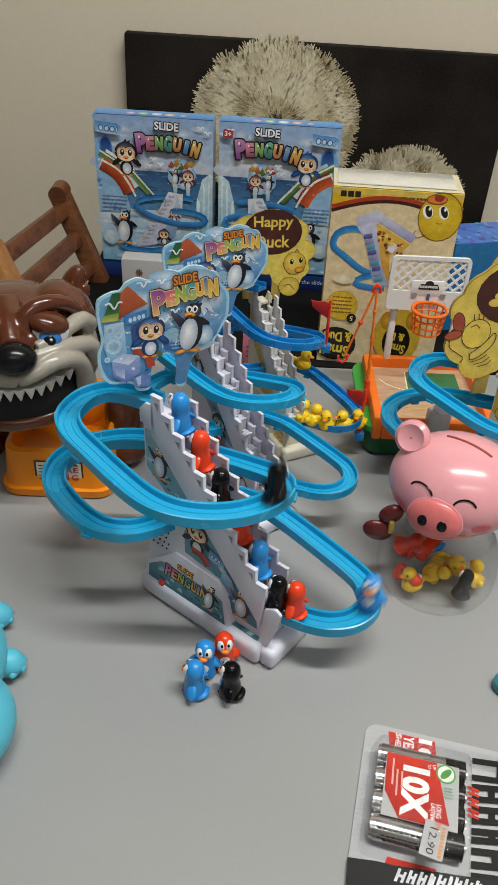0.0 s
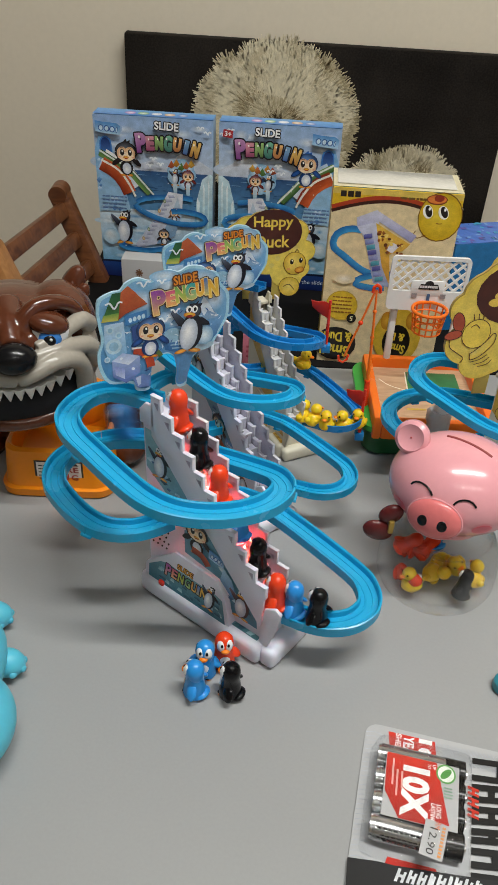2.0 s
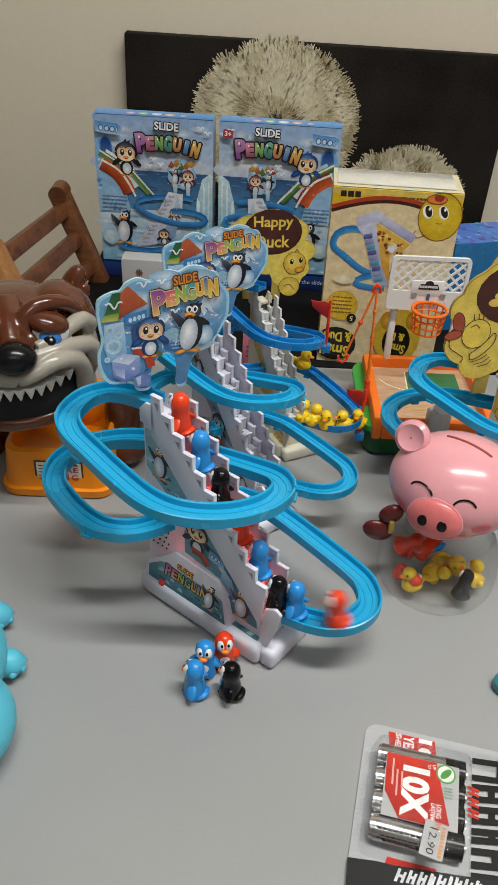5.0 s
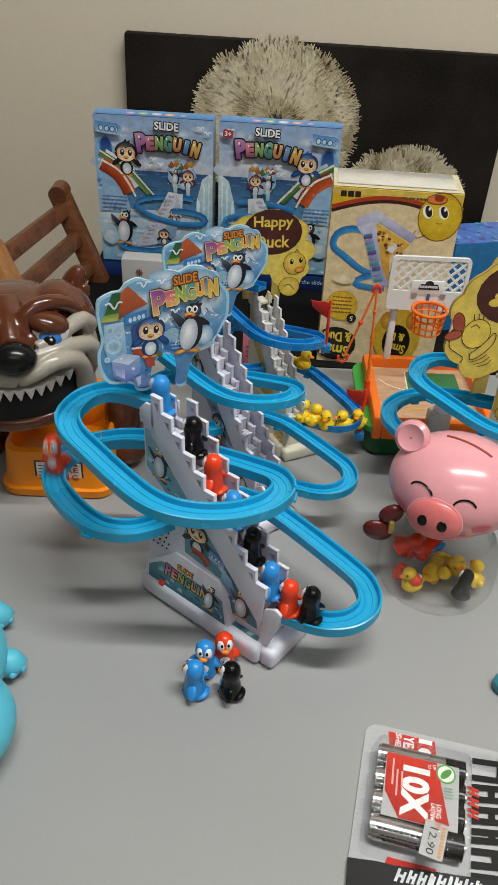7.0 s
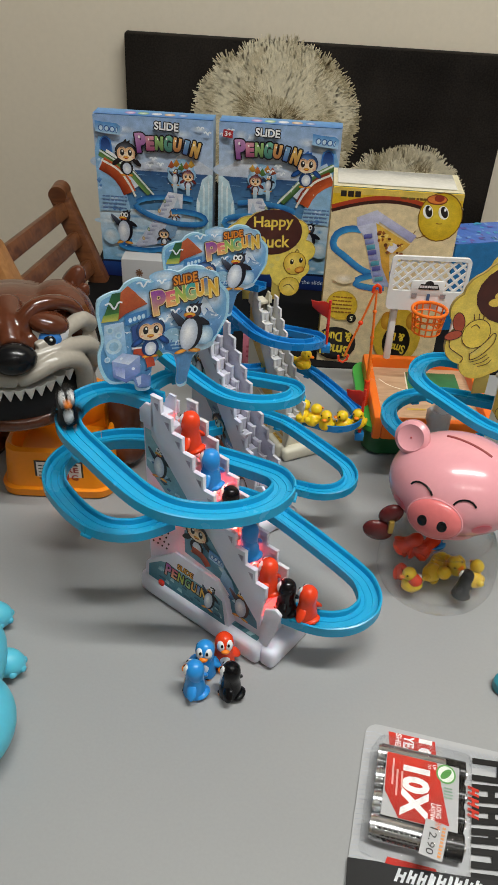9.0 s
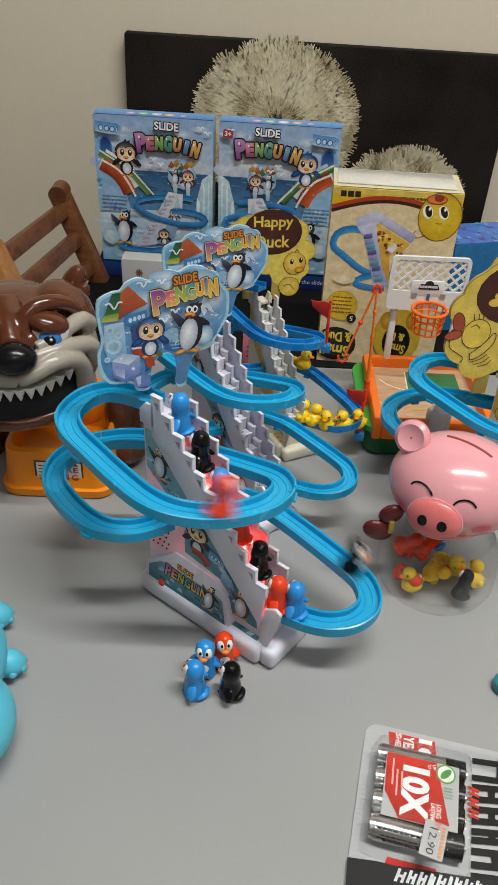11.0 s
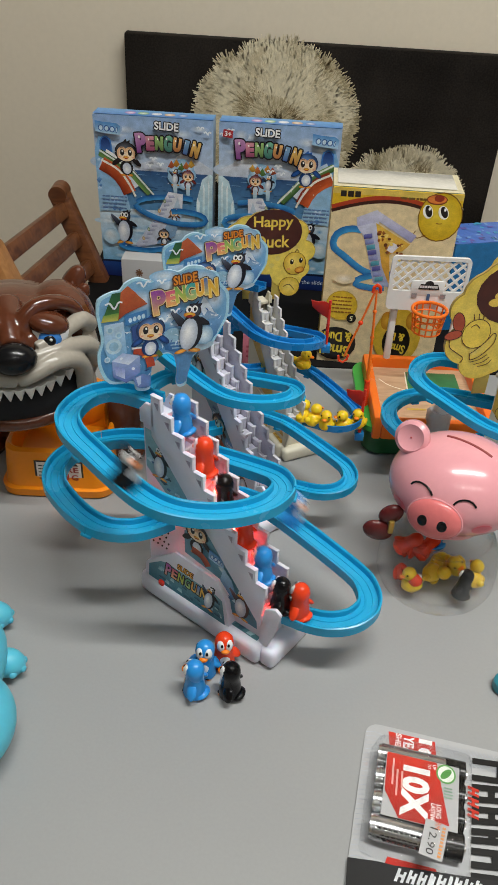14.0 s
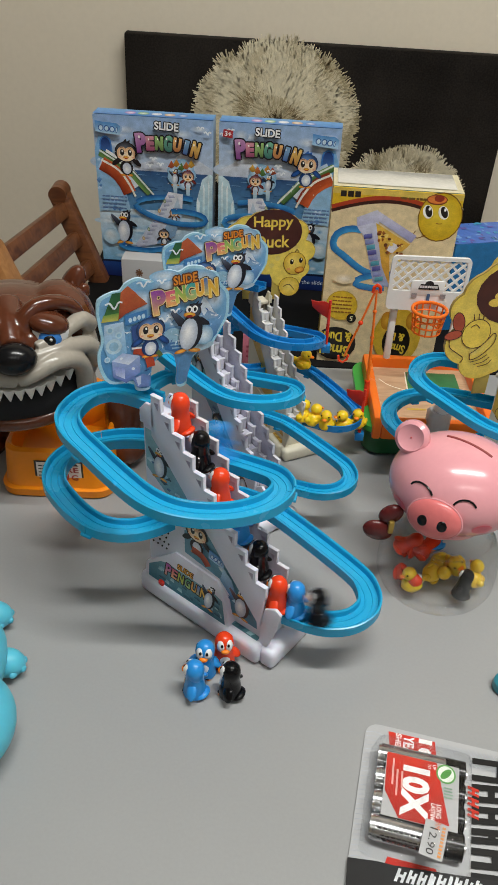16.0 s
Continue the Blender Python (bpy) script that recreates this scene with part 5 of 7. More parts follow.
                add_box(lips, (x + STEP_X * 1.0, (a + b) / 2 - 0.0004, z - 0.009), (x + STEP_X * 1.05, (a + b) / 2 + 0.0004, z), 0.0001)
        old = ob.data
        ob.data = mesh_of(ob.name, bm, step_mat)
        bpy.data.meshes.remove(old)
        part("tread_lip", lips, M_TREADLIP, ob, "bright moulded tread edges")
    part("landing", box((-0.002, 0.0118, 0.1470), (0.013, 0.0281, 0.1505), 0.0006), shell, toy)
    part("top_guard", prism([(0.003, 0.148), (0.003, 0.154), (0.008, 0.157), (0.0150, 0.157), (0.0150, 0.148)], 0.0301, 0.0318, bevel=0.0004), shell, toy)
    part("top_guard", prism([(0.003, 0.148), (0.003, 0.158), (0.008, 0.164), (0.0150, 0.164), (0.0150, 0.148)], 0.0075, 0.0098, bevel=0.0004), shell, toy)
    # plate added to keep the red lamp's light from leaking onto the foot
    part("leak_plate", box((0.1080, 0.0118, 0.012), (0.1095, 0.0283, 0.0365), 0.0003), shell, toy)
    part("chute_lip", prism([(0.1055, 0.016), (0.1125, 0.016), (0.1185, 0.036), (0.1215, 0.0530), (0.1170, 0.0560), (0.1085, 0.050)], 0.0072, 0.0095, bevel=0.0004), shell, toy)
    # track in six clipped pieces
    tm = M_TRACK if light or not duck else M_TRACK2
    cuts = [0, int(len(PATH) * 0.135), int(len(PATH) * 0.33), int(len(PATH) * 0.5), int(len(PATH) * 0.62), int(len(PATH) * 0.79), len(PATH) - 1]
    for a, b in zip(cuts, cuts[1:]):
        run = PATH[a:b + 1]
        if b == len(PATH) - 1 and not working:
            run = run + [PATH[-1] + (PATH[-1] - PATH[-4]).normalized() * 0.006 * k for k in range(1, 6)]
        bm = add_sweep(bmesh.new(), run, CHANNEL)
        tp = part("track_piece", bm, tm, toy, "", shift, angle=25)
        if 0 < a:
            t = (PATH[a + 1] - PATH[a - 1])
            part("clip", box((-0.004, -HALF_W - 0.0010, -0.0052), (0.004, HALF_W + 0.0010, -0.0030), 0.0004, Matrix.Translation(PATH[a]) @ Matrix.Rotation(math.atan2(t.y, t.x), 4, "Z")), tm, tp)
    # sign card on the top
    sm = pose(0.0045, 0.0275, 0.1630, 0, 0, sign_turn)
    if duck:
        duck_sign(toy, sm if text else pose(0.004, 0.027, 0.1500, 0, 0, sign_turn) @ Matrix.Scale(1.4, 4) @ Matrix.Translation((0, -0.006, 0)), text)
    else:
        penguin_sign(toy, sm if working else sm @ Matrix.Translation((0.003, 0, -0.007)) @ Matrix.Diagonal((1.10, 1.0, 0.99, 1)))
    if working:
        # added opaque box: it blocks the lamp's glow while the lamp is off
        part("lamp_hider", box((0.006, 0.0125, 0.0135), (0.072, 0.0275, 0.0310), 0.0005), M_DARK, toy, "added black box that hides the red lamp between flashes")
        led = part("red_lamp", bmesh.new(), M_LED, toy, "red flashing lamp strip")
        bm = bmesh.new()
        for i in range(4):
            add_ball(bm, (0.0, 0.0, -0.021 + 0.014 * i), (0.0030, 0.0075, 0.0062), u=12, v=8)
        old = led.data
        led.data = mesh_of("red_lamp", bm, M_LED)
        bpy.data.meshes.remove(old)
        led.matrix_basis = LED_OFF
        return toy, lift, led
    return toy


LED_ON, LED_OFF = pose(0.0585, 0.0198, 0.083, 0, -39, 0), pose(0.040, 0.0198, 0.0222, 0, 90, 0)
TOY = Matrix(((0.794, 0.608, 0, -0.0762), (-0.608, 0.794, 0, 0.3938), (0, 0, 1, 0), (0, 0, 0, 1)))
toy_main, lift_main, led_main = slide_toy(TOY, "pale lilac penguin stair slide with sky-blue looping track, running", working=True)
REST_TOY = pose(-0.0585, 0.5366, 0, 0, 0, -53.4) @ Matrix.Scale(0.922, 4)
REST_TRACK = pose(-0.0408, 0.5104, 0, 0, 0, -35.8) @ Matrix.Diagonal((0.76, 0.76, 0.943, 1))
DUCK_TOY = pose(-0.0125, 0.634, 0, 0, 0, -63.5) @ Matrix.Scale(0.788, 4)
DUCK_TRACK = pose(-0.0065, 0.6105, 0, 0, 0, -44.0) @ Matrix.Diagonal((0.66, 0.66, 0.893, 1))
DUCK_TOY2 = pose(0.1840, 0.5101, 0, 0, 0, -39.2) @ Matrix.Scale(0.812, 4)
DUCK_TRACK2 = pose(0.1602, 0.5101, 0, 0, 0, -39.2) @ Matrix.Scale(0.812, 4)
slide_toy(REST_TOY, "pale lilac penguin stair slide with sky-blue track, switched off", sign_turn=74, track=REST_TRACK)
slide_toy(DUCK_TOY, "cream duck stair slide with deep blue track and yellow sign", duck=True, sign_turn=70, track=DUCK_TRACK)
slide_toy(DUCK_TOY2, "duck stair slide with light blue track and yellow sign", duck=True, sign_turn=48, text=False, track=DUCK_TRACK2, light=True)


# ================= little birds =================
BIRD_PARTS, BIRD = {}, 0.86


def penguin(m, coat, label, group, size=BIRD):
    """A small moulded penguin, about 35 mm tall, that faces +x."""
    ob = empty("toy_penguin", m, label, "toy penguin", group)
    ob.scale = [c * size for c in ob.scale]
    key = coat.name
    if key not in BIRD_PARTS:
        body = lathe([(0, 0.0006), (0.0078, 0.0006), (0.0088, 0.0018), (0.0088, 0.005), (0.0080, 0.011), (0.0070, 0.0170), (0.0067, 0.0197), (0.0071, 0.0232), (0.0074, 0.0270), (0.0068, 0.0308), (0.0050, 0.0336), (0.0026, 0.0350), (0, 0.0354)], 22)
        tail = ball((-0.0058, 0, 0.0036), (0.0064, 0.0074, 0.0030), pose(0, 0, 0, 0, 22, 0), 16, 10)
        wing = {}
        for sgn in (1, -1):
            b = bmesh.new()
            add_ball(b, (-0.0016, sgn * 0.0086, 0.0122), (0.0042, 0.0022, 0.0068), pose(0, 0, 0, sgn * 42, 18, 0), 14, 10)
            wing[sgn] = mesh_of("wing", b, coat)
        face = bmesh.new()
        for sgn in (1, -1):
            add_ball(face, (0.0032, sgn * 0.0025, 0.0278), (0.0046, 0.0037, 0.0058), None, 16, 10)
        BIRD_PARTS[key] = dict(body=mesh_of("body", body, coat), tail=mesh_of("tail", tail, coat), wing=wing, face=mesh_of("face", face, M_WHITE), belly=mesh_of("belly", ball((0.0026, 0, 0.0112), (0.0058, 0.0056, 0.0098), None, 16, 10), M_WHITE), beak=mesh_of("beak", ball((0.0078, 0, 0.0252), (0.0024, 0.0033, 0.0016), None, 14, 8), M_BEAK), eyes={s: mesh_of("eye", ball((0.0068, s * 0.0025, 0.0302), (0.0010, 0.0011, 0.0017), None, 12, 8), M_PBLACK) for s in (1, -1)}, foot={s: mesh_of("foot", ball((0.0056, s * 0.0034, 0.0010), (0.0026, 0.0022, 0.0010), None, 12, 8), M_BEAK) for s in (1, -1)}, wheel={s: mesh_of("axle_tab", box((0.0052, s * 0.003 - 0.0012, 0.0022), (0.0088, s * 0.003 + 0.0012, 0.0034), 0.0003), M_PBLACK) for s in (1, -1)})
    d = BIRD_PARTS[key]
    made = [("body", d["body"]), ("tail", d["tail"]), ("wing", d["wing"][1]), ("wing", d["wing"][-1]), ("face", d["face"]), ("belly", d["belly"]), ("beak", d["beak"]), ("eye", d["eyes"][1]), ("eye", d["eyes"][-1]), ("foot", d["foot"][1]), ("foot", d["foot"][-1]), ("axle_tab", d["wheel"][1]), ("axle_tab", d["wheel"][-1])]
    for n, me in made:
        o = new(n, me)
        o.parent = ob
    return ob


COATS = {"blue": (M_PBLUE, "small sky-blue plastic toy penguin"), "red": (M_PRED, "small orange-red plastic toy penguin"), "black": (M_PBLACK, "small black plastic toy penguin")}
for col, x, y, face in (("blue", -0.0225, 0.3215, -95), ("red", -0.0105, 0.3285, -80), ("blue", -0.0280, 0.3055, 158), ("black", -0.0050, 0.3055, 160)):
    penguin(pose(x, y, 0, 0, 0, face), COATS[col][0], COATS[col][1] + " standing on the table", "penguins on the table")

# nine birds run in the order in which they leave the top
RUNNERS = ["blue", "red", "black", "red", "blue", "black", "red", "blue", "black"]
running = [penguin(Matrix(), COATS[c][0], COATS[c][1] + " riding the stair slide", "penguins on the slide", 0.82) for c in RUNNERS]
DUCK_PARTS = {}


def duck(m, label, group):
    """A small moulded duckling that faces +x."""
    ob = empty("toy_duck", m, label, "toy duck", group)
    if not DUCK_PARTS:
        b = lathe([(0, 0.0), (0.006, 0.0), (0.0085, 0.003), (0.0088, 0.007), (0.007, 0.011), (0.0045, 0.0135), (0, 0.0145)], 20, sx=1.15)
        add_ball(b, (-0.0095, 0, 0.0085), (0.0042, 0.0034, 0.0036), pose(0, 0, 0, 0, 35, 0), 12, 8)
        DUCK_PARTS.update(body=mesh_of("body", b, M_YELLOW), head=mesh_of("head", ball((0.0035, 0, 0.0180), (0.0066, 0.0064, 0.0064), None, 18, 12), M_YELLOW), beak=mesh_of("beak", ball((0.0105, 0, 0.0168), (0.0030, 0.0030, 0.0013), None, 12, 8), M_BEAK))
        for s in (1, -1):
            DUCK_PARTS[s] = mesh_of("eye", ball((0.0080, s * 0.0042, 0.0195), 0.0010, None, 8, 6), M_PBLACK)
            DUCK_PARTS[s * 2] = mesh_of("wing", ball((-0.001, s * 0.0085, 0.0075), (0.0052, 0.0018, 0.0034), pose(0, 0, 0, 0, 15, 0), 12, 8), M_YELLOW)
    for n, k in (("body", "body"), ("head", "head"), ("beak", "beak"), ("eye", 1), ("eye", -1), ("wing", 2), ("wing", -2)):
        o = new(n, DUCK_PARTS[k])
        o.parent = ob
    return ob


def loft(sections):
    """Skin closed loops of equal length, capped at both ends."""
    bm = bmesh.new()
    rings = [[bm.verts.new(p) for p in s] for s in sections]
    n = len(rings[0])
    for p, q in zip(rings, rings[1:]):
        for i in range(n):
            bm.faces.new((p[i], p[(i + 1) % n], q[(i + 1) % n], q[i]))
    bm.faces.new(rings[0][::-1])
    bm.faces.new(rings[-1])
    return bm


def round_rect(cx, cy, w, d, r, z, n=6):
    pts = []
    for sx, sy, a0 in ((1, 1, 0), (-1, 1, 90), (-1, -1, 180), (1, -1, 270)):
        for k in range(n + 1):
            a = radians(a0 + 90 * k / n)
            pts.append((cx + sx * (w / 2 - r) + r * math.cos(a), cy + sy * (d / 2 - r) + r * math.sin(a), z))
    return pts


# ================= duck birds on the duck slides =================
def duck_track_place(track_m, share, size):
    n = int(share * (len(PATH) - 1))
    t = track_m.to_3x3() @ (PATH[min(n + 2, len(PATH) - 1)] - PATH[max(n - 2, 0)])
    return Matrix.Translation(track_m @ (PATH[n] + Vector((0, 0, 0.0006)))) @ Matrix.Rotation(math.atan2(t.y, t.x), 4, "Z") @ Matrix.Scale(size, 4)


for x, y, turn in ((0.0471, 0.5760, 60), (0.0568, 0.5705, 40), (0.0679, 0.5650, 250), (0.0840, 0.5640, 190), (0.0965, 0.5700, 250)):
    duck(pose(x, y, 0.0315, 0, 0, turn) @ Matrix.Scale(0.80, 4), "small yellow plastic toy duck on the slide track", "ducks on the slide")
for share in (0.780,):
    duck(duck_track_place(DUCK_TRACK, share, 0.80), "small yellow plastic toy duck on the slide track", "ducks on the slide")
duck(duck_track_place(DUCK_TRACK2, 0.02, 0.85), "small yellow plastic toy duck on the slide track", "ducks on the slide")


def flag(m, h):
    f = empty("toy_flag", m, "small dark red plastic pennant clipped to a track", "flag", "red pennants")
    part("clip", box((-0.004, -0.003, -0.006), (0.004, 0.003, 0.002), 0.0006), M_TRACK2, f, "blue clip")
    part("pole", rod((0, 0, 0), (0, 0, h), 0.0016, 0.0012), M_RED, f)
    part("pennant", prism([(-0.001, h * 0.62), (-0.008, h * 0.72), (-0.015, h * 0.86), (-0.0165, h * 1.0), (-0.011, h * 0.97), (-0.005, h * 0.98), (-0.001, h * 0.94)], -0.0007, 0.0007, bevel=0.0002), mat("dark_red_plastic", (0.42, 0.018, 0.012), 0.3), f)


flag(pose(0.0987, 0.5670, 0.025), 0.047)
flag(pose(0.0645, 0.6060, 0.0915), 0.044)

# ---- fishing rod of the basketball set ----
fr = empty("toy_fishing_rod", pose(0.1060, 0.604, 0.022), "orange plastic toy fishing rod with line and hook", "toy rod")
part("handle", tube([(0, 0, 0), (0.0002, 0, 0.014), (0.0, 0.001, 0.036)], 0.0034, 10, 0.0024), M_PRED, fr)
part("rod", tube([(0.0, 0.001, 0.034), (-0.001, 0.005, 0.080), (-0.002, 0.010, 0.1215)], 0.0015, 8, 0.0009), M_ORANGE, fr)
for z, x in ((0.052, -0.0002), (0.078, -0.0009), (0.102, -0.0015)):
    part("ring", ball((x, 0.001 + 0.009 * (z - 0.034) / 0.0875, z), 0.0020, None, 10, 8), M_ORANGE, fr)
part("tip", tube([(-0.0050, 0.010, 0.1190), (-0.0045, 0.010, 0.1240), (-0.002, 0.010, 0.1262), (0.0008, 0.010, 0.1240), (0.0010, 0.010, 0.1190)], 0.0016, 8), M_PRED, fr)
part("line", tube([(-0.003, 0.010, 0.1210), (-0.013, 0.008, 0.089), (-0.0235, 0.006, 0.0575)], 0.0010, 6), M_ORANGE, fr)
part("line_knob", ball((-0.0125, 0.008, 0.0905), 0.0022, None, 10, 8), M_PRED, fr)
part("hook", tube([(-0.0290, 0.006, 0.0580), (-0.0280, 0.006, 0.0530), (-0.0245, 0.006, 0.0510), (-0.0210, 0.006, 0.0540), (-0.0200, 0.006, 0.0590)], 0.0011, 6), M_PRED, fr)


# ================= basketball game =================
def basketball():
    g = empty("basketball_game", pose(0, 0, 0), "orange and green tabletop basketball game with white lattice backboard", "toy")
    part("lower_tray", loft([round_rect(0.162, 0.622, 0.106, 0.100, 0.014, 0.0), round_rect(0.162, 0.622, 0.116, 0.110, 0.016, 0.004), round_rect(0.162, 0.622, 0.120, 0.114, 0.016, 0.030), round_rect(0.162, 0.622, 0.116, 0.110, 0.016, 0.031)]), M_DKGREEN, g, "green lower tray")
    part("tray_rim", loft([round_rect(0.162, 0.624, 0.124, 0.118, 0.017, 0.027), round_rect(0.162, 0.624, 0.124, 0.118, 0.017, 0.0325)]), M_GREEN, g, "bright green rim")
    for lo, hi in (((0.1095, 0.563, 0.022), (0.1175, 0.676, 0.046)), ((0.2095, 0.563, 0.022), (0.2175, 0.676, 0.046)), ((0.1172, 0.563, 0.022), (0.2098, 0.571, 0.043)), ((0.1172, 0.668, 0.022), (0.2098, 0.676, 0.046))):
        part("frame_side", box(lo, hi, 0.0022), M_ORANGE, g, "orange frame side")
    part("court", box((0.1173, 0.571, 0.033), (0.2097, 0.668, 0.0352)), M_COURT, g, "printed wooden court")
    p = Print(0.087, 0.091)
    p.poly([(-0.16, 0.04), (0.42, 0.04), (0.42, 0.46), (-0.14, 0.46)], ((44, 126, 72), (36, 104, 62)))
    p.line([(-0.17, 0.03), (-0.15, 0.46)], 0.0012, (236, 230, 214), False)
    p.line([(-0.46, 0.3), (-0.36, 0.18), (-0.2, 0.1), (0.0, 0.06), (0.3, 0.1)], 0.0011, (236, 226, 206))
    p.ell(0.16, -0.28, 0.14, 0.06, (150, 90, 44))
    p.ell(0.16, -0.28, 0.125, 0.052, (206, 170, 120))
    text_bars(p, -0.22, -0.26, 0.2, 1, 0.05, (206, 170, 60), 0.03, 5)
    p.done("court_print", g, pose(0.1635, 0.6185, 0.0354))
    for x in (0.1325, 0.1925):
        part("post", box((x - 0.0034, 0.6685, 0.034), (x + 0.0034, 0.6735, 0.106), 0.0015), M_WHITE, g, "white post")
    # backboard: pierced upper part, solid lower part
    bm = bmesh.new()
    x0, x1, zb, zm, zt, ya, yb = 0.1225, 0.195, 0.1015, 0.1185, 0.1545, 0.6635, 0.6665
    rim = [(v[0], v[1]) for v in round_rect((x0 + x1) / 2, (zb + zt) / 2, x1 - x0, zt - zb, 0.005, 0.0)]
    gap = [(v[0], v[1]) for v in round_rect((x0 + x1) / 2, (zm + zt) / 2 - 0.0005, x1 - x0 - 0.007, zt - zm - 0.006, 0.003, 0.0)]
    for y, flip in ((ya, 1), (yb, -1)):
        a, b = [bm.verts.new((x, y, z)) for x, z in rim], [bm.verts.new((x, y, z)) for x, z in gap]
        for i in range(len(a)):
            j = (i + 1) % len(a)
            bm.faces.new((a[i], a[j], b[j], b[i]) if flip > 0 else (b[i], b[j], a[j], a[i]))
    bm.verts.ensure_lookup_table()
    n = len(rim)
    for base in (0, n):
        for i in range(n):
            j = (i + 1) % n
            bm.faces.new([bm.verts[k] for k in (base + i, base + 2 * n + i, base + 2 * n + j, base + j)])
    add_box(bm, (x0 + 0.021, ya - 0.0002, zm - 0.002), (x1 - 0.021, yb - 0.0004, zm + 0.013), 0.0004)
    board = part("backboard", bm, M_WHITE, g, "white backboard with rounded corners")
    pitch = 0.0098
    n = int((x1 - x0 + zt - zm) / pitch)
    for sgn in (1, -1):
        lat = bmesh.new()
        for k in range(n + 1):
            # clip each slanting strip to the opening
            s = x0 + (k + 0.5) * pitch - (zt - zm if sgn > 0 else 0)
            t1 = zt - zm - 0.003
            if sgn > 0:
                lo_t, hi_t = max(0, x0 + 0.002 - s), min(t1, x1 - 0.002 - s)
                pa, pb = (s + lo_t, zm + lo_t), (s + hi_t, zm + hi_t)
            else:
                lo_t, hi_t = max(0, s - (x1 - 0.002)), min(t1, s - (x0 + 0.002))
                pa, pb = (s - lo_t, zm + lo_t), (s - hi_t, zm + hi_t)
            if hi_t - lo_t < 0.003:
                continue
            w = 0.0015
            add_prism(lat, [(pa[0] - w, pa[1] + w * 0), (pa[0] + w, pa[1]), (pb[0] + w, pb[1]), (pb[0] - w, pb[1])], ya + (0.0005 if sgn > 0 else 0.0009), yb - (0.0009 if sgn > 0 else 0.0005))
        part("lattice", lat, M_WHITE, board)
    p = Print(0.072, 0.017)
    p.poly([(-0.13, 0.60), (0.15, 0.60), (0.12, 0.92), (-0.10, 0.92)], (36, 34, 36))
    p.ell(0.01, 0.92, 0.055, 0.20, (36, 34, 36))
    text_bars(p, -0.11, 0.76, 0.24, 1, 0.2, (220, 220, 220), 0.14, 4)
    for x in (-0.2, 0.17):
        p.poly([(x, 0.1), (x + 0.07, 0.1), (x + 0.07, 0.36), (x, 0.36)], (150, 150, 154))
    p.poly([(0.0, -0.05), (0.04, -0.05), (0.04, 0.36), (0.0, 0.36)], (80, 110, 150))
    p.done("board_print", board, pose(0.159, ya - 0.0006, 0.1130, 90, 0, 0))
    # hoop and basket
    hc = Vector((0.1605, 0.6475, 0.1105))
    hoop = part("hoop", tube([hc + Vector((0.0158 * math.cos(a), 0.0158 * math.sin(a), 0)) for a in np.linspace(0, 2 * math.pi, 33)], 0.0016, 8), M_ORANGE, g, "orange hoop")
    for dz, r in ((-0.007, 0.0146), (-0.014, 0.0137), (-0.021, 0.0128)):
        part("basket_ring", tube([hc + Vector((r * math.cos(a), r * math.sin(a), dz)) for a in np.linspace(0, 2 * math.pi, 29)], 0.0009, 6), M_ORANGE, hoop)
    for k in range(14):
        a = 2 * math.pi * k / 14
        part("basket_rib", rod(hc + Vector((0.0156 * math.cos(a), 0.0156 * math.sin(a), 0)), hc + Vector((0.0127 * math.cos(a), 0.0127 * math.sin(a), -0.022)), 0.0008, n=6), M_ORANGE, hoop)
    part("hoop_arm", box((0.155, 0.6635, 0.1085), (0.163, 0.6668, 0.1125), 0.0006), M_ORANGE, hoop)
    # spring launcher
    la = part("launcher", loft([round_rect(0.166, 0.566, 0.020, 0.016, 0.004, 0.030), round_rect(0.166, 0.566, 0.020, 0.016, 0.004, 0.052), round_rect(0.166, 0.566, 0.016, 0.012, 0.004, 0.055)]), mat("clear_grey_plastic", (0.62, 0.64, 0.66), 0.2, trans=0.35), g, "smoky clear launcher")
    part("launcher_ball", ball((0.1675, 0.5655, 0.0585), 0.0075, None, 16, 10), M_WHITE, la, "pale ball")


basketball()


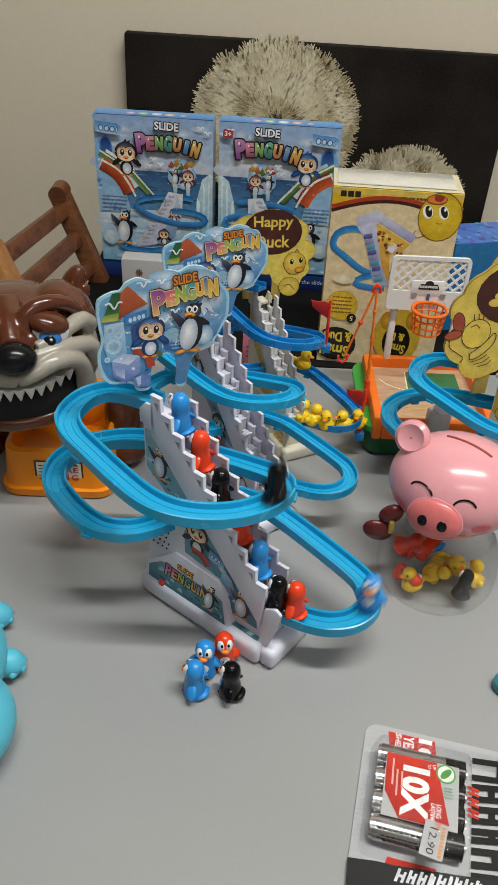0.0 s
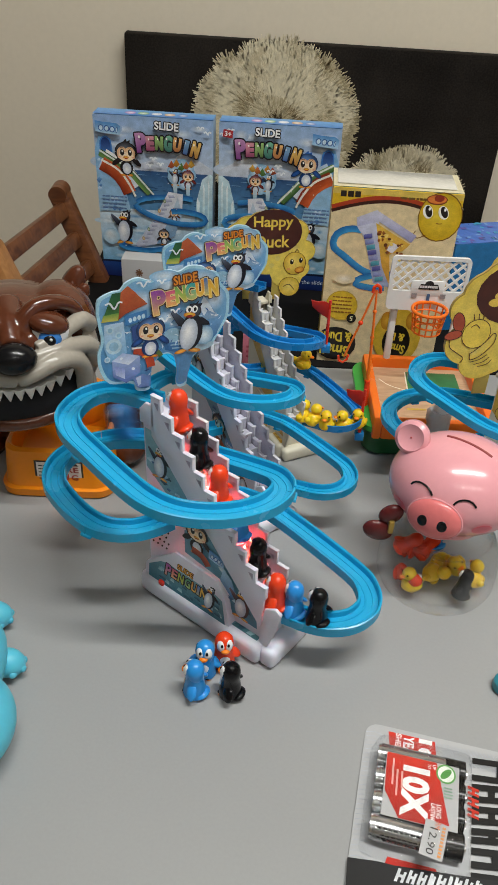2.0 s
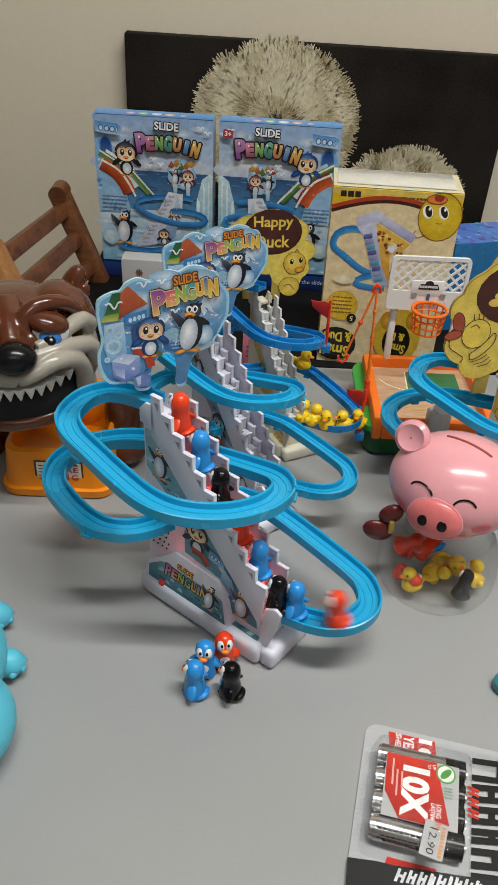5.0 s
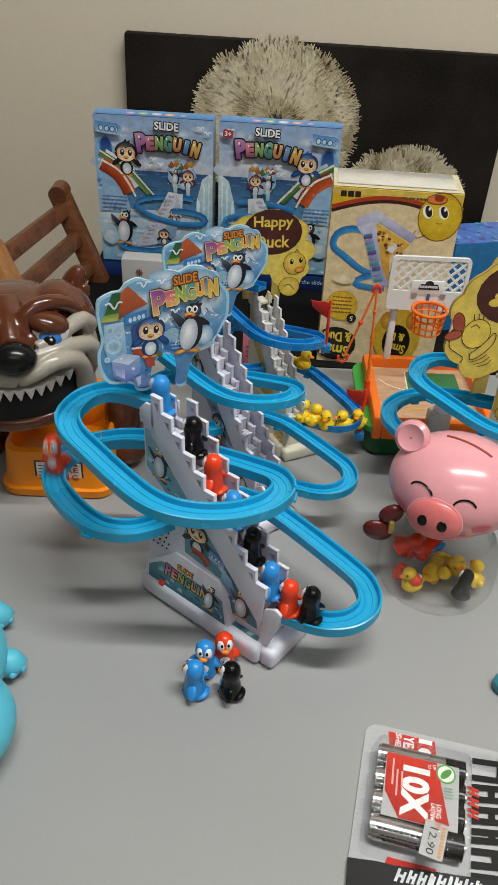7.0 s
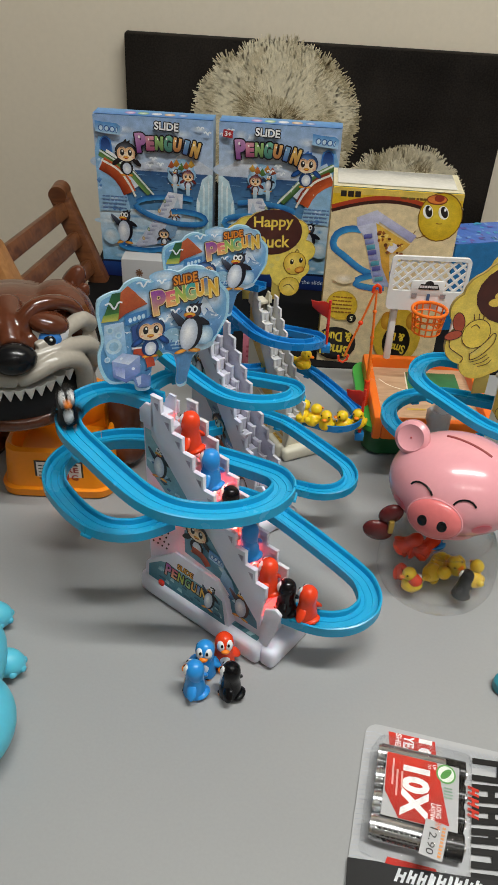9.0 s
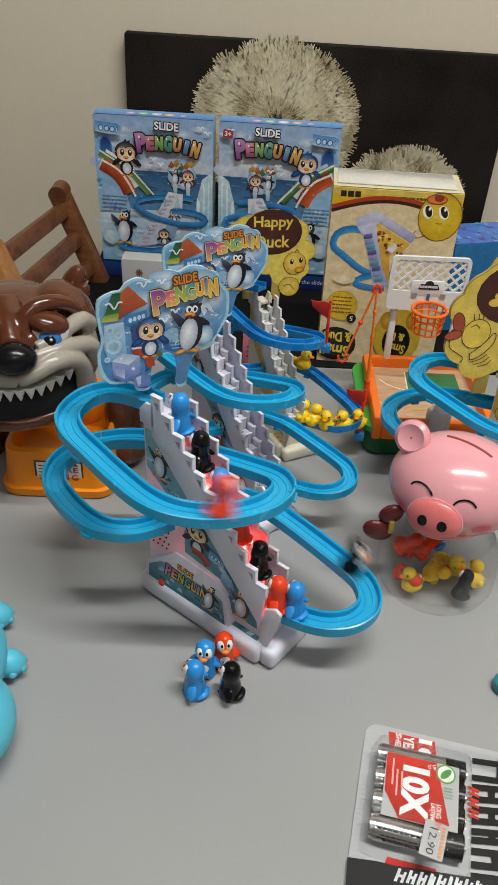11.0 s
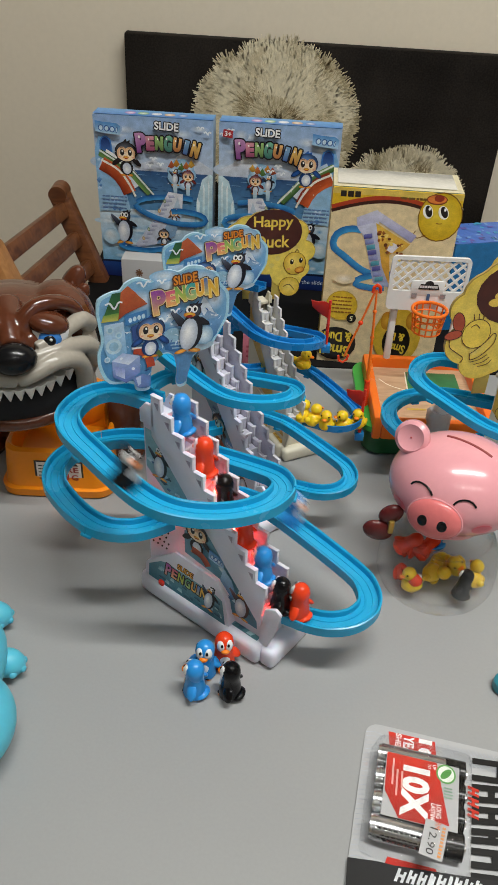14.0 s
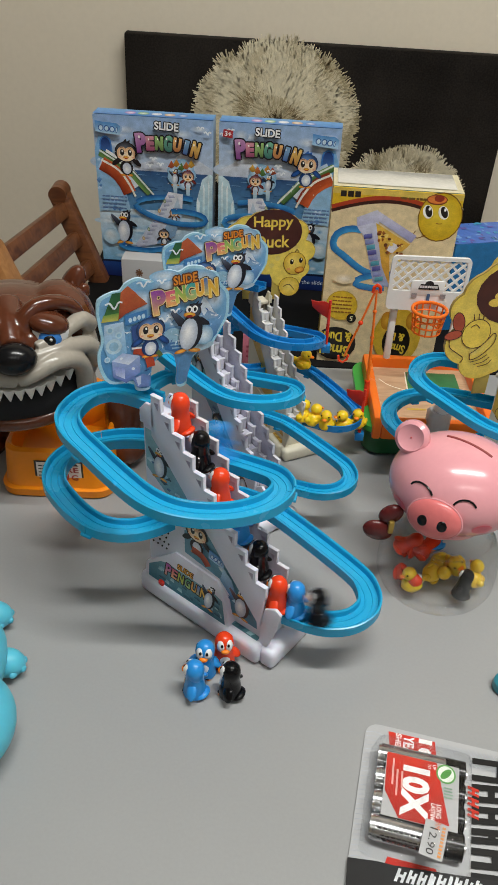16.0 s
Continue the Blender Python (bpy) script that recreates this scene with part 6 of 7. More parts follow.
# ================= dog game =================
def dog_game():
    ax = -0.168
    d = empty("dog_game", pose(0, 0, 0), "glossy brown growling dog head toy over an orange bowl", "toy")
    # bowl with an open top
    bowl = loft([round_rect(-0.159, 0.530, 0.088, 0.074, 0.014, 0.0), round_rect(-0.159, 0.530, 0.094, 0.080, 0.015, 0.0015), round_rect(-0.159, 0.530, 0.095, 0.081, 0.015, 0.0085), round_rect(-0.159, 0.530, 0.089, 0.075, 0.014, 0.0095), round_rect(-0.159, 0.532, 0.085, 0.070, 0.014, 0.042), round_rect(-0.159, 0.533, 0.081, 0.066, 0.013, 0.0445), round_rect(-0.159, 0.533, 0.077, 0.062, 0.012, 0.043), round_rect(-0.159, 0.533, 0.072, 0.057, 0.011, 0.024)])
    b = part("bowl", bowl, M_BASEOR, d, "orange bowl")
    p = Print(0.040, 0.021)
    p.poly([(-0.5, 0), (0.5, 0), (0.5, 1), (-0.5, 1)], (34, 26, 22))
    p.poly([(-0.46, 0.07), (0.46, 0.07), (0.46, 0.93), (-0.46, 0.93)], (222, 216, 208))
    text_bars(p, -0.42, 0.76, 0.44, 5, 0.15, (60, 56, 54), 0.05, 6)
    p.poly([(0.06, 0.12), (0.2, 0.12), (0.2, 0.42), (0.06, 0.42)], (190, 60, 40))
    p.text("RE", 0.28, 0.6, 0.26, 0.24, (150, 44, 34), 0, 0.02)
    p.text("G", 0.32, 0.25, 0.14, 0.26, (180, 50, 40), 0, 0.02)
    p.poly([(0.1, 0.8), (0.42, 0.8), (0.36, 0.92), (0.2, 0.9)], (40, 36, 34))
    p.done("label", b, pose(-0.1555, 0.4936, 0.0145, 86.5, 0, 0), "white and black sticker")
    part("side_knob", rod((-0.1185, 0.545, 0.022), (-0.111, 0.545, 0.022), 0.004), M_BASEOR, b)
    part("rear_hump", ball((-0.150, 0.575, 0.040), (0.034, 0.016, 0.028)), M_BASEOR, b)
    for s in (1, -1):
        bm = ball((ax + s * 0.058, 0.560, 0.040), (0.018, 0.022, 0.040))
        add_ball(bm, (ax + s * 0.062, 0.548, 0.014), (0.016, 0.020, 0.014))
        part("leg", bm, M_BROWN, d, "brown leg")
    def moulded(ob, voxel=0.0016, rounds=6):
        """Melt the overlapping forms into one smooth moulding."""
        rm = ob.modifiers.new("melt", "REMESH")
        rm.mode, rm.voxel_size, rm.use_smooth_shade = "VOXEL", voxel, True
        sm = ob.modifiers.new("soften", "SMOOTH")
        sm.factor, sm.iterations = 0.5, rounds
        return ob

    # head: skull, brows, bridge and temples as one moulding
    bm = ball((ax, 0.545, 0.130), (0.060, 0.055, 0.044), None, 32, 20)
    add_ball(bm, (ax, 0.524, 0.155), (0.050, 0.044, 0.025), None, 28, 16)
    add_tube(bm, spline([(ax, 0.506, 0.176), (ax, 0.486, 0.172), (ax, 0.468, 0.163)], 0.003), 0.0130, 14, 0.0090)
    for s in (1, -1):
        add_ball(bm, (ax + s * 0.038, 0.526, 0.150), (0.028, 0.034, 0.032), None, 24, 14)
        pts = [(0.006, 0.480, 0.164), (0.009, 0.482, 0.174), (0.018, 0.486, 0.1825), (0.031, 0.490, 0.184), (0.044, 0.496, 0.178), (0.0505, 0.500, 0.166), (0.046, 0.496, 0.158)]
        add_tube(bm, spline([(ax + s * x, y, z) for x, y, z in pts], 0.003), 0.0072, 14, 0.0052)
        add_ball(bm, (ax + s * 0.012, 0.480, 0.160), (0.010, 0.010, 0.010), None, 16, 10)
    pivot = Matrix.Translation((ax - 0.021, 0.530, -0.009))
    head = moulded(part("head", bm, M_BROWN, d, "glossy brown skull", pivot @ Matrix.Rotation(radians(19), 4, "Z") @ Matrix.Translation((-ax, -0.530, 0))))
    bm = bmesh.new()
    add_tube(bm, spline([(ax - 0.049, 0.505, 0.102), (ax - 0.034, 0.484, 0.096), (ax, 0.475, 0.094), (ax + 0.034, 0.484, 0.096), (ax + 0.049, 0.505, 0.102)], 0.003), 0.0060, 12)
    part("jaw", bm, M_BROWN, head, "brown lower lip")
    part("mouth", ball((ax, 0.494, 0.112), (0.0475, 0.025, 0.026), None, 24, 14), M_HOLE, head, "black open mouth")
    for s in (1, -1):
        eye = part("eye", ball((ax + s * 0.027, 0.482, 0.1650), (0.0150, 0.010, 0.0120)), M_WHITE, head, "white eyeball")
        part("iris", ball((ax + s * 0.0265, 0.4745, 0.1630), (0.0085, 0.0040, 0.0085)), M_EYEBLUE, eye, "blue iris")
        part("pupil", ball((ax + s * 0.0260, 0.4715, 0.1630), (0.0046, 0.0024, 0.0046)), M_DARK, eye)
        part("glint", ball((ax + s * 0.0260 + 0.001, 0.4693, 0.1650), 0.0011, None, 8, 6), M_WHITE, eye)
        lid = bmesh.new()
        add_ball(lid, (ax + s * 0.0268, 0.4826, 0.1722), (0.0158, 0.0126, 0.0086), pose(0, 0, 0, 0, s * 18, 0))
        part("eyelid", lid, M_BROWN, head, "heavy brown lid")
        ear = ball((ax + s * 0.052, 0.552, 0.166), (0.0095, 0.010, 0.020), pose(0, 0, 0, 10, s * 24, 0))
        add_ball(ear, (ax + s * 0.054, 0.545, 0.156), (0.0075, 0.006, 0.018), pose(0, 0, 0, 10, s * 30, 0))
        part("ear", ear, M_BROWN, head)
        jow = bmesh.new()
        for pts, ra, rb in ((((0.016, 0.470, 0.160), (0.033, 0.479, 0.163), (0.050, 0.493, 0.166), (0.057, 0.502, 0.158)), 0.0040, 0.0072), (((0.014, 0.466, 0.1545), (0.037, 0.476, 0.1540), (0.054, 0.490, 0.146), (0.060, 0.499, 0.131)), 0.0048, 0.0084), (((0.001, 0.461, 0.1415), (0.010, 0.460, 0.1445), (0.030, 0.466, 0.1495), (0.0445, 0.477, 0.141), (0.049, 0.484, 0.124), (0.047, 0.489, 0.104)), 0.0066, 0.0070)):
            add_tube(jow, spline([(ax + s * x, y, z) for x, y, z in pts], 0.003), ra, 14, rb)
            x, y, z = pts[-1]
            add_ball(jow, (ax + s * x, y, z), rb, None, 16, 10)
        add_ball(jow, (ax + s * 0.053, 0.508, 0.134), (0.0115, 0.016, 0.026))
        add_ball(jow, (ax + s * 0.050, 0.503, 0.108), (0.0095, 0.014, 0.018))
        add_ball(jow, (ax + s * 0.010, 0.468, 0.1480), (0.0130, 0.0090, 0.0080))
        moulded(part("jowl", jow, M_MUZZLE, head, "grey-beige moulded jowl"), 0.0009, 3)
    part("nose", ball((ax + 0.000, 0.459, 0.1590), (0.0160, 0.012, 0.0115)), M_DARK, head, "shiny black nose")
    for k in range(11):
        x = -0.037 + 0.0074 * k
        y = 0.4635 + 0.014 * (x / 0.037) ** 2
        z = 0.1335 + 0.004 * (x / 0.037) ** 2
        part("tooth", rod((ax + x, y, z), (ax + x, y + 0.001, z - 0.0125), 0.0056, 0.0006, 8), M_TOOTH, head)


dog_game()


# ================= pig jar =================
def pig_jar():
    g = empty("pig_jar", pose(0.1445, 0.4175, 0), "pink smiling pig coin bank over a clear jar of toy birds", "toy")
    prof = [(0.0, 0.0012), (0.036, 0.0012), (0.0415, 0.0035), (0.0440, 0.010), (0.0440, 0.022), (0.0425, 0.035), (0.0385, 0.0455), (0.033, 0.0525), (0.030, 0.055)]
    jar = part("jar", lathe(prof, 48), M_CLEAR, g, "clear plastic jar")
    jar.visible_shadow = False
    for rr, zz in ((0.0300, 0.0016), (0.0345, 0.0512)):
        part("jar_ring", tube([(rr * math.cos(t), rr * math.sin(t), zz) for t in np.linspace(0, 2 * math.pi, 49)], 0.0007, 6), M_BLISTER, jar, "clear moulded ring")
    hm = pose(0.005, 0.0135, 0.083, 0, 0, -14)
    head = part("head", ball((0, 0, 0), (0.0480, 0.0415, 0.0345), None, 48, 28), M_PINK, g, "glossy pink head", hm)
    part("collar", lathe([(0.022, -0.033), (0.025, -0.033), (0.026, -0.029), (0.022, -0.027), (0.022, -0.033)], 36), M_PINK, head)
    # oval snout with a raised rim
    sm = Matrix.Translation((-0.0120, -0.0405, -0.0030)) @ pose(0, 0, 0, 80, 0, -12)
    bm = ball((0, 0, 0), (0.0188, 0.0148, 0.0070), None, 32, 16)
    snout = part("snout", bm, mat("coral_plastic", (0.76, 0.19, 0.19), 0.24, vary=0.1), head, "coral oval snout", sm)
    rim = [(0.0189 * math.cos(t), 0.0149 * math.sin(t), 0.0004) for t in np.linspace(0, 2 * math.pi, 41)]
    part("snout_rim", tube(rim, 0.0006, 8), M_PINK, snout)
    for s in (-1, 1):
        part("nostril", ball((s * 0.0066, -0.0006, 0.0064), (0.0036, 0.0042, 0.0009)), M_DARK, snout)
        arc = []
        for a in np.linspace(0.35, 2.8, 9):
            ex, ez = (-0.0240 if s < 0 else 0.0055) + 0.0078 * math.cos(a), 0.0025 + 0.0062 * math.sin(a) + (0.0080 if s < 0 else 0.0065)
            k = max(0.0, 1 - (ex / 0.0480) ** 2 - (ez / 0.0345) ** 2)
            arc.append((ex, -0.0416 * math.sqrt(k) - 0.0002, ez))
        part("closed_eye", tube(arc, 0.0007, 8), M_DARK, head, "black arc of a closed eye")
        cx, cz = (-0.037 if s < 0 else 0.0205), -0.008
        k = max(0.0, 1 - (cx / 0.0480) ** 2 - (cz / 0.0345) ** 2)
        cy = -0.0415 * math.sqrt(k)
        nrm = Vector((cx / 0.0480 ** 2, cy / 0.0415 ** 2, cz / 0.0345 ** 2)).normalized()
        part("cheek", ball((0, 0, 0), (0.0072, 0.0052, 0.0004)), mat("cheek_rose", (0.74, 0.14, 0.19), 0.3), head, "rose blush spot", Matrix.Translation(Vector((cx, cy, cz)) - nrm * 0.0001) @ nrm.to_track_quat("Z", "Y").to_matrix().to_4x4())
        em = Matrix.Translation((s * 0.0365, 0.002, 0.0305)) @ pose(0, 0, 0, 66, 0, s * 16)
        ear = part("ear", lathe([(0, -0.006), (0.010, -0.006), (0.0125, -0.002), (0.0122, 0.002), (0.0095, 0.0045), (0.0065, 0.0030), (0, 0.0026)], 28), M_PINK, head, "", em)
        part("ear_pit", ball((0, 0, 0.0028), 0.0007, None, 8, 6), M_DKPINK, ear)
    sl = tube([(x, 0.008 - 0.45 * (x + 0.013), 0.0344 * math.sqrt(1 - (x / 0.048) ** 2 - ((0.008 - 0.45 * (x + 0.013)) / 0.0415) ** 2) - 0.0002) for x in np.linspace(-0.013, 0.018, 9)], 0.0012, 8)
    part("coin_slot", sl, mat("slot_shadow_red", (0.30, 0.05, 0.05), 0.6), head, "narrow coin slot")
    # bow at the side
    bow = part("bow", bmesh.new(), M_DKBROWN, g, "shiny dark red bow")
    bm = bmesh.new()
    add_ball(bm, (-0.049, -0.004, 0.050), (0.0115, 0.0045, 0.0085), pose(0, 0, 0, 0, 24, 0))
    add_ball(bm, (-0.041, -0.002, 0.064), (0.0095, 0.0045, 0.0075), pose(0, 0, 0, 0, -38, 0))
    old = bow.data
    bow.data = mesh_of("bow", bm, mat("maroon_foil", (0.10, 0.014, 0.014), 0.25, vary=0.3))
    bpy.data.meshes.remove(old)
    part("bow_knot", box((-0.0425, -0.0085, 0.0505), (-0.0385, -0.0045, 0.0615), 0.001, None), mat("gold_foil", (0.5, 0.34, 0.08), 0.3, metal=0.7), bow)


pig_jar()
JAR = Vector((0.1445, 0.4165, 0.0030))
for x, y, z, a, tip in ((-0.020, -0.018, 0.0, 200, 8), (-0.006, -0.002, 0.002, 40, 60), (0.016, -0.002, 0.006, 300, 30), (0.025, -0.010, 0.0, 110, 20), (0.006, 0.014, 0.0, 10, 70)):
    duck(Matrix.Translation(JAR + Vector((x, y, z))) @ pose(0, 0, 0.004, tip, 0, a) @ Matrix.Scale(0.80, 4), "small yellow toy duck lying in the clear jar", "birds in the jar")
for col, x, y, z, a, tip in (("black", 0.014, -0.024, 0.0, 130, 12), ("red", -0.028, -0.004, 0.004, 30, 70), ("red", -0.016, 0.004, 0.012, 120, 60), ("red", -0.026, 0.012, 0.012, 80, 75), ("red", -0.030, 0.004, 0.020, 60, 40), ("blue", 0.002, 0.010, 0.012, 200, 60)):
    penguin(Matrix.Translation(JAR + Vector((x, y, z))) @ pose(0, 0, 0.004, tip, 0, a) @ Matrix.Scale(0.8, 4), COATS[col][0], COATS[col][1] + " lying in the clear jar", "birds in the jar")


# ================= battery pack =================
def battery_pack():
    # u to the right along the card, v down the card
    m = Matrix(((0.9772, 0.2122, 0, 0.0818), (-0.2122, 0.9772, 0, 0.2857), (0, 0, 1, 0), (0, 0, 0, 1)))
    g = empty("battery_pack", m, "carded blister pack of four silver and black batteries", "batteries")
    card = part("card", loft([round_rect(0.0655, -0.0545, 0.132, 0.115, 0.008, 0.0003), round_rect(0.0655, -0.0545, 0.132, 0.115, 0.008, 0.0011)]), M_CARDW, g, "white backing card")
    p = Print(1, 1)
    for k in range(30):
        y = -0.004 - 0.0030 * k
        p.line([(0.0, y), (0.006, y + 0.0012), (0.012, y - 0.0006)], 0.0005, (176, 180, 188))
    for k in range(24):
        x = 0.040 + 0.0024 * k
        p.line([(x, -0.0005), (x + 0.004, -0.006), (x + 0.011, -0.012)], 0.0006, (178, 182, 190))
    RED, PALE = ((176, 30, 20), (206, 48, 30)), (246, 246, 246)
    p.poly([(0.0134, -0.0006), (0.0419, -0.0006), (0.0440, -0.0180), (0.0160, -0.0180)], RED)
    p.text("10", 0.0362, -0.0082, 0.0150, 0.0085, PALE, -90, 0.04)
    p.text("YEAR", 0.0262, -0.0092, 0.0165, 0.0065, PALE, -90, 0.03)
    p.text("SHELF", 0.0198, -0.0072, 0.0130, 0.0036, PALE, -90, 0.02)
    p.poly([(0.020, -0.0775), (0.046, -0.0775), (0.048, -0.0815), (0.019, -0.0815)], RED)
    # maker's name as plain slanting black shapes
    y = -0.0055
    for tall, wide in ((0.034, 0.0150), (0.022, 0.0115), (0.022, 0.0110), (0.022, 0.0090), (0.026, 0.0115), (0.028, 0.0085), (0.022, 0.0110)):
        x = 0.0645
        p.poly([(x, y), (x + tall, y + 0.0035), (x + tall, y - 0.0005), (x, y - 0.0040)], (14, 14, 16))
        p.poly([(x, y - wide + 0.0040), (x + tall * 0.9, y - wide + 0.0072), (x + tall * 0.9, y - wide + 0.0036), (x, y - wide)], (14, 14, 16))
        p.poly([(x + tall * 0.42, y), (x + tall * 0.60, y), (x + tall * 0.60, y - wide + 0.004), (x + tall * 0.42, y - wide + 0.003)], (14, 14, 16))
        y -= wide + 0.0022
    for k in range(3):
        y = -0.0245 - 0.0068 * k
        p.poly([(0.0622, y), (0.0685, y - 0.0012), (0.0685, y - 0.0030), (0.0622, y - 0.0018)], (196, 50, 34))
        p.poly([(0.0622, y - 0.0034), (0.0685, y - 0.0046), (0.0685, y - 0.0062), (0.0622, y - 0.0050)], (196, 50, 34))
        p.poly([(0.0645, y - 0.001), (0.0662, y - 0.001), (0.0662, y - 0.0052), (0.0645, y - 0.0050)], (196, 50, 34))
    p.poly([(-0.0010, -0.0835), (0.0150, -0.0815), (0.0240, -0.0815), (0.131, -0.0700), (0.131, -0.1115), (0.001, -0.1115)], ((10, 10, 12), (30, 30, 33)))
    x = 0.0245
    for wide in (0.0062, 0.0056, 0.0054, 0.0044, 0.0056, 0.0032, 0.0050, 0.0056, 0.0046):
        yy = -0.0895 + (x - 0.0245) * 0.10
        p.poly([(x, yy), (x + 0.0016, yy), (x + 0.0036, yy + 0.0072), (x + 0.0020, yy + 0.0072)], (216, 218, 222))
        p.poly([(x + wide - 0.0030, yy), (x + wide - 0.0014, yy), (x + wide + 0.0004, yy + 0.0060), (x + wide - 0.0010, yy + 0.0060)], (216, 218, 222))
        p.poly([(x + 0.0012, yy + 0.0026), (x + wide - 0.0012, yy + 0.0026), (x + wide - 0.0008, yy + 0.0042), (x + 0.0016, yy + 0.0042)], (216, 218, 222))
        x += wide
    p.done("card_print", card, pose(0, 0, 0.0012))
    for k in range(4):
        v = -0.0225 - 0.0146 * k
        b = part("battery", rod((0.0095, v, 0.0085), (0.0470, v, 0.0085), 0.0071, n=28), mat("silver_label", (0.50, 0.50, 0.51), 0.22, metal=0.9, vary=0.25, blotch=90), g, "silver battery with black end")
        part("black_end", rod((0.0469, v, 0.0085), (0.0585, v, 0.0085), 0.0072, n=28), M_DARK, b)
        part("rim", rod((0.0080, v, 0.0085), (0.0096, v, 0.0085), 0.0064, n=28), M_STEEL, b)
        part("terminal", rod((0.0584, v, 0.0085), (0.0600, v, 0.0085), 0.0028, n=16), M_STEEL, b)
        bars = bmesh.new()
        for a, x0, x1 in ((62, 0.012, 0.034), (34, 0.014, 0.044), (20, 0.012, 0.040), (8, 0.016, 0.044)):
            ca, sa = math.cos(radians(a - 90)) * 0.00716, math.sin(radians(a - 90)) * 0.00716
            x = x0
            while x < x1:
                add_box(bars, (x, v + sa - 0.0005, 0.0085 + ca - 0.0004), (x + 0.0022, v + sa + 0.0005, 0.0085 + ca + 0.00012))
                x += 0.0030
        part("print_bars", bars, M_DARK, b, "rows of small black print")
    # printed slip over the batteries
    slip = part("slip", box((0.0128, -0.0628, 0.0159), (0.0545, -0.0240, 0.0162)), M_CARDW, g, "red and white printed slip")
    s = Print(1, 1)
    s.poly([(0.0130, -0.0242), (0.0415, -0.0242), (0.0498, -0.0600), (0.0475, -0.0627), (0.0225, -0.0627), (0.0136, -0.0480)], RED)
    s.text("10X", 0.0305, -0.0455, 0.0310, 0.0158, PALE, -90, 0.05)
    s.text("LONG", 0.0440, -0.0535, 0.0080, 0.0028, PALE, -90, 0.02)
    s.text("LASTING", 0.0408, -0.0550, 0.0110, 0.0026, PALE, -90, 0.02)
    s.text("UP", 0.0403, -0.0275, 0.0030, 0.0020, PALE, -90, 0.01)
    s.text("TO", 0.0375, -0.0275, 0.0030, 0.0020, PALE, -90, 0.01)
    for k, (y0, y1) in enumerate(((-0.0275, -0.0440), (-0.0340, -0.0500), (-0.0345, -0.0450))):
        s.poly([(0.0165 + 0.0027 * k, y0), (0.0176 + 0.0027 * k, y0), (0.0180 + 0.0027 * k, y1), (0.0169 + 0.0027 * k, y1)], (232, 176, 168))
    s.ell(0.0470, -0.0300, 0.0056, 0.0060, (96, 160, 84))
    s.ell(0.0470, -0.0300, 0.0046, 0.0050, (232, 238, 228))
    s.ell(0.0470, -0.0300, 0.0020, 0.0042, (84, 150, 70), -40)
    text_bars(s, 0.0462, -0.0385, 0.005, 4, 0.0019, (130, 170, 140), 0.0008, 2)
    s.done("slip_print", slip, pose(0, 0, 0.0164))
    tilt = pose(0.0418, -0.0708, 0.0184, 0, 0, -8)
    pr = part("price_label", box((-0.0062, -0.0102, -0.0003), (0.0062, 0.0102, 0.0), 0.0), M_CARDW, g, "white price sticker", tilt)
    q = Print(1, 1)
    q.text("12.90", -0.0010, -0.0012, 0.0150, 0.0040, (50, 48, 50), -90, 0.0)
    for k in range(9):
        q.poly([(0.0032, 0.0085 - 0.0020 * k), (0.0050, 0.0085 - 0.0020 * k), (0.0050, 0.0072 - 0.0020 * k), (0.0032, 0.0072 - 0.0020 * k)], (222, 150, 84))
    q.text("RM", 0.0006, 0.0080, 0.0036, 0.0028, (220, 120, 70), -90)
    q.done("price_print", pr, pose(0, 0, 0.0002))
    bl = part("blister", loft([round_rect(0.0340, -0.0455, 0.060, 0.0690, 0.005, 0.0013), round_rect(0.0340, -0.0455, 0.055, 0.0640, 0.005, 0.0165), round_rect(0.0340, -0.0455, 0.051, 0.0600, 0.005, 0.0196)]), M_BLISTER, g, "clear plastic blister")
    bl.visible_shadow = False


battery_pack()


# ================= aqua vinyl figures at the table's edges =================
def aqua_toy():
    g = empty("aqua_figure", pose(-0.1565, 0.270, 0), "smooth aqua vinyl animal figure lying on the table", "toy")
    bm = ball((-0.006, -0.012, 0.026), (0.034, 0.036, 0.026), None, 32, 20)
    add_ball(bm, (-0.012, 0.028, 0.024), (0.022, 0.040, 0.022), None, 28, 18)
    part("body", bm, M_AQUA, g)
    for x, y in ((-0.013, 0.083), (0.006, 0.044)):
        f = part("foot", ball((x, y, 0.011), (0.012, 0.0095, 0.010), None, 20, 14), M_AQUA, g)
        for k in range(3):
            a = radians(-60 + 45 * k)
            part("toe", ball((x + 0.0105 * math.cos(a), y + 0.0085 * math.sin(a), 0.009), 0.0028, None, 10, 8), M_AQUA, f)


aqua_toy()
ab = empty("teal_toy", pose(0.1760, 0.3190, 0), "small round teal plastic toy on the table", "toy")
part("cap", lathe([(0, 0), (0.007, 0), (0.0085, 0.002), (0.008, 0.007), (0.005, 0.009), (0, 0.0095)], 24), mat("teal_plastic", (0.03, 0.22, 0.28), 0.3), ab)


# ================= what moves =================
PERIOD, FIRST = 1.588, 0.67
ARC = [0.0]
for pa, pb in zip(PATH, PATH[1:]):
    ARC.append(ARC[-1] + (pb - pa).length)
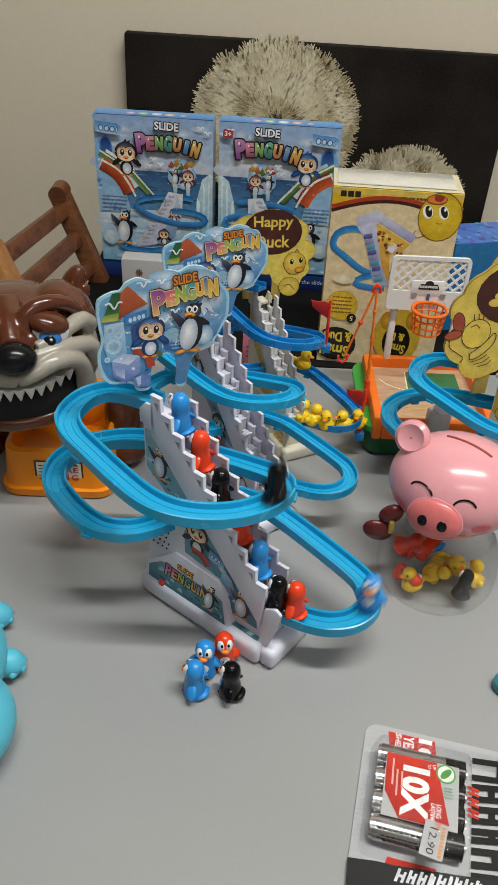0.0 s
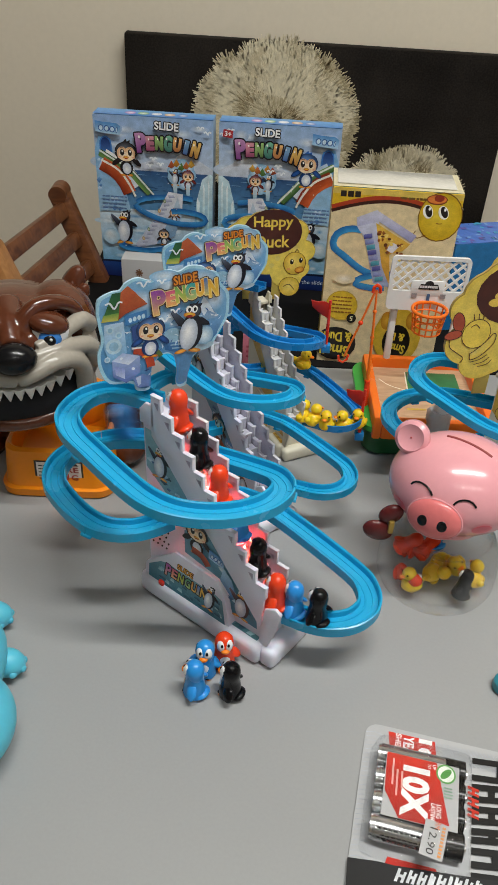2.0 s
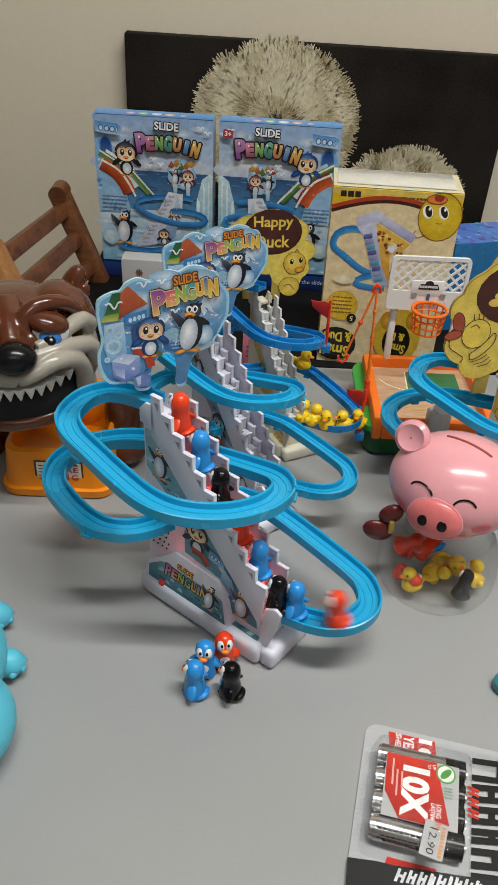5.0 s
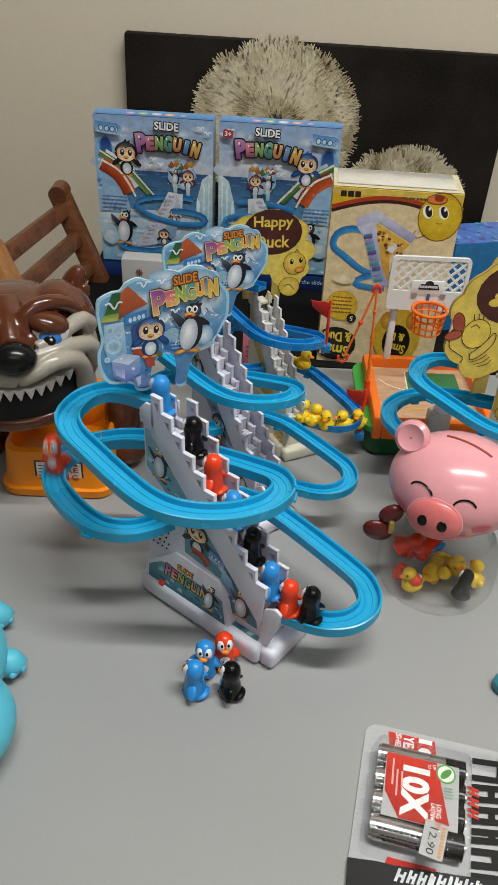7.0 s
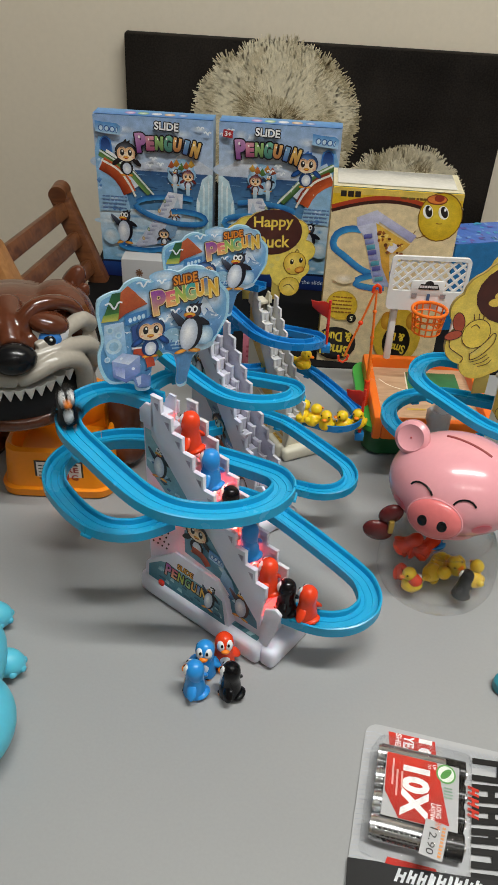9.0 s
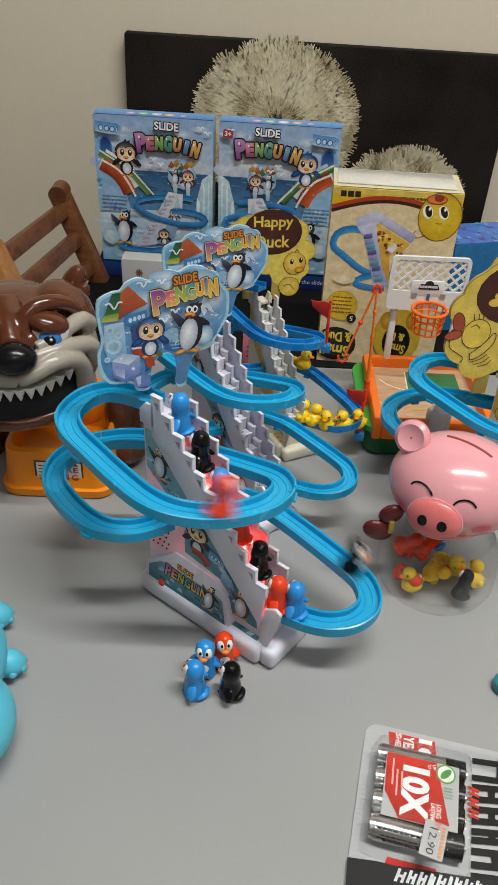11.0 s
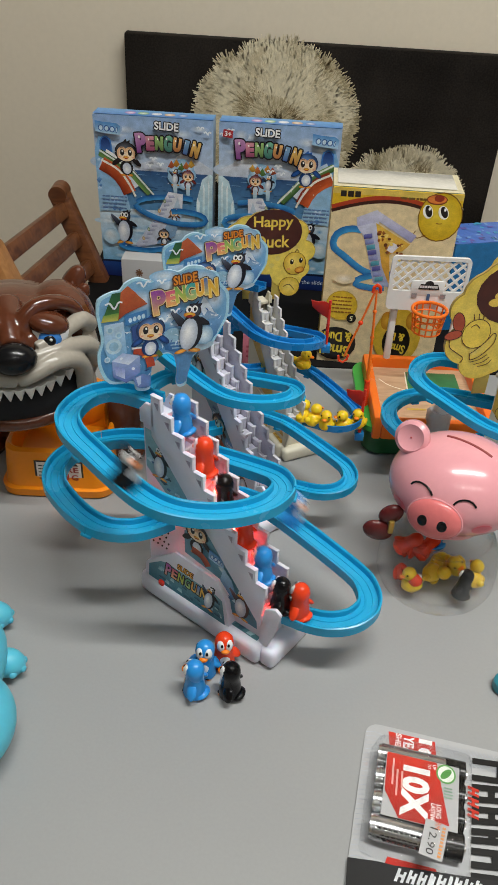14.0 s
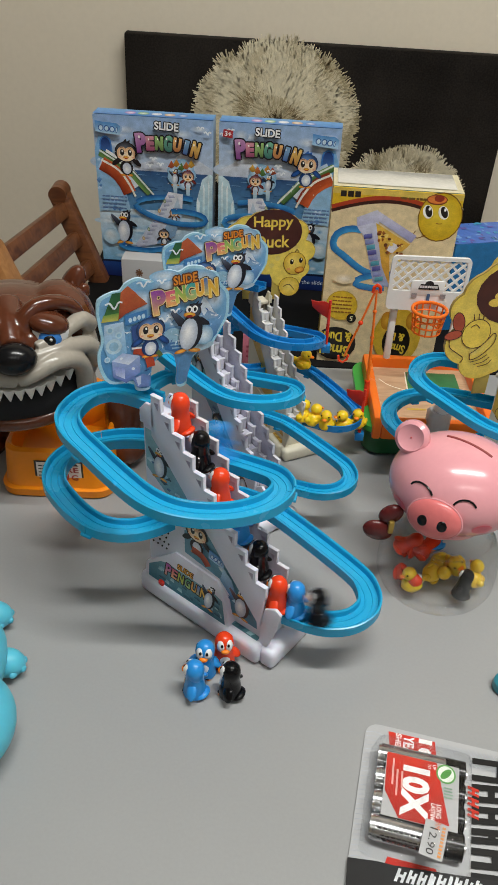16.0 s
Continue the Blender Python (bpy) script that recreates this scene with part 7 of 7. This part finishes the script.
# seconds after leaving the top, share of the track run
RUN = [(0.0, 0.0), (0.12, 0.022), (0.22, 0.058), (0.33, 0.086), (0.44, 0.110), (0.52, 0.143), (0.62, 0.172), (0.72, 0.215), (0.82, 0.258), (0.92, 0.298), (0.98, 0.330), (1.05, 0.360), (1.14, 0.402), (1.25, 0.446), (1.34, 0.495), (1.42, 0.538), (1.52, 0.577), (1.62, 0.608), (1.72, 0.640), (1.82, 0.679), (1.95, 0.725), (2.12, 0.783), (2.22, 0.823), (2.32, 0.857), (2.42, 0.902), (2.52, 0.928), (2.62, 0.950), (2.72, 0.972)]


FLASHES = [0.17, 0.48, 0.84, 1.18, 1.49, 1.88, 2.26, 2.56, 2.96, 3.26, 3.62, 3.96, 4.32, 4.67, 5.02, 5.37, 5.72, 6.07, 6.45, 6.76, 7.06, 7.37, 7.77, 8.07, 8.45, 8.86, 9.17, 9.52, 9.87, 10.22, 10.57, 10.92, 11.26, 11.57, 11.94, 12.36, 12.74, 13.07, 13.37, 13.96, 14.32, 14.67, 14.97, 15.36, 15.72]
# some birds lose a moment in the lower bend
LATE = {0: 0.03, 1: 0.09, 2: 0.15, 3: 0.13, 4: 0.03, 6: 0.16}


def lerp(rows, t):
    for (a, x), (b, y) in zip(rows, rows[1:]):
        if t <= b:
            return x + (y - x) * max(0.0, (t - a)) / (b - a)
    return rows[-1][1]


def on_track(share):
    d = share * ARC[-1]
    i = next((k for k, s in enumerate(ARC) if s >= d), len(ARC) - 1)
    p = PATH[i]
    t = PATH[min(i + 2, len(PATH) - 1)] - PATH[max(i - 2, 0)]
    return Vector((p.x, p.y, p.z + 0.0008)), math.atan2(t.y, t.x)


UP = math.pi + 0.12
SLOTS = [(on_track(0.972)[0], UP - 0.35), (on_track(0.993)[0], UP - 0.15)] + [(Vector((0.1095 - 0.0166 * k, 0.0197, 0.0410 + 0.0206 * k)), UP) for k in range(6)]


def rider(u):
    """A bird's place and heading u seconds after it left the top."""
    if u <= RUN[-1][0]:
        p, h = on_track(lerp(RUN, u))
        if u < 0.3:
            q, k = Vector((0.0085, 0.0197, 0.1500)), u / 0.3
            p = q.lerp(p, min(1, k * 1.3))
        return p, h
    c = u / PERIOD
    j = max(0, min(7, math.floor(c - 1.80)))
    f = c - 1.80 - j
    (a, ha), (b, hb) = SLOTS[j], SLOTS[j + 1] if j < 7 else (Vector((0.0085, 0.0197, 0.1500)), UP)
    if c < 1.80:
        return SLOTS[0]
    if j == 7:
        k = min(1, max(0, f / 0.20))
        return Vector((a.x + (b.x - a.x) * k ** 1.5, a.y, a.z + (b.z - a.z) * k ** 0.7)), UP
    g = 0.45 * min(1, f / 0.23) + 0.05 * min(1, max(0, (f - 0.23) / 0.25)) + 0.5 * min(1, max(0, (f - 0.48) / 0.187))
    if j < 2:
        p = a.lerp(b, g)
    else:
        p = Vector((a.x + (b.x - a.x) * g, a.y, a.z + (b.z - a.z) * (min(1, g * 1.06))))
    turn = (hb - ha + math.pi) % (2 * math.pi) - math.pi
    return p, ha + turn * g


def motions():
    for k, bird in enumerate(running):
        rows = []
        for i in range(0, 161):
            t = i * 0.1
            u = (t - FIRST - k * PERIOD + (0.08 * min(1.0, max(0.0, (t - 6.0) / 4.0)) if k == 0 else 0.0)) % (9 * PERIOD)
            if u < 3.0:
                u -= LATE.get(k, 0.0) * min(1.0, max(0.0, (u - 1.2) / 0.5))
            if k == 8 and 2.0 < u < 2.72:
                u += 0.09 * min(1.0, (u - 2.0) / 0.4)
            p, h = rider(u)
            tilt = 0.0 if u > 2.72 else 4.0
            rows.append((t, TOY @ Matrix.Translation(p) @ Matrix.Rotation(h, 4, "Z") @ Matrix.Rotation(radians(tilt), 4, "Y")))
        walk(bird, rows)
    # the lifting flight goes up and down once a period
    walk(lift_main, [(i * 0.2, pose(0, 0, STEP_Z * 0.5 * math.sin(2 * math.pi * (i * 0.2 - FIRST) / PERIOD))) for i in range(81)])
    # the red lamp moves out of its added hiding box at each flash
    rows = [(0.0, LED_OFF)]
    for t in FLASHES:
        rows += [(t - 0.034, LED_OFF), (t, LED_ON), (t + 0.16, LED_ON), (t + 0.195, LED_OFF)]
    rows.append((16.0, LED_OFF))
    walk(led_main, rows)


motions()
